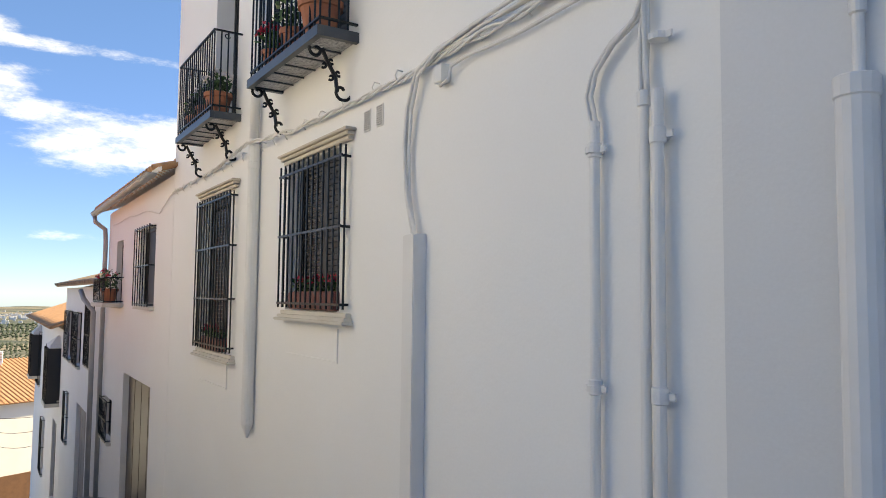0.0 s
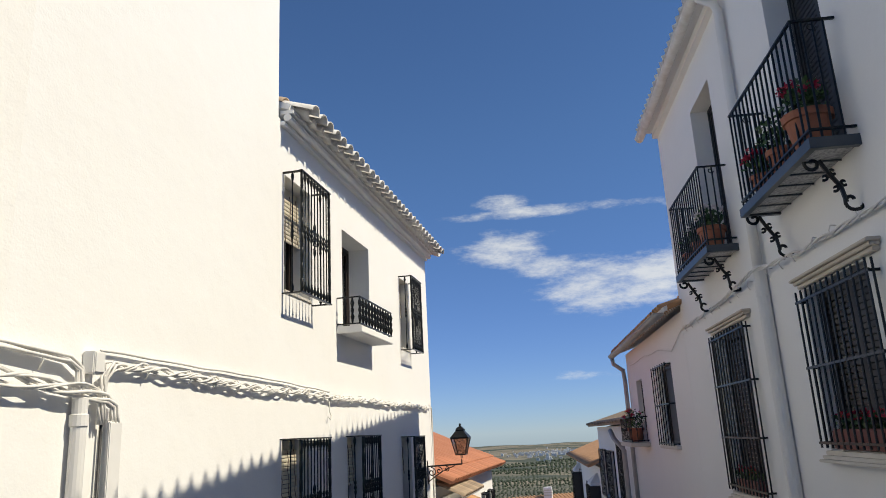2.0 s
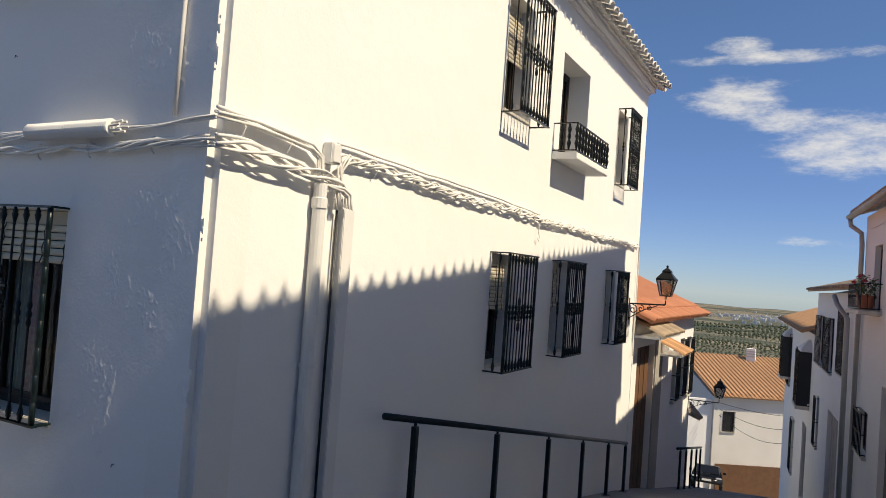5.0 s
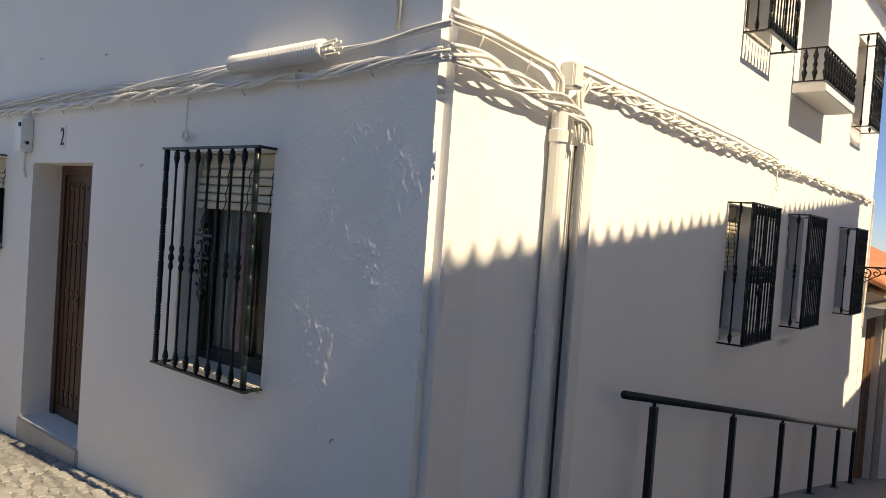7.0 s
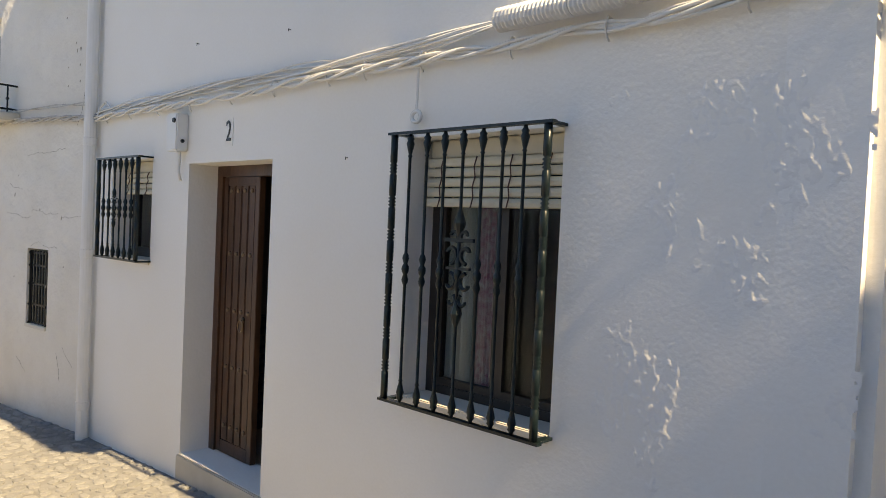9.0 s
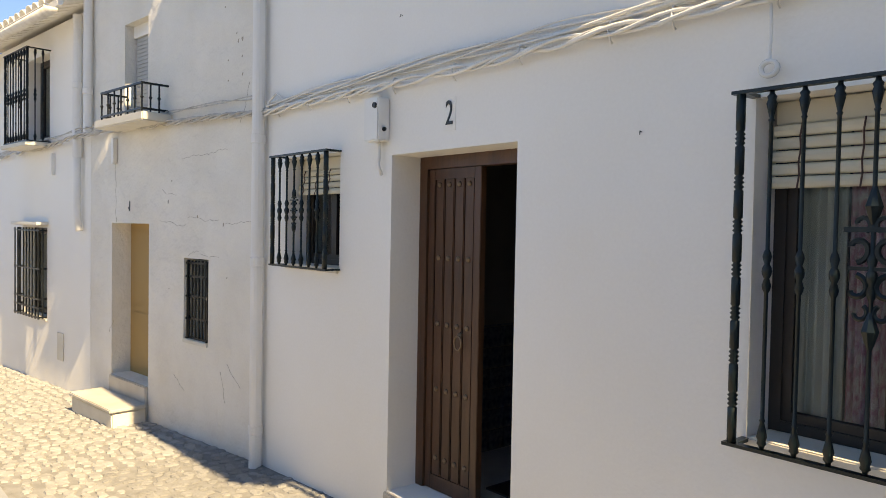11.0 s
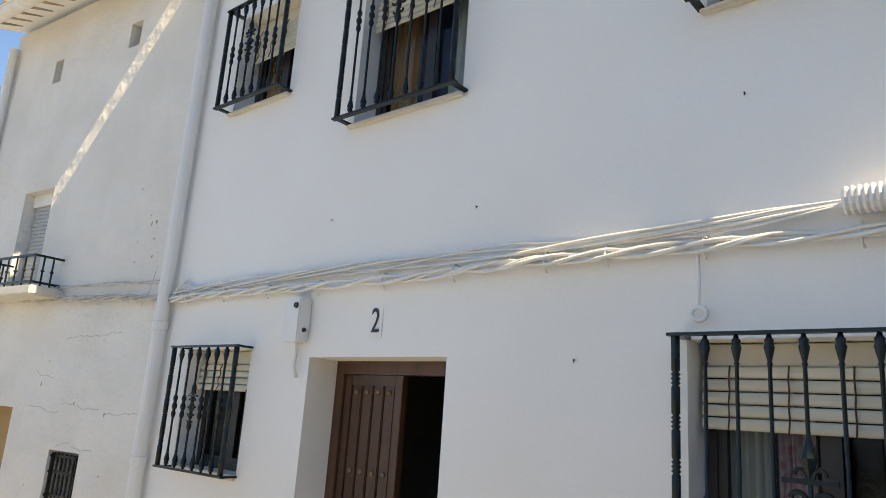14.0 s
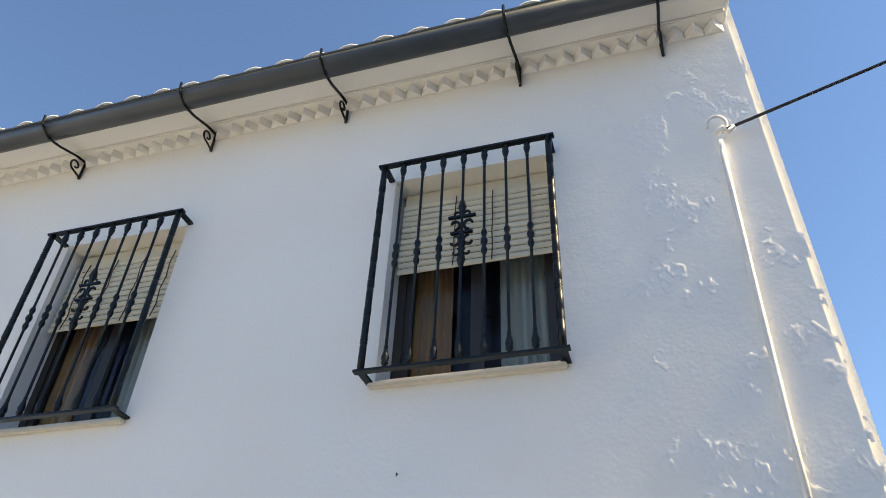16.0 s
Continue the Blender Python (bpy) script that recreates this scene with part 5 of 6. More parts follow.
def iron_balcony(m, w, proj, label, bars=17):
    """A balcony of tiled slab, plain bars and scrolled brackets; origin at slab level, left end, on the wall."""
    t = thing("balcony", label, "balcony", m, "iron balconies")
    bm = bmesh.new()
    box(bm, 0, w, -proj, -proj + 0.05, -0.05, 0.03)
    box(bm, 0, 0.05, -proj + 0.0505, -0.002, -0.05, 0.03)
    box(bm, w - 0.05, w, -proj + 0.0505, -0.002, -0.05, 0.03)
    part("slab_frame", bm, GUTTER, t)
    part("slab", one_box(0.051, w - 0.051, -proj + 0.051, -0.003, -0.02, 0.028), STEPSTONE, t)
    n = 6
    tw = (w - 0.12) / n
    tile = finish("soffit_tile", one_box(0.004, tw - 0.02, -proj + 0.06, -0.01, -0.034, -0.021), PATTERN)
    for i in range(n):
        part_of("soffit_tile", tile, t, Matrix.Translation((0.06 + i * tw, 0, 0)))
        if i:
            part("soffit_bar", one_box(0.06 + i * tw - 0.016, 0.06 + i * tw, -proj + 0.055, -0.005, -0.045, -0.021), GUTTER, t)
    h = 0.95
    for z, nm in ((0.10, "bottom_rail"), (h, "top_rail")):
        bm = bmesh.new()
        box(bm, 0.02, w - 0.02, -proj + 0.02, -proj + 0.045, z - 0.01, z + 0.006)
        box(bm, 0.02, 0.045, -proj + 0.046, -0.002, z - 0.01, z + 0.006)
        box(bm, w - 0.045, w - 0.02, -proj + 0.046, -0.002, z - 0.01, z + 0.006)
        part(nm, bm, IRON, t)
    me = finish("bar", lathe(bmesh.new(), [(0.03, 0.009), (h - 0.01, 0.009)], 6), IRON)
    for i in range(bars):
        part_of("bar", me, t, Matrix.Translation((0.033 + (w - 0.066) * i / (bars - 1), -proj + 0.033, 0)))
    for x in (0.033, w - 0.033):
        for k in (1, 2, 3):
            part_of("bar", me, t, Matrix.Translation((x, -proj + 0.033 + (proj - 0.04) * k / 4, 0)))
        part("scroll", sweep(bmesh.new(), [(x, -proj * 0.5 + p[0], h - 0.05 + p[2]) for p in spiral(0, 0, 0.008, 0.036, 0, 6)], 0.006, 5), IRON, t)
    for x in (0.16, w - 0.16):
        bm = bmesh.new()
        y0, z0, y1, z1 = -proj + 0.06, -0.06, -0.035, -0.42
        for s, (cy, cz, r) in enumerate(((y0 - 0.0, z0 - 0.05, 0.05), (y1 - 0.03, z1 + 0.02, 0.08))):
            sweep(bm, [(x, cy + (p[0] if s else -p[0]), cz + p[2]) for p in spiral(0, 0, 0.014, r * 1.15, 0.5, 6.6)], 0.014, 6)
        sweep(bm, [(x, y0 + 0.045, z0 - 0.03), (x, y0 * 0.6 + y1 * 0.4, z0 * 0.62 + z1 * 0.38), (x, y0 * 0.35 + y1 * 0.65, z0 * 0.35 + z1 * 0.65), (x, y1 - 0.07, z1 + 0.01)], 0.016, 6)
        for f in (0.38, 0.62):
            cy, cz = y0 * (1 - f) + y1 * f, z0 * (1 - f) + z1 * f
            for sg in (-1, 1):
                sweep(bm, [(x, cy + sg * (0.03 + p[0]), cz + sg * 0.02 + p[2]) for p in spiral(0, 0, 0.006, 0.026, 0, 5.4, n=9)], 0.011, 5)
        part("bracket", bm, IRON, t, "black scrolled iron bracket")
    return t


iron_balcony(RIGHT @ Matrix.Translation((-6.73, 0, 4.11)), 1.70, 0.345, "black iron balcony with tiled underside and scrolled brackets")
iron_balcony(RIGHT @ Matrix.Translation((-9.72, 0, 4.11)), 1.69, 0.345, "black iron balcony with flower pots and scrolled brackets")
potted_plant(RIGHT @ Matrix.Translation((-5.35, -0.19, 4.14)), 0.17, 0.30, 0.16, REDFLOWER, 1, "red geranium in a clay pot on a balcony")
potted_plant(RIGHT @ Matrix.Translation((-5.9, -0.19, 4.14)), 0.13, 0.24, 0.20, None, 2, "bushy green plant in a clay pot on a balcony")
potted_plant(RIGHT @ Matrix.Translation((-6.4, -0.19, 4.14)), 0.12, 0.2, 0.15, REDFLOWER, 3, "small red-flowered plant in a clay pot")
potted_plant(RIGHT @ Matrix.Translation((-8.3, -0.19, 4.14)), 0.15, 0.26, 0.15, WHITEFLOWER, 4, "white-flowered plant in a clay pot on a balcony")
potted_plant(RIGHT @ Matrix.Translation((-8.8, -0.19, 4.14)), 0.12, 0.22, 0.15, WHITEFLOWER, 5, "pale-flowered plant in a clay pot on a balcony")
potted_plant(RIGHT @ Matrix.Translation((-9.3, -0.19, 4.14)), 0.12, 0.2, 0.14, None, 6, "green plant in a clay pot on a balcony")

R_LABEL = "twisted loom of whitewashed cables on the shaded front"
strands([(-11.2, -0.03, 3.63), (-10.2, -0.035, 3.64), (-9.0, -0.035, 3.64), (-7.36, -0.14, 3.67), (-6.3, -0.04, 3.62), (-5.2, -0.04, 3.59), (-4.3, -0.04, 3.58), (-3.6, -0.05, 3.60), (-3.0, -0.05, 3.60), (-2.4, -0.05, 3.64), (-1.8, -0.10, 3.8), (-0.5, -0.11, 3.9), (3, -0.11, 3.9)], 4, 0.018, 0.009, CABLE, 12, 11, label=R_LABEL, group="wall cables", m=RIGHT)
strands([(-4.05, -0.05, 2.45), (-4.17, -0.05, 2.8), (-4.19, -0.05, 3.1), (-4.15, -0.05, 3.35), (-4.04, -0.06, 3.55), (-3.8, -0.06, 3.63), (-3.4, -0.06, 3.66), (-2.8, -0.06, 3.68), (-2.0, -0.06, 3.8)], 3, 0.022, 0.013, CABLE, 3, 12, label="grey-white cables rising out of a duct", group="wall cables", m=RIGHT)
strands([(-2.46, -0.05, 2.88), (-2.50, -0.05, 3.04), (-2.46, -0.05, 3.15), (-2.35, -0.05, 3.25), (-2.2, -0.06, 3.31), (-2.12, -0.06, 3.45), (-2.1, -0.06, 4.0)], 3, 0.016, 0.011, CABLE, 3, 13, label="cables bending up the shaded wall", group="wall cables", m=RIGHT)
strands([(-2.17, -0.05, 2.96), (-2.17, -0.05, 3.4), (-2.15, -0.05, 4.2)], 3, 0.018, 0.012, CABLE, 4, 14, label="cables running up from a pipe", group="wall cables", m=RIGHT)
strands([(-3.78, -0.05, 3.41), (-3.68, -0.05, 3.43), (-3.66, -0.05, 3.50), (-3.5, -0.04, 3.52), (-3.0, -0.04, 3.51), (-2.2, -0.04, 3.55)], 1, 0, 0.010, CABLE, 1, 15, label="single whitewashed cable from a small box", group="wall cables", m=RIGHT)
clips(RIGHT, -10.9, -2.0, lambda x: 3.62, 0.4, 16)
rb = thing("junction_box", "small white box on the shaded wall", "junction box", RIGHT @ Matrix.Translation((-3.78, 0, 3.485)))
part("body", one_box(-0.05, 0.05, -0.07, -0.002, -0.055, 0.055, bevel=0.005), PLASTIC, rb)
duct = thing("cable_duct", "white painted square cable duct on the shaded wall", "duct", RIGHT)
part("body", one_box(-4.12, -4.0, -0.08, -0.002, -0.5, 2.52), PIPE, duct)
part("lid", one_box(-4.13, -3.99, -0.10, -0.0805, -0.5, 2.515, bevel=0.006), PIPE, duct)
pipe(RIGHT, -2.46, -0.05, -0.6, 2.92, 0.024, "whitewashed conduit on the shaded wall", (2.79, 1.735))
pipe(RIGHT, -2.17, -0.05, -0.6, 2.97, 0.022, "whitewashed conduit on the shaded wall", (2.96,))
pipe(RIGHT, -2.09, -0.06, -0.6, 2.98, 0.027, "thicker whitewashed conduit on the shaded wall", (2.79, 1.74))
for x, z in ((-2.46, 2.79), (-2.46, 1.73), (-2.09, 2.79), (-2.09, 1.74), (-2.09, 3.2)):
    clamp(RIGHT, x, -0.05, z, 0.034)
pipe(RIGHT, -1.27, -0.11, -0.6, 2.80, 0.062, "boxed white pipe on the next house", (2.78,), joint=0.006)
pipe(RIGHT, -1.27, -0.09, 2.80, 6.6, 0.018, "thin white conduit on the next house", (3.05,))
# ventilation grilles
for x in (-4.855, -4.656):
    v = thing("wall_vent", "small white louvred ventilation grille", "vent", RIGHT @ Matrix.Translation((x, 0, 3.42)), "wall vents")
    part("frame", one_box(-0.05, 0.05, -0.008, -0.001, -0.08, 0.08, bevel=0.002), PIPE, v)
    sl = finish("slat", one_box(-0.042, 0.042, -0.016, -0.009, -0.003, 0.003), GREYGUT)
    for k in range(9):
        part_of("slat", sl, v, Matrix.Translation((0, 0, -0.064 + k * 0.016)))

# rusty nails left in the front
for x, z, lean in ((-6.957, 3.03, 20), (-4.567, 3.24, 5), (-5.295, 2.2, 0), (-3.35, 0.9, 10), (-5.869, 2.96, -15)):
    solid("wall_nail", sweep(bmesh.new(), [(0, 0, 0), (0.001, -0.015, 0.002), (0.003, -0.018, -0.013)], 0.0025, 5), BLACKWIRE, "small dark nail stuck in the plaster", "nail", "", SOUTH @ Matrix.Translation((x, 0, z)) @ Matrix.Rotation(radians(lean), 4, "Y"), False, "wall nails")

# dark cable running down beside the whitewashed pipe
solid("wall_cable", sweep(bmesh.new(), [(3.905, -0.03, 2.42), (3.902, -0.03, 1.2), (3.907, -0.03, 0.4), (3.904, -0.03, -0.5)], 0.009, 6), BLACKWIRE, "thin dark cable running down beside the white duct", "cable", "", EAST, True, "wall cables")

# ---- neighbouring houses on the level street ----
N_WIN = (-1.27, -0.83, 0.745, 1.475)
N_DOOR = (-2.85, -1.98, 0.19, 1.775)
N_BALC = (-2.55, -2.02, 2.80, 3.78)
N_VENTS = [(-1.2, -1.03, 5.0, 5.25), (-2.49, -2.34, 4.93, 5.18)]
wall("wall_neighbour", NEIGHBOUR, -3.42, 0.0, -1.0, 5.70, [N_WIN, N_DOOR, N_BALC, *N_VENTS], OLDWALL, "old flaking whitewashed front", thick=0.34)
O_LOW, O_UP = (-5.70, -4.80, 0.57, 1.70), (-5.50, -4.72, 2.80, 3.84)
THIRD = NEIGHBOUR @ Matrix.Translation((0, 0.0, 0))
wall("wall_third", THIRD, -6.9, -3.425, -1.2, 4.12, [O_LOW, O_UP], CREAM, "whitewashed front further along the level street", thick=0.34)
wall("wall_fourth", NEIGHBOUR @ Matrix.Translation((0, 0.25, 0)), -14.0, -6.905, -1.5, 3.75, [(-8.65, -8.15, 0.37, 1.37), (-8.6, -8.1, 1.95, 3.25)], CREAM, "whitewashed front at the end of the street", thick=0.34)
for h in N_VENTS:
    room_behind(NEIGHBOUR, h[0], h[1], h[2], h[3], depth=0.3, start=0.345)
tiled_roof(NEIGHBOUR, -3.42, -0.30, 5.64, 3.4, 18, OLDTILE, "old clay tile roof with dark edges", over=0.36, rows=2)
gutter(NEIGHBOUR, -3.42, -0.12, -0.42, 5.62, 0.075, WHITETILE, "white painted gutter with hooks")
part_holder = thing("gutter_hopper", "round white gutter end piece", "gutter", NEIGHBOUR @ Matrix.Translation((-0.18, -0.42, 5.62)))
part("ring", sweep(bmesh.new(), [(0.1, 0.075 * math.cos(a), 0.075 * math.sin(a)) for a in [2 * math.pi * k / 16 for k in range(16)]], 0.02, 8, True), WHITETILE, part_holder, smooth=True)
part("barrel", lathe(bmesh.new(), [(0, 0.06), (0.1, 0.08)], 14, Matrix.Rotation(radians(90), 4, "Y")), WHITETILE, part_holder, smooth=True)
tiled_roof(NEIGHBOUR, -7.2, -3.43, 4.08, 3.0, 18, OLDTILE, "clay tile roof above the third house", over=0.34, edge_material=WHITETILE, rows=2)
gutter(NEIGHBOUR, -7.2, -3.45, -0.40, 4.05, 0.07, WHITETILE, "white painted gutter of the third house")
tiled_roof(NEIGHBOUR @ Matrix.Translation((0, 0.25, 0)), -14.0, -6.95, 3.72, 3.0, 18, OLDTILE, "clay tile roof at the end of the street", over=0.4, rows=1)
solid("wall_neighbour_back", one_box(-14, 0, 3.0, 3.3, -2, 6), CREAM, "plain back wall of the row", "wall", "structure", NEIGHBOUR)
# neighbour's door, steps and window
nd = thing("door_2", "ochre painted metal door in a deep white reveal", "door", NEIGHBOUR, kind="structure")
lf = part("leaf", one_box(N_DOOR[0], N_DOOR[1], 0.20, 0.25, N_DOOR[2], N_DOOR[3]), OCHRE, nd)
part("panel", one_box(N_DOOR[0] + 0.08, N_DOOR[1] - 0.08, 0.19, 0.199, N_DOOR[2] + 0.75, N_DOOR[3] - 0.08, bevel=0.004), OCHRE, lf)
part("panel", one_box(N_DOOR[0] + 0.08, N_DOOR[1] - 0.08, 0.19, 0.199, N_DOOR[2] + 0.08, N_DOOR[2] + 0.65, bevel=0.004), OCHRE, lf)
part("handle", lathe(bmesh.new(), [(0, 0.018), (0.02, 0.02), (0.035, 0.006)], 8, Matrix.Translation((N_DOOR[1] - 0.1, 0.19, 1.15)) @ Matrix.Rotation(radians(90), 4, "X")), IRON, nd)
solid("doorstep", one_box(N_DOOR[0], N_DOOR[1], -0.03, 0.2, -0.4, N_DOOR[2] - 0.002, bevel=0.01), STEPSTONE, "worn stone threshold of the ochre door", "step", "structure", NEIGHBOUR)
solid("doorstep", one_box(N_DOOR[0] - 0.10, N_DOOR[1] + 0.03, -0.36, -0.032, -0.5, -0.01, bevel=0.012), SILL, "pale stone step in front of the ochre door", "step", "structure", NEIGHBOUR)
solid("step_tread", one_box(N_DOOR[0] - 0.12, N_DOOR[1] + 0.05, -0.385, -0.032, -0.006, 0.03, bevel=0.008), STEPSTONE, "worn grey stone tread on the low step", "step", "structure", NEIGHBOUR)
pane_window(20, NEIGHBOUR, N_WIN, 0.14, "small window with a green slatted blind", blind=0.0, sill=True, thick=0.34)
plain_grille(NEIGHBOUR @ Matrix.Translation((N_WIN[0] + 0.04, 0, N_WIN[2])), 0.36, 0.71, 7, "small dark grille of thin crossed bars", (0.02, 0.27, 0.55, 0.8, 0.97), -0.03)
sb = thing("shutter_blind", "grey-green slatted blind behind a grille", "blind", NEIGHBOUR)
slat = finish("slat", one_box(N_WIN[0] + 0.02, N_WIN[1] - 0.02, 0.10, 0.115, 0, 0.022), mat("grey_green_slat", (0.16, 0.19, 0.19), 0.5))
for k in range(26):
    part_of("slat", slat, sb, Matrix.Translation((0, 0, N_WIN[2] + 0.01 + k * 0.027)) @ Matrix.Rotation(0.06, 4, "X"))
# cracks and flaked spots in the old plaster
CRACK = mat("dark_plaster_crack", (0.42, 0.38, 0.32), 0.95, vary=0.6, vscale=20, dark=(0.22, 0.19, 0.15))


def wall_crack(x0, z0, x1, z1, seed, r=0.0016, words="thin crack in the old plaster"):
    q = random.Random(seed)
    n = max(6, int(math.hypot(x1 - x0, z1 - z0) / 0.035))
    pts = []
    wx, wz = 0.0, 0.0
    for k in range(n + 1):
        f = k / n
        wx, wz = 0.8 * wx + q.uniform(-0.012, 0.012), 0.8 * wz + q.uniform(-0.014, 0.014)
        pts.append((x0 + (x1 - x0) * f + wx, -0.001, z0 + (z1 - z0) * f + wz))
    solid("wall_crack", sweep(bmesh.new(), pts, r, 4), CRACK, words, "crack", "structure", NEIGHBOUR)


for k, c in enumerate(((-1.75, 1.80, -1.25, 1.77), (-1.2, 1.84, -0.65, 1.80), (-0.6, 1.80, -0.15, 1.83), (-1.3, 2.36, -0.55, 2.40), (-2.74, 1.78, -2.76, 2.45), (-1.7, 2.10, -1.4, 2.04),
                       (-1.2, 1.50, -1.0, 1.54), (-0.95, 1.52, -0.66, 1.50), (-0.62, 0.55, -0.55, 0.30), (-0.5, 0.62, -0.3, 0.45), (-1.45, 0.40, -1.25, 0.28), (-2.9, 0.62, -2.8, 0.75), (-0.35, 2.62, -0.2, 2.95))):
    wall_crack(*c, 40 + k)
q = random.Random(77)
for k in range(16):
    x, z = (q.uniform(-0.6, -0.25), q.uniform(2.9, 3.6)) if k < 9 else (q.uniform(-1.7, -0.2), q.uniform(0.2, 2.3))
    h = q.uniform(0.012, 0.04)
    bm = bmesh.new()
    prism(bm, [(0, 0), (0.008, 0.3 * h), (0.012, h), (0.002, 0.9 * h), (-0.006, 0.4 * h)], 0.003)
    solid("plaster_chip", bm, CRACK, "small dark chip where the limewash flaked off", "chip", "structure", NEIGHBOUR @ Matrix.Translation((x, -0.0025, z)))
nn = thing("house_number", "small worn dark numeral over the ochre door", "house number", NEIGHBOUR @ Matrix.Translation((-2.42, 0, 1.95)))
part("bar", prism(bmesh.new(), [(-0.004, -0.05), (0.014, -0.05), (0.016, 0.05), (0.004, 0.05)], 0.006), BLACK, nn).matrix_local = Matrix.Translation((0, -0.007, 0))
part("bar", one_box(-0.028, -0.006, -0.006, -0.001, -0.03, -0.012), BLACK, nn)
# its balcony with louvred door
lb = thing("shutter_blind", "grey slatted door blind above a small balcony", "blind", NEIGHBOUR)
slat = finish("slat", one_box(N_BALC[0] + 0.02, N_BALC[1] - 0.02, 0.11, 0.128, 0, 0.034), mat("grey_slat", (0.42, 0.42, 0.40), 0.5))
for k in range(25):
    part_of("slat", slat, lb, Matrix.Translation((0, 0, N_BALC[2] + 0.02 + k * 0.038)))
part("headboard", one_box(N_BALC[0], N_BALC[1], 0.09, 0.13, N_BALC[3] - 0.12, N_BALC[3]), PLASTIC, lb)
room_behind(NEIGHBOUR, *N_BALC, start=0.345, depth=0.5)


def small_balcony(m, w, proj, h, label, bars=7):
    t = thing("balcony", label, "balcony", m)
    part("slab", one_box(-0.08, w + 0.08, -proj - 0.03, -0.002, -0.09, -0.01, bevel=0.012), SILL, t)
    for z, nm in ((h, "top_rail"), (0.03, "bottom_rail")):
        bm = bmesh.new()
        box(bm, 0, w, -proj, -proj + 0.02, z - 0.012, z + 0.006)
        for x in (0, w - 0.02):
            box(bm, x, x + 0.02, -proj + 0.0205, -0.002, z - 0.012, z + 0.006)
        part(nm, bm, IRON, t)
    me = finish("bar", lathe(bmesh.new(), [(0.0, 0.008), (h * 0.45, 0.008), (h * 0.5, 0.018), (h * 0.55, 0.008), (h, 0.008)], 6), IRON)
    for i in range(bars):
        part_of("bar", me, t, Matrix.Translation((0.01 + (w - 0.02) * i / (bars - 1), -proj + 0.01, 0)))
    for x in (0.01, w - 0.01):
        for k in (1, 2):
            part_of("bar", me, t, Matrix.Translation((x, -proj + 0.01 + (proj - 0.02) * k / 3, 0)))
    return t


small_balcony(NEIGHBOUR @ Matrix.Translation((-2.50, 0, 2.79)), 0.92, 0.26, 0.26, "small iron balcony under a slatted door blind")
pane_window(21, THIRD, O_LOW, 0.14, "window with dark frame on the third house", sill=True, thick=0.34)
plain_grille(THIRD @ Matrix.Translation((O_LOW[0], 0, O_LOW[2])), 0.90, 1.13, 9, "black barred grille with worked bands", (0.02, 0.12, 0.22, 0.55, 0.97), 0.10)
solid("window_ledge", one_box(O_LOW[0] - 0.05, O_LOW[1] + 0.05, -0.14, -0.001, O_LOW[3] + 0.03, O_LOW[3] + 0.07, bevel=0.006), SILL, "white ledge over a grille", "ledge", "", THIRD)
pane_window(22, THIRD, O_UP, 0.14, "upper window with dark shutter on the third house", sill=True, thick=0.34)
caged_grille(THIRD @ Matrix.Translation((O_UP[0] - 0.03, 0, O_UP[2] - 0.06)), 0.84, 1.12, 7, 0.26, "black iron box grille on an upper window", IRON, 0.0, 2)
solid("window_ledge", one_box(O_UP[0] - 0.1, O_UP[1] + 0.1, -0.30, -0.001, O_UP[2] - 0.12, O_UP[2] - 0.07, bevel=0.008), SILL, "white stone ledge carrying a box grille", "ledge", "", THIRD)
pipe(NEIGHBOUR, -3.66, -0.06, 2.5, 4.08, 0.05, "white downpipe between two houses", (3.3, 2.9), joint=0.006)
pipe(NEIGHBOUR, -3.36, -0.06, 2.75, 5.5, 0.045, "thin white conduit between two houses", (3.2,))
solid("gutter_pipe", sweep(bmesh.new(), [(-3.66, -0.06, 2.6), (-3.66, -0.06, 2.3), (-3.66, -0.06, 1.85), (-3.62, -0.05, 1.68)], 0.04, 8), PIPE, "cut end of a white downpipe", "pipe", "", NEIGHBOUR, True)
strands([(0.1, -0.06, 2.64), (-0.5, -0.05, 2.67), (-1.6, -0.05, 2.70), (-2.6, -0.05, 2.72), (-3.45, -0.12, 2.72), (-4.6, -0.05, 2.69), (-6.0, -0.05, 2.66), (-6.9, -0.05, 2.64)], 5, 0.022, 0.009, GREYCABLE, 12, 21, label="dusty twisted loom of cables along old house fronts", group="wall cables", m=NEIGHBOUR)
strands([(0.0, -0.03, 2.78), (-1.2, -0.03, 2.80), (-2.6, -0.03, 2.78), (-3.4, -0.10, 2.8), (-5.0, -0.03, 2.76), (-6.9, -0.03, 2.70)], 2, 0.014, 0.007, GREYCABLE, 4, 22, label="grey dusty cables above the loom", group="wall cables", m=NEIGHBOUR)
strands([(0.12, -0.06, 2.62), (0.16, -0.06, 2.72), (0.26, -0.05, 2.77), (0.36, -0.05, 2.70), (0.4, -0.05, 2.64)], 1, 0.012, 0.008, CABLE, 4, 23, label="loose loop of cable by the downpipe", group="wall cables", m=NEIGHBOUR)
for x, z in ((-2.75, 2.55), (-4.55, 2.5)):
    q = thing("junction_box", "thin white strip box below the cables", "junction box", NEIGHBOUR @ Matrix.Translation((x, 0, z)), "strip boxes")
    part("body", one_box(-0.03, 0.03, -0.045, -0.002, -0.16, 0.10, bevel=0.004), PLASTIC, q)
solid("meter_hatch", one_box(-4.42, -4.22, -0.012, -0.001, 0.12, 0.45, bevel=0.003), SILL, "small pale metal meter hatch low on a wall", "hatch", "", NEIGHBOUR)
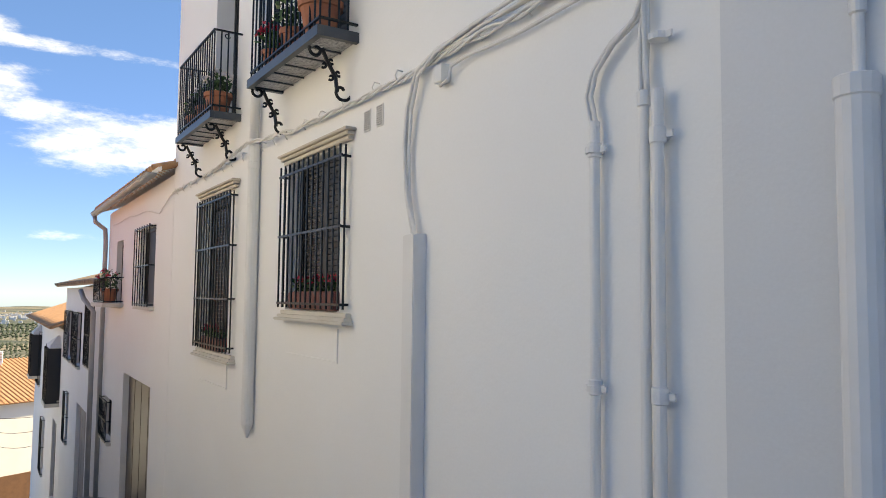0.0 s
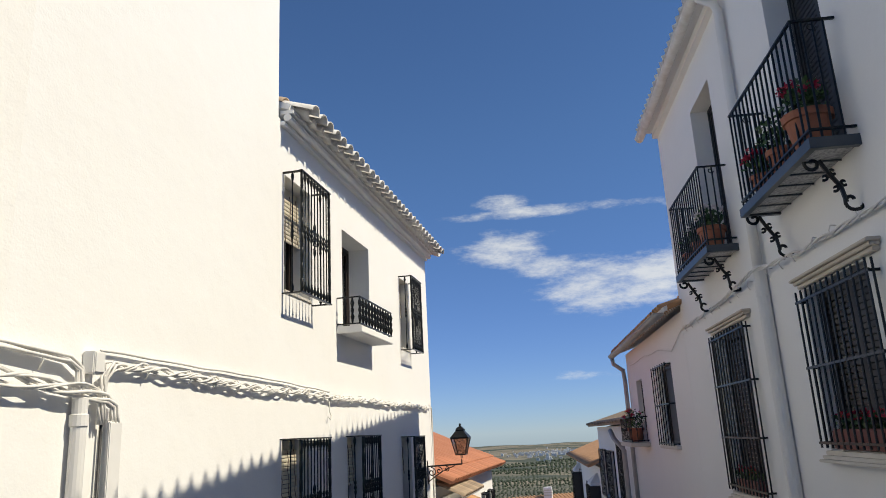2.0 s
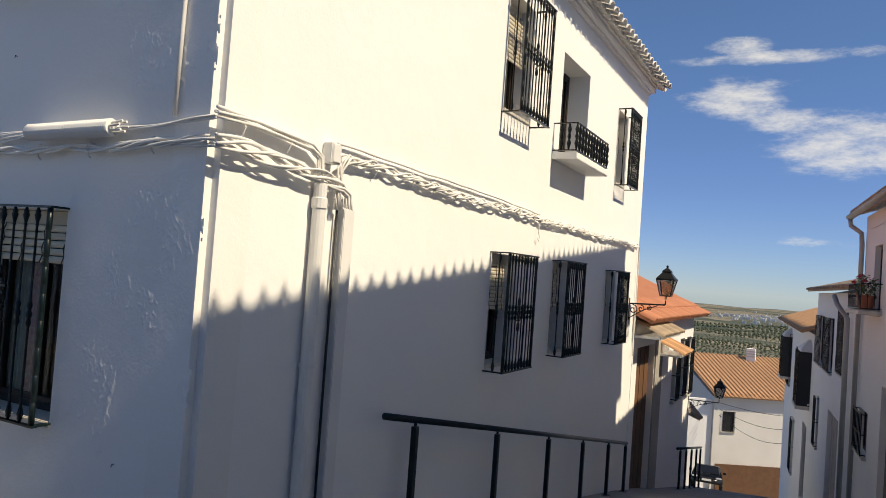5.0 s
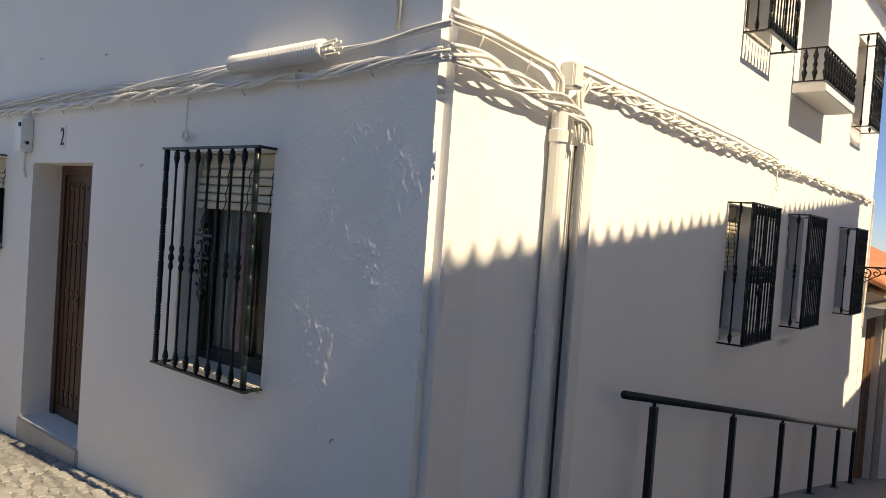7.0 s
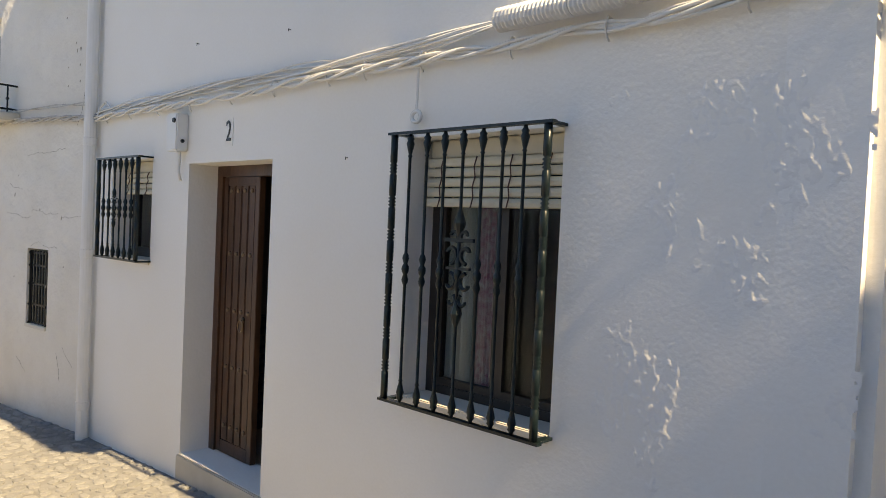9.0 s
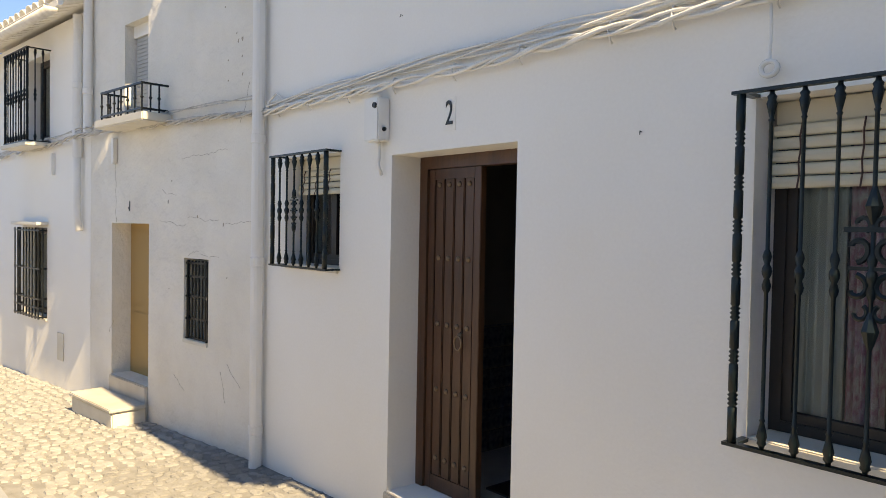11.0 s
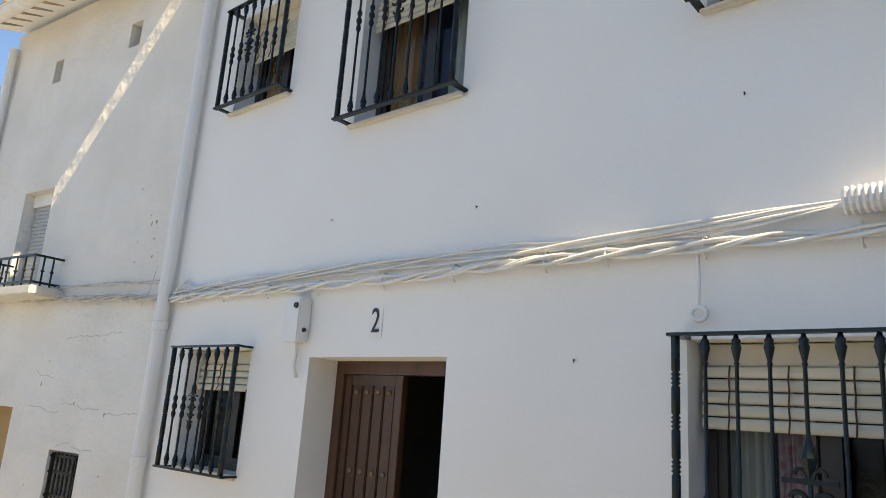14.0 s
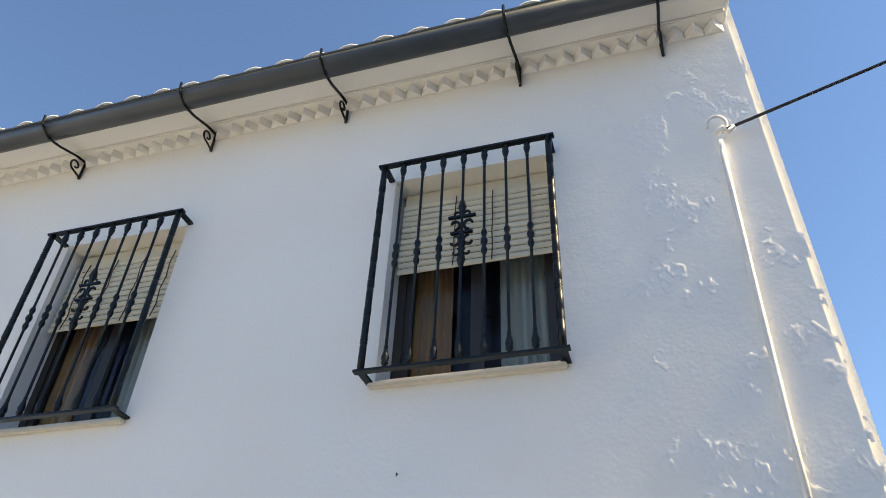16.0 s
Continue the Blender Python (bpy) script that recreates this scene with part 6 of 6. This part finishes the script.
# dark frames at the street's far end
pane_window(23, NEIGHBOUR @ Matrix.Translation((0, 0.25, 0)), (-8.65, -8.15, 0.37, 1.37), 0.1, "dark window at the end of the street", sill=False, thick=0.34)
pane_window(24, NEIGHBOUR @ Matrix.Translation((0, 0.25, 0)), (-8.6, -8.1, 1.95, 3.25), 0.1, "upper window at the end of the street", sill=False, thick=0.34)
small_balcony(NEIGHBOUR @ Matrix.Translation((-8.75, 0.25, 1.80)), 1.1, 0.45, 0.66, "black scrolled iron balcony at the end of the street", 10)

# houses that close the level street behind the camera
solid("wall_opposite", one_box(-40, -3.2, -5.4, -5.0, -1.5, 2.2), WHITE, "plain whitewashed garden wall across the level street", "wall", "structure")
solid("wall_street_south", one_box(-3.2, 3.2, -8.4, -8.0, -0.5, 6.0), WHITE, "plain whitewashed house closing the street behind", "wall", "structure")
solid("wall_street_corner", one_box(-3.6, -3.2, -8.0, -5.0, -0.5, 2.2), WHITE, "plain whitewashed side wall behind", "wall", "structure")


# ---- houses down the steep street ----
def house_box(name_label, m, x0, x1, depth, z0, z1, windows, material, roof, roof_z, slope=20, over=0.35, rows=1, win_material=None, roof_pitch=0.24):
    """A house of the row: front wall with openings, side and back walls, roof, windows with frames."""
    h = thing("house", name_label, "house", m, "houses down the street")
    bm = bmesh.new()
    xs = sorted({x0, x1, *[w[0] for w in windows], *[w[1] for w in windows]})
    zs = sorted({z0, z1, *[w[2] for w in windows], *[w[3] for w in windows]})
    for i in range(len(xs) - 1):
        for j in range(len(zs) - 1):
            cx, cz = (xs[i] + xs[i + 1]) / 2, (zs[j] + zs[j + 1]) / 2
            if not any(w[0] < cx < w[1] and w[2] < cz < w[3] for w in windows):
                box(bm, xs[i], xs[i + 1], 0, 0.3, zs[j], zs[j + 1])
    bmesh.ops.remove_doubles(bm, verts=bm.verts, dist=0.0005)
    part("front_wall", bm, material, h)
    rise = math.tan(radians(slope)) * depth
    for x in (x0, x1 - 0.3):
        bm = bmesh.new()
        v = [bm.verts.new((xx, yy, zz)) for xx in (x, x + 0.3) for yy, zz in ((0.302, z0), (depth, z0), (depth, z1 + rise * 0.9), (0.302, z1))]
        for f in ((0, 1, 2, 3), (7, 6, 5, 4), (0, 4, 5, 1), (1, 5, 6, 2), (2, 6, 7, 3), (3, 7, 4, 0)):
            bm.faces.new([v[k] for k in f])
        part("side_wall", bm, material, h)
    part("back_wall", one_box(x0 + 0.31, x1 - 0.31, depth - 0.3, depth, z0, z1 + rise * 0.85), material, h)
    for w in windows:
        kind = w[4] if len(w) > 4 else "grille"
        if kind == "door":
            d = part("door", one_box(w[0], w[1], 0.12, 0.16, w[2], w[3]), w[5], h)
            n = 4
            for k in range(n):
                part("panel", one_box(w[0] + (w[1] - w[0]) * k / n + 0.02, w[0] + (w[1] - w[0]) * (k + 1) / n - 0.02, 0.105, 0.119, w[2], w[3] - 0.03, bevel=0.004), w[5], d)
            continue
        f = bmesh.new()
        box(f, w[0], w[0] + 0.06, 0.10, 0.16, w[2], w[3])
        box(f, w[1] - 0.06, w[1], 0.10, 0.16, w[2], w[3])
        box(f, w[0] + 0.06, w[1] - 0.06, 0.10, 0.16, w[2], w[2] + 0.06)
        box(f, w[0] + 0.06, w[1] - 0.06, 0.10, 0.16, w[3] - 0.06, w[3])
        win = part("window", f, FRAME, h)
        part("shade", one_box(w[0] + 0.06, w[1] - 0.06, 0.13, 0.145, w[2] + 0.06, w[3] - 0.06), win_material or SHUTTER, win)
        part("sill", one_box(w[0] - 0.06, w[1] + 0.06, -0.08, 0.1, w[2] - 0.06, w[2] - 0.002), SILL, win)
        if kind == "grille":
            g = bmesh.new()
            n = 7
            for k in range(n):
                x = w[0] + 0.02 + (w[1] - w[0] - 0.04) * k / (n - 1)
                lathe(g, [(w[2], 0.01), (w[3], 0.01)], 5, Matrix.Translation((x, -0.10, 0)))
            for z in (w[2] + 0.03, (w[2] + w[3]) / 2, w[3] - 0.03):
                box(g, w[0], w[1], -0.107, -0.093, z - 0.01, z + 0.01)
                for x in (w[0], w[1] - 0.014):
                    box(g, x, x + 0.014, -0.0925, 0.0, z - 0.01, z + 0.01)
            part("grille", g, IRON, win, "black iron bars")
    r = tiled_roof(m, x0 - 0.1, x1 + 0.1, roof_z, (depth + over) / math.cos(radians(slope)), slope, roof, "tile roof of " + name_label, over=over, rows=rows, pitch=roof_pitch, deck=None if roof_z > 3 else roof)
    return h


# right row
house_box("white two-storey house with a varnished garage door", RIGHT, -17.8, -11.31, 6, -4.5, 3.92,
          [(-13.95, -12.56, 1.92, 3.28), (-15.2, -12.57, -2.5, 0.62, "door", GARAGE), (-17.55, -16.5, -0.93, -0.08), (-16.6, -15.8, 1.9, 3.22, "plain")], WHITE, TERRA, 3.93, 18, 0.25, 2)
gutter(RIGHT, -17.9, -11.33, -0.32, 3.92, 0.075, GREYGUT, "weathered zinc gutter on a white house")
solid("gutter_pipe", sweep(bmesh.new(), [(-17.8, -0.32, 3.86), (-17.8, -0.30, 3.72), (-17.75, -0.1, 3.56), (-17.75, -0.08, 3.3), (-17.75, -0.08, -3.0)], 0.05, 8), GREYGUT, "grey zinc downpipe at a house corner", "pipe", "", RIGHT, True)
small_balcony(RIGHT @ Matrix.Translation((-17.2, 0, 1.95)), 1.6, 0.36, 0.5, "narrow black iron balcony with a flower pot", 12)
potted_plant(RIGHT @ Matrix.Translation((-16.0, -0.2, 1.95)), 0.16, 0.28, 0.22, REDFLOWER, 12, "leafy plant in a clay pot on a narrow balcony")
strands([(-11.1, -0.03, 3.66), (-12.2, -0.03, 3.42), (-13.4, -0.03, 3.55), (-15, -0.03, 3.6), (-17.1, -0.03, 3.6)], 1, 0.012, 0.01, CABLE, 5, 31, label="slack cable under the eaves", group="wall cables", m=RIGHT)
house_box("white house with three tall dark windows", RIGHT, -27.0, -17.82, 6, -7.0, 2.30,
          [(-20.9, -19.8, 0.3, 1.88), (-23.7, -22.4, 0.1, 1.6), (-26.3, -24.7, 0.1, 1.6), (-22.8, -20.6, -4.2, -0.9, "door", GREYPLASTER), (-25.7, -25.0, -2.4, -0.9)], WHITE, OLDTILE, 2.33, 16, 0.3, 1)
solid("gutter_pipe", sweep(bmesh.new(), [(-19.6, -0.35, 2.2), (-19.4, -0.3, 2.0), (-19.2, -0.1, 1.7), (-19.2, -0.08, -4.0)], 0.06, 8), GREYGUT, "bent grey downpipe on a white house", "pipe", "", RIGHT, True)
ch = thing("chimney", "small white chimney with a pitched cap", "chimney", RIGHT @ Matrix.Translation((-18.6, 1.0, 2.5)))
part("shaft", one_box(-0.22, 0.22, -0.22, 0.22, 0, 0.45, bevel=0.01), WHITE, ch)
part("cap", lathe(bmesh.new(), [(0.45, 0.40), (0.5, 0.40), (0.72, 0.04), (0.8, 0.02)], 4, Matrix.Rotation(radians(45), 4, "Z")), WHITETILE, ch)
house_box("white house with glazed bay windows and a yellow tile roof", RIGHT, -41.0, -27.02, 6, -11.0, 0.9,
          [(-29.5, -28.0, -1.5, 0.2), (-33.5, -32.2, -1.6, 0.1), (-39.3, -37.5, -2.0, 0.4), (-30.2, -28.6, -5.2, -2.4, "door", SHUTTER), (-35, -33.8, -5.2, -3.0)], WHITE, TERRA, 0.95, 20, 0.45, 1)
for x in (-28.75, -38.4):
    bay = thing("bay_window", "dark glazed iron bay window with a white hood", "bay window", RIGHT @ Matrix.Translation((x, 0, -1.6)), "bay windows")
    part("hood", lathe(bmesh.new(), [(1.85, 1.0), (1.95, 0.95), (2.25, 0.2)], 4, Matrix.Diagonal((1, 0.5, 1, 1)) @ Matrix.Rotation(radians(45), 4, "Z")), WHITE, bay)
    part("base", one_box(-0.8, 0.8, -0.45, 0, -0.12, 0.0), SILL, bay)
    for i in range(11):
        part("bar", one_box(-0.75 + 0.15 * i - 0.012, -0.75 + 0.15 * i + 0.012, -0.42, -0.395, 0, 1.85), IRON, bay)
    part("side_panel", one_box(-0.76, -0.74, -0.394, 0, 0, 1.85), SHUTTER, bay)
    part("side_panel", one_box(0.74, 0.76, -0.394, 0, 0, 1.85), SHUTTER, bay)

# left row beyond the corner building
house_box("white house with a brown garage door and barred windows", EAST, 12.62, 19.2, 6, -6.0, 1.42,
          [(13.0, 14.5, -2.9, 1.0, "door", RUST), (16.5, 17.0, -0.35, 0.75), (17.4, 17.95, -0.35, 0.95), (18.3, 18.85, -0.4, 0.95)], WHITE, REDTILE, 1.47, 24, 0.3, 2)
solid("wall_pier", one_box(14.52, 15.2, -0.03, -0.001, -4, 1.1), GREYPLASTER, "bare grey plaster pier beside a garage door", "wall", "structure", EAST)
for x0, x1, z, mt in ((12.68, 14.7, 1.28, OLDTILE), (14.9, 16.0, 0.82, TERRA)):
    can = thing("tile_canopy", "small clay tile canopy over a door", "canopy", EAST @ Matrix.Translation((0, 0, z)), "tile canopies")
    part("board", one_box(x0, x1, -0.42, -0.002, -0.08, -0.04), WHITE, can)
    tm = tile_mesh("tile", 0.55, 0.085, 0.07, mt)
    n = int((x1 - x0) / 0.19)
    for i in range(n):
        part_of("tile", tm, can, Matrix.Translation((x0 + (i + 0.5) * (x1 - x0) / n, -0.50, -0.03)) @ Matrix.Rotation(radians(24), 4, "X"))
house_box("white house further down on the bend", EAST @ pose(19.3, 0.05, 0, 0, 0, 16), 0, 16, 6, -10.0, -1.2,
          [(2, 3, -3.6, -2.0), (6, 7, -4.2, -2.4), (10, 11, -5, -3)], WHITE, OLDTILE, -1.15, 22, 0.3, 1)

# orange-roofed house at the foot of the street
FOOT = pose(-5.85, 50.5, 0, 0, 0, 30)
house_box("pale rendered house with an orange tile roof", FOOT, 0.0, 13.0, 6.5, -14.0, -4.7,
          [(0.6, 1.4, -6.9, -5.6)], BEIGE, TERRA, -4.65, 17, 0.4, 2, roof_pitch=0.3)
solid("wall_foot_side", one_box(-3.2, -0.02, 0.2, 0.5, -14, -4.9), WHITE, "white side wing of the far house", "wall", "structure", FOOT)
solid("wall_rust_gate", one_box(0.3, 9, -0.12, -0.02, -13, -9.0), RUST, "rust-brown lower wall of the far house", "wall", "structure", FOOT)
ch = thing("chimney", "white louvred chimney on the orange roof", "chimney", pose(-4.4, 58.0, -2.75))
part("shaft", one_box(-0.3, 0.3, -0.3, 0.3, -0.8, 0.9), WHITE, ch)
for k in range(3):
    part("slot", one_box(-0.32, 0.32, -0.32, 0.32, 0.3 + 0.18 * k, 0.38 + 0.18 * k), SILL, ch)
for k in range(3):
    a, b = Vector((-5.5, 50.2, -5.0 - 0.4 * k)), Vector((0.3, 47, -4.6 - 0.5 * k))
    solid("overhead_wire", sweep(bmesh.new(), [a.lerp(b, i / 12) + Vector((0, 0, -(0.25 + 0.4 * k) * math.sin(math.pi * i / 12))) for i in range(13)], 0.014, 5), BLACKWIRE, "slack dark wire across the far street", "wire", "", None, True, "far wires")
lantern(EAST @ Matrix.Translation((19.0, 0, -0.62)), 0.72, 0.85)

# parked car facing up the street
CAR = pose(-5.6, 47.0, ground_z(-5.6, 47.0), 0, 0, 6) @ Matrix.Rotation(radians(-13), 4, "X")
car = thing("car", "black parked hatchback facing up the street", "car", CAR)
bm = bmesh.new()
prof = [(-2.0, 0.35), (-2.05, 0.62), (-1.2, 0.86), (-0.55, 1.38), (0.9, 1.42), (1.7, 0.95), (2.0, 0.9), (2.0, 0.35)]
L0 = [bm.verts.new((-0.86 if z < 1.0 else -0.68, y, z)) for y, z in prof]
R0 = [bm.verts.new((0.86 if z < 1.0 else 0.68, y, z)) for y, z in prof]
bm.faces.new(L0)
bm.faces.new(R0[::-1])
for i in range(len(prof)):
    j = (i + 1) % len(prof)
    bm.faces.new((L0[i], R0[i], R0[j], L0[j]))
bmesh.ops.bevel(bm, geom=bm.edges[:], offset=0.05, segments=2, affect="EDGES")
part("body", bm, CARPAINT, car, smooth=True)
part("windscreen", prism(bmesh.new(), [(-0.66, 0), (0.66, 0), (0.58, 0.70), (-0.58, 0.70)], 0.02), CARPAINT, car, "dark reflecting windscreen").matrix_local = Matrix.Translation((0, -1.17, 0.93)) @ Matrix.Rotation(radians(-52), 4, "X")
part("number_plate", one_box(-0.26, 0.26, -2.10, -2.07, 0.48, 0.60), ENAMEL, car)
part("grille", one_box(-0.4, 0.4, -2.085, -2.03, 0.62, 0.70), SHUTTER, car)
for x in (-0.66, 0.66):
    part("headlight", one_box(x - 0.16, x + 0.16, -2.07, -1.9, 0.63, 0.74, bevel=0.03), HEADLIGHT, car)
    part("mirror", one_box(x * 1.45 - 0.09, x * 1.45 + 0.09, -0.75, -0.62, 0.95, 1.08, bevel=0.02), CARPAINT, car)
    for y in (-1.3, 1.25):
        w = part("wheel", lathe(bmesh.new(), [(-0.1, 0.26), (-0.1, 0.32), (0.1, 0.32), (0.1, 0.26)], 18, Matrix.Translation((x * 1.2, y, 0.32)) @ Matrix.Rotation(radians(90), 4, "Y")), TYRE, car)
        part("rim", lathe(bmesh.new(), [(-0.07, 0.2), (0.11, 0.2)], 14, Matrix.Translation((x * 1.2, y, 0.32)) @ Matrix.Rotation(radians(90), 4, "Y")), GREYGUT, w)


# ---- far country: olive rows and a white town ----
rnd = random.Random(5)
verts, faces = [], []


def blob(x, y, z, r):
    """One small olive crown: an uneven low clump."""
    base = len(verts)
    top = (x + rnd.uniform(-0.2, 0.2) * r, y, z + r * rnd.uniform(1.3, 1.7))
    ring = []
    for k in range(6):
        a = 2 * math.pi * k / 6 + rnd.uniform(-0.3, 0.3)
        q = r * rnd.uniform(0.8, 1.2)
        ring.append((x + q * math.cos(a), y + q * math.sin(a), z + r * rnd.uniform(0.5, 0.9)))
    low = [(x + 0.5 * (p[0] - x), y + 0.5 * (p[1] - y), z) for p in ring]
    verts.extend([top, *ring, *low])
    for k in range(6):
        n = (k + 1) % 6
        faces.append((base, base + 1 + k, base + 1 + n))
        faces.append((base + 1 + k, base + 7 + k, base + 7 + n, base + 1 + n))


for i in range(62):
    for j in range(60):
        a = radians(-5 + j * 0.29) + rnd.uniform(-0.0016, 0.0016)
        d = 210 * 1.034 ** i * (1 + 0.05 * math.sin(26 * a + 0.12 * i) + rnd.uniform(-0.008, 0.008))
        x, y = -d * math.sin(a), d * math.cos(a)
        if noise.noise(Vector((x * 0.006, y * 0.006, 2.2))) > -0.3:
            blob(x, y, country_z(x, y) - 0.3, rnd.uniform(0.8, 1.2) * 0.0018 * d)
me = bpy.data.meshes.new("olive_trees")
me.from_pydata(verts, [], faces)
me.materials.append(OLIVE)
tagged(new("olive_trees", me), "rows of grey-green olive trees on far slopes", "olive grove", kind="stuff")
verts, faces = [], []
for k in range(230):
    d = rnd.gauss(2300, 260)
    a = radians(rnd.gauss(2.6, 2.6))
    x, y = -d * math.sin(a), d * math.cos(a)
    w, h = rnd.uniform(1.8, 4.5), rnd.uniform(3, 7)
    z = country_z(x, y) - 2
    base = len(verts)
    verts.extend([(x + sx * w, y + sy * w, z + sz * (h + 2)) for sz in (0, 1) for sx, sy in ((-1, -1), (1, -1), (1, 1), (-1, 1))])
    faces.extend([tuple(base + q for q in f) for f in ((0, 1, 5, 4), (1, 2, 6, 5), (2, 3, 7, 6), (3, 0, 4, 7), (4, 5, 6, 7))])
me = bpy.data.meshes.new("far_town")
me.from_pydata(verts, [], faces)
me.materials.append(FARWHITE)
tagged(new("far_town", me), "white houses of a far town in the valley", "town", kind="stuff")


# ---- paving of the level street: slabs in the middle, pale cobbles by the fronts ----
def cobble_strip():
    """Uneven pale stones set in mortar between the wall and the slab lane."""
    bed = bmesh.new()
    xs = [-22 + i * 0.5 for i in range(39)]
    lo = [bed.verts.new((x, edge_y(x) - 1.55, ground_z(x, 2) + 0.006)) for x in xs]
    hi = [bed.verts.new((x, edge_y(x) + 0.05, ground_z(x, 2) + 0.006)) for x in xs]
    for i in range(len(xs) - 1):
        bed.faces.new((lo[i], lo[i + 1], hi[i + 1], hi[i]))
    strip = solid("pavement", bed, MORTAR, "strip of pale uneven cobbles along the house fronts", "pavement", "structure")
    shapes = []
    r2 = random.Random(9)
    for k in range(6):
        bm = bmesh.new()
        n = 7
        ring = [(math.cos(2 * math.pi * i / n) * r2.uniform(0.75, 1.1), math.sin(2 * math.pi * i / n) * r2.uniform(0.75, 1.1)) for i in range(n)]
        a = [bm.verts.new((x, y, 0)) for x, y in ring]
        b = [bm.verts.new((x * 0.86, y * 0.86, 0.7)) for x, y in ring]
        c = bm.verts.new((r2.uniform(-0.2, 0.2), r2.uniform(-0.2, 0.2), r2.uniform(0.85, 1.15)))
        for i in range(n):
            j = (i + 1) % n
            bm.faces.new((a[i], a[j], b[j], b[i]))
            bm.faces.new((b[i], b[j], c))
        shapes.append(finish("stone", bm, STONE))
    count = 0
    x = -19.0
    rv, rf = [], []
    while x < -3.2:
        y = edge_y(x) - 0.04
        while y > edge_y(x) - 1.5:
            size = r2.uniform(0.035, 0.062)
            px, py = x + r2.uniform(-0.02, 0.02), y + r2.uniform(-0.02, 0.02)
            pz = ground_z(px, 2) + 0.004
            near = -9.3 < px < -6.4
            if near and count < 300 and py > edge_y(px) - 1.0:
                o = part_of("stone", shapes[r2.randrange(6)], strip)
                o.matrix_local = Matrix.Translation((px, py, pz)) @ Matrix.Rotation(r2.uniform(0, 6.3), 4, "Z") @ Matrix.Diagonal((size * 1.25, size * 0.9, 0.016, 1))
                count += 1
            else:
                n = 6
                base = len(rv)
                rot = r2.uniform(0, 6.3)
                for i in range(n):
                    a = rot + 2 * math.pi * i / n
                    q = size * r2.uniform(0.8, 1.15)
                    rv.append((px + q * 1.2 * math.cos(a), py + q * 0.9 * math.sin(a), pz))
                for i in range(n):
                    vx, vy, vz = rv[base + i]
                    rv.append((px + (vx - px) * 0.85, py + (vy - py) * 0.85, pz + 0.011 + r2.uniform(0, 0.006)))
                rf.append(tuple(base + n + i for i in range(n)))
                for i in range(n):
                    j = (i + 1) % n
                    rf.append((base + i, base + j, base + n + j, base + n + i))
            y -= r2.uniform(0.085, 0.13)
        x += r2.uniform(0.085, 0.12)
    me = bpy.data.meshes.new("stones")
    me.from_pydata(rv, [], rf)
    me.materials.append(STONE)
    o = new("stones", me)
    o.parent = strip
    tagged(o, kind="stuff")


def edge_y(x):
    """Foot of the fronts along the level street."""
    return 2.84 if x > -8.72 else 2.84 - math.tan(radians(6)) * (-8.72 - x)


cobble_strip()
lane = thing("pavement_slabs", "lane of grey rectangular paving slabs with pale joints", "paving", kind="structure")
bm = bmesh.new()
xs = [-22 + i * 1.0 for i in range(26)]
lo = [bm.verts.new((x, -3.5, ground_z(x, 0) + 0.004)) for x in xs]
hi = [bm.verts.new((x, edge_y(x) - 1.5, ground_z(x, 0) + 0.004)) for x in xs]
for i in range(len(xs) - 1):
    bm.faces.new((lo[i], lo[i + 1], hi[i + 1], hi[i]))
part("joints", bm, MORTAR, lane)
slab = finish("slab", one_box(0.006, 0.794, 0.006, 0.394, 0, 0.012, bevel=0.003), SLAB)
for j in range(11):
    x = -21.0 + (0.4 if j % 2 else 0)
    while x < 2.4:
        y1 = edge_y(x) - 1.52 - j * 0.4
        if y1 - 0.4 > -3.5:
            o = part_of("slab", slab, lane)
            zz = ground_z(x, 0)
            o.matrix_local = Matrix.Translation((x, y1 - 0.4, zz + 0.004)) @ Matrix.Rotation(-math.atan2(ground_z(x + 0.8, 0) - zz, 0.8), 4, "Y")
        x += 0.8
